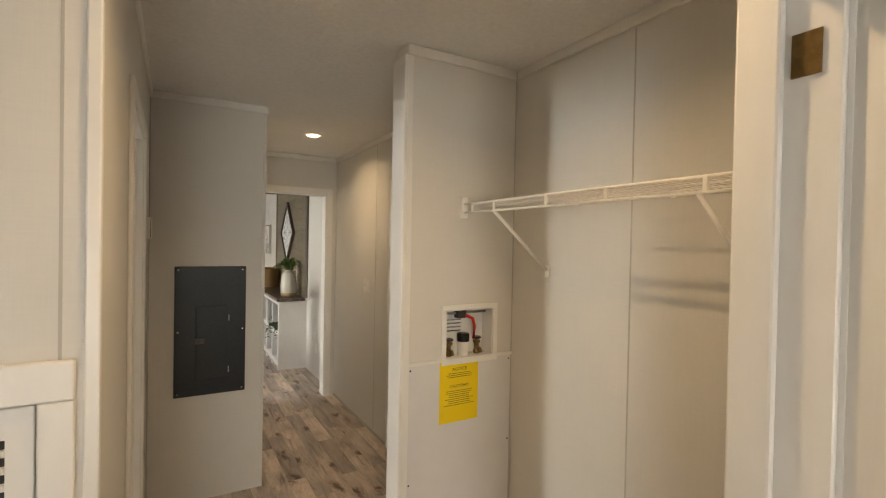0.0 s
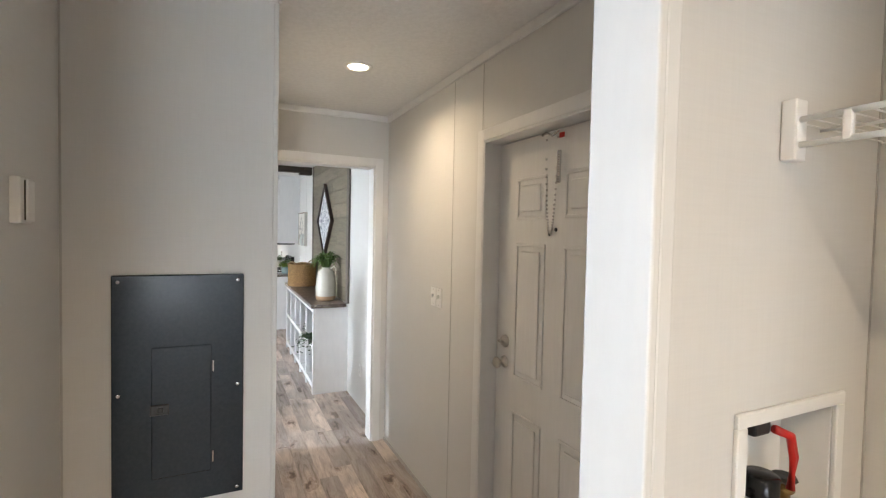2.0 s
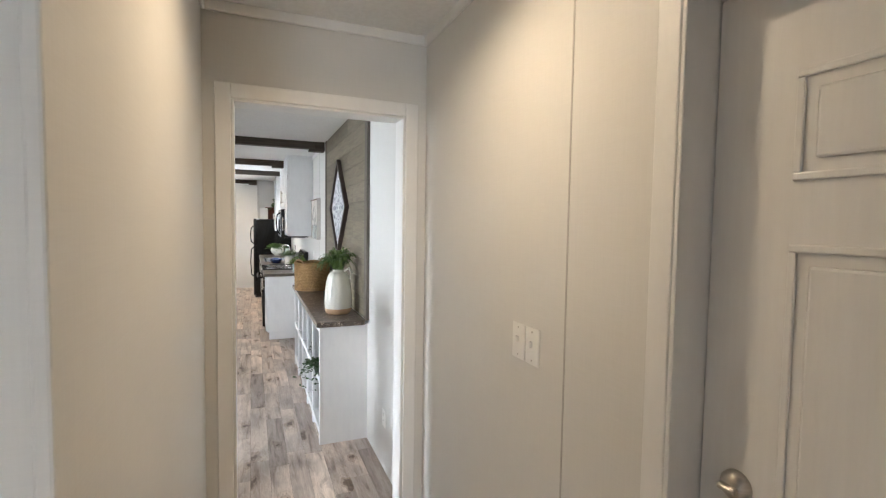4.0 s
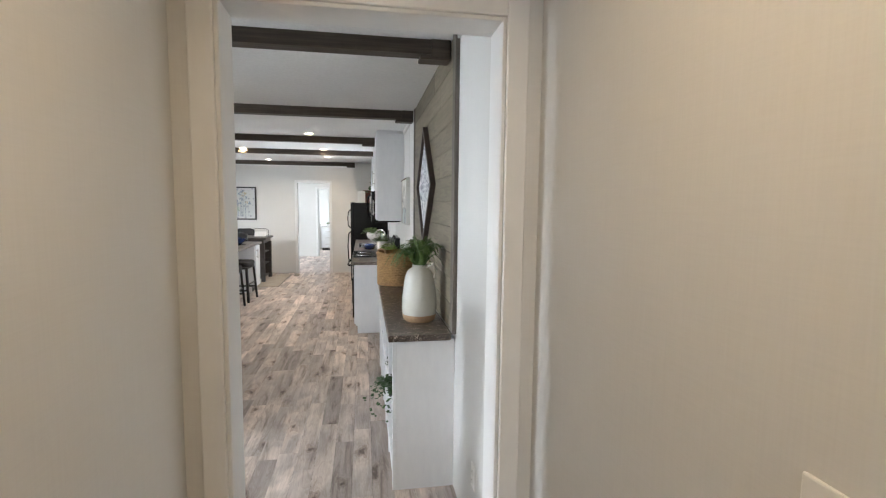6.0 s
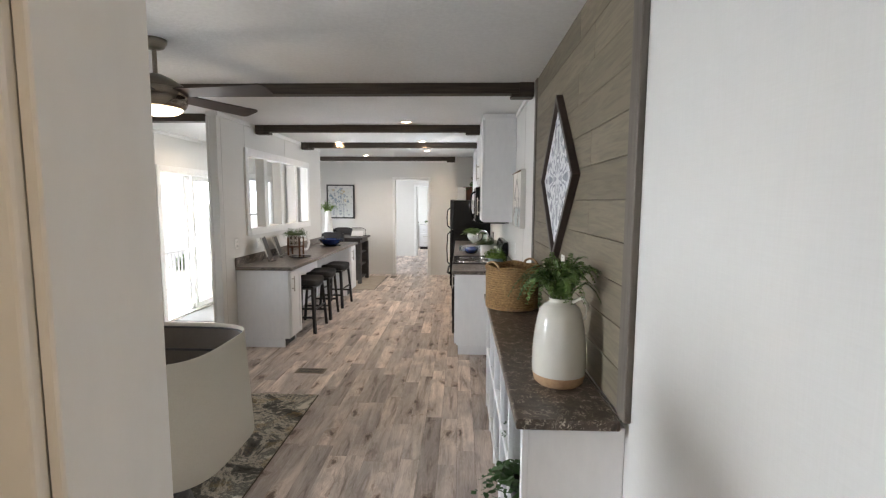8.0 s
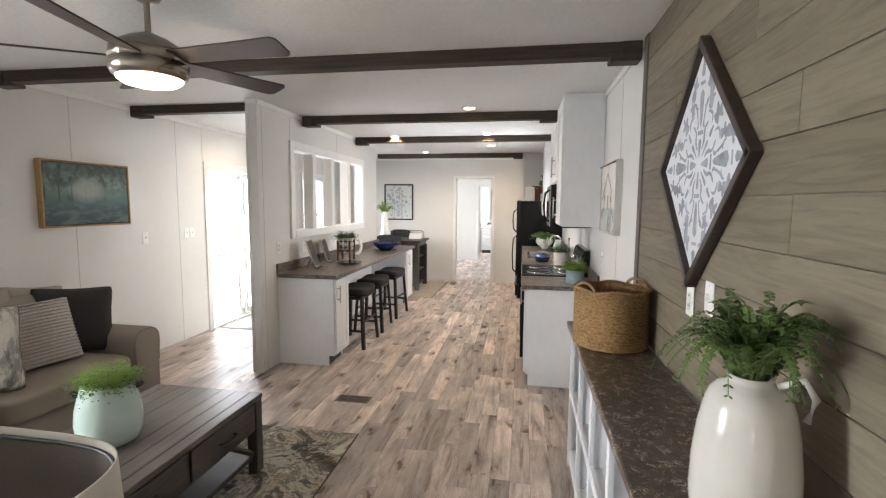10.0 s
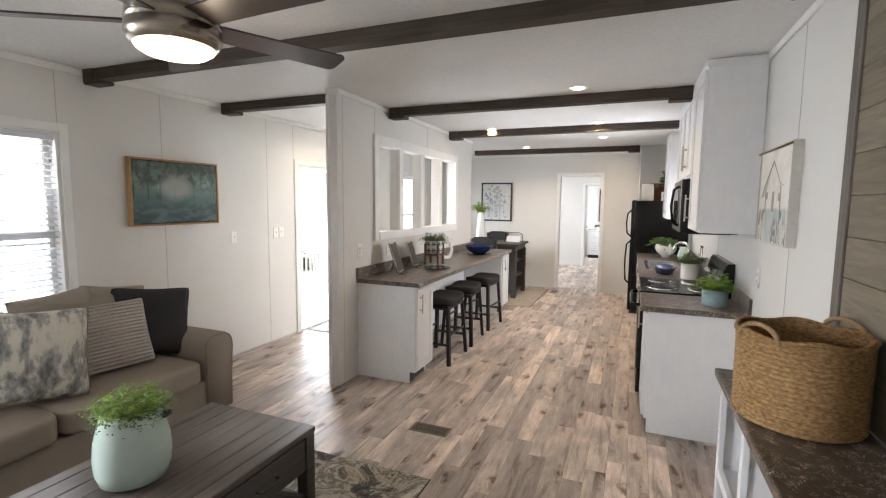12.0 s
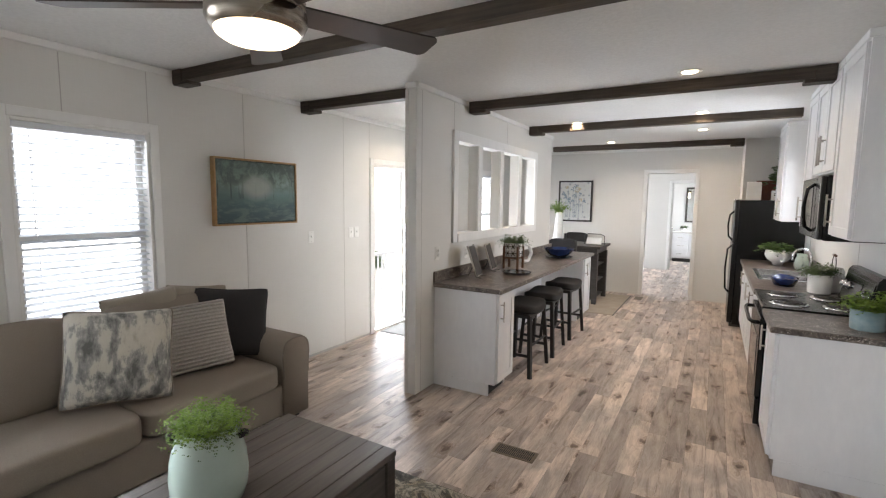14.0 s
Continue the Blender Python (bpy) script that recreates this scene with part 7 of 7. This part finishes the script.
def microwave():
    e = thing("microwave", 0.715, 9.948, 1.385, "black over-range microwave with curved handle", "microwave")
    W, H = 0.75, 0.42
    part("body", bm_box(0.03, 0.39, 0, W, 0, H, 0.004), BLACK, e)
    d = part("door", bm_box(0.0, 0.028, 0.17, W - 0.004, 0.004, H - 0.004, 0.008, 2), BLACK, e)
    part("door_window", bm_box(-0.003, 0.0005, 0.27, W - 0.10, 0.07, H - 0.07, 0.001), SCREEN, d)
    part("handle", tube([(0.0, 0.21, 0.05), (-0.04, 0.21, 0.08), (-0.055, 0.21, H / 2), (-0.04, 0.21, H - 0.08), (0.0, 0.21, H - 0.05)], 0.012, 10), BLACK, d, smooth=True)
    c = part("control_panel", bm_box(0.0, 0.028, 0.004, 0.166, 0.004, H - 0.004, 0.006, 2), BLACK, e)
    part("trim_bar", bm_box(-0.004, 0.001, 0.012, 0.024, 0.05, H - 0.05, 0.002), STEEL, c)
    part("vent_strip", bm_box(0.05, 0.35, 0.05, W - 0.05, -0.006, 0.0, 0.001), BLACKM, e)


microwave()


def small_pot(x, y, z, r_, h, material, label, seed, leaf=0.02, stems=80, mat_=None):
    e = thing("potted_plant", x, y, z, label, "plant")
    part("pot", lathe([(0, 0), (r_ * 0.93, 0), (r_ * 0.96, 0.006), (r_, h), (r_ * 0.93, h), (r_ * 0.9, h * 0.85), (0, h * 0.85)], 32), material, e, smooth=True)
    f = part("foliage", leafy(random.Random(seed), stems, r_ * 1.7, r_ * 1.5, leaf, drop=0.4, pairs=10, wide=0.8, base_r=r_ * 0.7, jitter=0.5, tilt0=5, tilt1=85), mat_ or LEAFB, e, "green leaves")
    f.matrix_basis = pose(0, 0, h * 0.85)
    return e


small_pot(0.93, 9.60, 0.907, 0.082, 0.115, TEAL, "grey-blue ceramic pot with grassy plant on the counter", 51, 0.022, 100)
small_pot(0.90, 10.86, 0.907, 0.082, 0.15, WHITEC, "cream crock with fine green herb on the counter", 52, 0.018, 120, LEAF)
hd_ = thing("wire_caddy", 1.0, 10.98, 0.907, "white jar with a wooden-grip wire handle", "jar")
part("jar_body", lathe([(0, 0), (0.07, 0), (0.075, 0.01), (0.075, 0.17), (0.06, 0.2), (0.055, 0.2), (0, 0.19)], 28), WHITEC, hd_, smooth=True)
part("wire_bail", tube([(0, -0.075, 0.16), (0, -0.07, 0.25), (0, -0.035, 0.30), (0, 0.035, 0.30), (0, 0.07, 0.25), (0, 0.075, 0.16)], 0.003, 6), BLACKM, hd_, smooth=True)
part("wood_grip", tube([(0, -0.04, 0.30), (0, 0.04, 0.30)], 0.011, 10), WALNUT, hd_, smooth=True)
bk = thing("baking_dish", 0.70, 11.16, 0.907, "oval navy blue ceramic dish by the sink", "dish")
d_ = part("dish_shell", lathe([(0, 0), (0.09, 0), (0.115, 0.05), (0.125, 0.07), (0.118, 0.072), (0.105, 0.05), (0.08, 0.012), (0, 0.01)], 40), BLUE, bk, smooth=True)
d_.scale = (0.85, 1.45, 1)
jg = thing("pitcher", 0.98, 12.42, 0.907, "small mint glazed pitcher behind the sink", "pitcher")
part("pitcher_body", lathe([(0, 0), (0.05, 0), (0.068, 0.05), (0.062, 0.11), (0.045, 0.15), (0.05, 0.175), (0.044, 0.175), (0.04, 0.15), (0, 0.14)], 28), MINT, jg, smooth=True)
part("pitcher_handle", tube(arc((0, -0.06, 0.1), 0.045, 100, 260, 8, "yz"), 0.007, 8), MINT, jg, smooth=True)
rg2 = thing("ring_planter", 0.80, 12.75, 0.907, "white ring-shaped planter with leafy green plant", "planter", 15)
part("planter_body", lathe([(0, 0), (0.05, 0), (0.055, 0.03), (0.11, 0.07), (0.135, 0.12), (0.125, 0.175), (0.10, 0.18), (0.09, 0.16), (0, 0.15)], 32), WHITEC, rg2, smooth=True)
part("ring_handle", tube(arc((0.0, -0.13, 0.12), 0.06, 0, 360, 20, "yz"), 0.018, 8), WHITEC, rg2, smooth=True)
part("foliage", leafy(random.Random(61), 50, 0.22, 0.13, 0.05, drop=0.35, pairs=7, wide=0.9, base_r=0.07, jitter=0.4, tilt0=10, tilt1=80), LEAF, rg2, "green leaves").matrix_basis = pose(0, 0, 0.16)

kp = framed("house_canvas", XR, 8.93, 1.66, 0.61, 0.52, -90, textured("canvas_edge", (0.55, 0.53, 0.48), (0.5, 0.48, 0.44), (40, 40, 40), 1, 0.8, b=0.1), P_HOUSE, "pale canvas print of a white barn on a wooden rod", 0.006, 0.045)
BARN = mat("painted_barn_grey", (0.30, 0.29, 0.27), 0.7)
part("hanging_rod", tube([(-0.31, -0.05, 0.245), (0.31, -0.05, 0.245)], 0.006, 8), WALNUT, kp, smooth=True)
for q in ((-0.03, 0.01, -0.09, 0.02), (-0.15, -0.12, -0.02, 0.02), (0.09, 0.12, -0.03, 0.01)):
    part("painted_opening", bm_box(q[0], q[1], -0.0385, -0.037, q[2], q[3], 0), BARN, kp)
for q in (((-0.24, -0.01), (-0.19, 0.05), (-0.03, 0.185), (0.12, 0.06), (0.17, 0.05)), ((-0.16, 0.04), (-0.15, -0.09)), ((0.13, 0.05), (0.14, -0.10))):
    part("painted_roofline", tube([(x, -0.0385, z) for x, z in q], 0.002, 4), BARN, kp)
bm = bmesh.new()
bm.faces.new([bm.verts.new((x, -0.0376, z)) for x, z in ((-0.06, 0.155), (-0.19, 0.05), (-0.24, -0.01), (-0.17, 0.0))])
part("painted_roof", bm, textured("painted_roof_grey", (0.34, 0.34, 0.33), (0.48, 0.48, 0.46), (20, 20, 20), 1, 0.7, b=0), kp, "grey painted roof slope")
plate("wall_outlet", "x", XR, 9.28, 1.16, "-x", "white outlet plate on the kitchen wall", "socket")

# ================================================================ DINING CORNER AND FAR ROOMS
rd = thing("dining_rug", -2.0, 13.75, 0, "pale beige flat-woven dining rug", "rug")
part("rug_field", bm_box(-0.95, 0.95, -0.75, 0.85, 0.0005, 0.008, 0.003), textured("pale_rug", (0.38, 0.33, 0.27), (0.46, 0.41, 0.34), (6, 6, 6), 1, 0.95, b=0.4), rd)
part("binding", bm_box(0.95, 0.965, -0.76, 0.86, 0.0004, 0.006, 0.001), EBONY, rd)


def dining_table():
    e = thing("counter_height_table", -1.95, 13.95, 0.008, "dark grey-brown counter-height table with open end shelves", "dining table")
    part("tabletop", bm_box(-0.60, 0.58, -0.42, 0.42, 0.875, 0.915, 0.005, 2), GWOODX, e)
    part("apron", bm_box(-0.55, 0.53, -0.37, 0.37, 0.80, 0.875, 0.003), GWOODX, e)
    for sx in (-0.53, 0.51):
        for sy in (-0.36, 0.36):
            part("leg", bm_box(sx - 0.035, sx + 0.035, sy - 0.035, sy + 0.035, 0, 0.80, 0.004), GWOODX, e)
    part("shelf_back", bm_box(0.20, 0.22, -0.325, 0.325, 0.06, 0.80, 0.002), GWOODX, e)
    for z in (0.07, 0.33, 0.58):
        part("shelf", bm_box(0.22, 0.50, -0.325, 0.325, z, z + 0.022, 0.002), GWOODX, e)
    part("shelf_side", bm_box(0.22, 0.50, -0.345, -0.325, 0.06, 0.80, 0.002), GWOODX, e)
    part("shelf_side", bm_box(0.22, 0.50, 0.325, 0.345, 0.06, 0.80, 0.002), GWOODX, e)


dining_table()


def dining_chair(x, y, rz):
    e = thing("counter_chair", x, y, 0.008, "dark upholstered counter-height dining chair", "chair", rz, group="dining chairs")
    part("seat", cushion(0.44, 0.44, 0.09, 0.15, power=5), SEATC, e, smooth=True).location = (0, 0, 0.63)
    part("backrest", cushion(0.42, 0.38, 0.07, 0.2, power=5), SEATC, e, smooth=True).matrix_basis = pose(0, 0.21, 0.86, 82)
    for sx in (-1, 1):
        part("leg", bm_box(sx * 0.19 - 0.02, sx * 0.19 + 0.02, -0.20, -0.16, 0, 0.6, 0.003), EBONY, e)
        part("back_post", bm_box(sx * 0.19 - 0.02, sx * 0.19 + 0.02, 0.17, 0.21, 0, 1.02, 0.003), EBONY, e)
        part("stretcher", bm_box(sx * 0.19 - 0.012, sx * 0.19 + 0.012, -0.16, 0.17, 0.2, 0.23, 0.002), EBONY, e)
    part("stretcher", bm_box(-0.17, 0.17, -0.19, -0.165, 0.25, 0.28, 0.002), EBONY, e)
    return e


c0 = dining_chair(-1.85, 13.38, 180)
copy_thing(c0, pose(-2.35, 13.38, 0.008, 0, 0, 180))
copy_thing(c0, pose(-2.05, 14.53, 0.008, 0, 0, 0))
wv = thing("tall_vase", -2.12, 13.85, 0.923, "tall white tapered vase with yellow-green sprigs", "vase")
part("vase_body", lathe([(0, 0), (0.085, 0), (0.082, 0.1), (0.06, 0.40), (0.05, 0.52), (0.043, 0.52), (0, 0.49)], 28), WHITEC, wv, smooth=True)
part("sprigs", leafy(random.Random(71), 44, 0.25, 0.22, 0.036, drop=0.2, pairs=9, wide=0.7, base_r=0.02, jitter=0.5, tilt0=5, tilt1=80), LEAFB, wv, "yellow-green sprigs").matrix_basis = pose(0, 0, 0.50)
wt = thing("wire_book_stand", -1.55, 13.9, 0.923, "open white book on a black wire stand", "book stand")
part("book", bm_box(-0.12, 0.12, -0.01, 0.01, 0.01, 0.13, 0.003), WHITEC, wt).matrix_basis = pose(0, 0, 0, -35)
part("wire_frame", tube([(-0.16, 0.06, 0.0), (-0.16, 0.05, 0.14), (-0.1, 0.05, 0.17), (0.1, 0.05, 0.17), (0.16, 0.05, 0.14), (0.16, 0.06, 0.0)], 0.006, 6), BLACKM, wt, smooth=True)
bkt = thing("book", -1.62, 13.9, 0.36, "white book lying on the table shelf", "book")
part("cover", bm_box(-0.1, 0.1, -0.13, 0.13, 0.0025, 0.03, 0.003), WHITEC, bkt)

fp_ = framed("floral_print", -2.12, 14.86, 1.625, 0.62, 0.75, 0, EBONY, P_FLOWER, "pale floral watercolour print in dark brown frame", 0.03, 0.03)
fl = random.Random(9)
FLW = mat("painted_petal_blue", (0.20, 0.25, 0.30), 0.7)
FLT = mat("painted_petal_tan", (0.42, 0.36, 0.26), 0.7)
for i in range(16):
    x, z = fl.uniform(-0.22, 0.22), fl.uniform(-0.02, 0.30)
    daub(fp_, x, z, 0.03, 0.03, 7, (FLW, FLT, FLW)[i % 3], "painted_flower", -0.0235)
    part("painted_stem", bm_box(x * 0.8 - 0.002, x * 0.8 + 0.002, -0.0236, -0.0222, -0.30, z, 0), FLW, fp_)

d3 = thing("door_3", -0.78, 18.62, 0, "white interior door standing open into the bathroom", "door", 98)
part("slab", bm_box(0, 0.68, -0.035, 0, 0.01, 2.05, 0.002), DOORW, d3)
knob(d3, 0.62, 0.98, -0.035)
vn = thing("bathroom_vanity", -0.85, 20.42, 0, "pale grey bathroom vanity with drawers and white top", "vanity")
part("body", bm_box(0, 1.3, 0, 0.56, 0.10, 0.80, 0.002), PAINT, vn)
part("toe_kick", bm_box(0.02, 1.28, 0.06, 0.56, 0, 0.10, 0), BLACKM, vn)
part("basin_top", bm_box(-0.02, 1.32, -0.03, 0.56, 0.80, 0.84, 0.008, 2), WHITEC, vn)
for x0 in (0.03,):
    for z0, z1 in ((0.13, 0.33), (0.35, 0.55), (0.57, 0.77)):
        d = part("drawer_front", bm_box(x0, x0 + 0.36, -0.018, 0.0, z0, z1, 0.004), PAINT, vn)
        part("handle", tube([(x0 + 0.1, -0.045, (z0 + z1) / 2), (x0 + 0.26, -0.045, (z0 + z1) / 2)], 0.006, 8), NICKEL, d, smooth=True)
for x0 in (0.42, 0.85):
    part("cabinet_door", bm_box(x0, x0 + 0.41, -0.018, 0.0, 0.13, 0.77, 0.004), PAINT, vn)
mr = thing("bathroom_mirror", -0.55, 20.99, 1.12, "tall framed mirror above the vanity", "mirror")
part("glass", bm_box(0, 0.75, -0.012, 0, 0, 0.88, 0), MIRROR, mr)
for q in ((-0.05, 0, -0.05, 0.93), (0.75, 0.80, -0.05, 0.93), (0, 0.75, -0.05, 0), (0, 0.75, 0.88, 0.93)):
    part("frame_side", bm_box(q[0], q[1], -0.02, 0, q[2], q[3], 0.003), GWOODX, mr)
small_pot(-0.60, 20.62, 0.84, 0.06, 0.09, WHITEC, "small green plant on the vanity top", 81, 0.03, 40, LEAF)


# ---------------------------------------------------------------- floor planks
def plank_mesh(w, l):
    bm = bm_box(-w / 2, w / 2, -l / 2, l / 2, -0.004, 0.0, 0)
    me = bpy.data.meshes.new("plank")
    bm.to_mesh(me)
    bm.free()
    me.materials.append(PLANK)
    return me


PW = 0.118
LENGTHS = (0.62, 0.80, 0.98)
SHARED = {l: plank_mesh(PW - 0.0014, l - 0.0014) for l in LENGTHS}
rng = random.Random(5)
rest_v, rest_f, count = [], [], 0
for col in range(int((XR + 0.13 - (XL - 0.13)) / PW) + 1):
    cx = XL - 0.12 + PW * (col + 0.5)
    y = -3.2 - rng.random() * 0.9
    while y < 21.0:
        l = rng.choice(LENGTHS)
        cy = y + l / 2
        if count < 300 and -1.75 < cx < 0.80 and 6.0 < cy < 13.5:
            ob = new("plank", SHARED[l])
            ob.location = (cx, cy, 0)
            ob.parent = floor
            count += 1
        else:
            k = len(rest_v)
            a, b, c, d = cx - PW / 2 + 0.0007, cx + PW / 2 - 0.0007, cy - l / 2 + 0.0007, cy + l / 2 - 0.0007
            for z in (-0.004, 0.0):
                rest_v += [(a, c, z), (b, c, z), (b, d, z), (a, d, z)]
            rest_f += [(k + 4, k + 5, k + 6, k + 7), (k, k + 1, k + 5, k + 4), (k + 1, k + 2, k + 6, k + 5), (k + 2, k + 3, k + 7, k + 6), (k + 3, k, k + 4, k + 7)]
        y += l
me = bpy.data.meshes.new("floor_planks")
me.from_pydata(rest_v, [], rest_f)
me.materials.append(PLANK)
tagged(new("floor_planks", me), kind="stuff").parent = floor
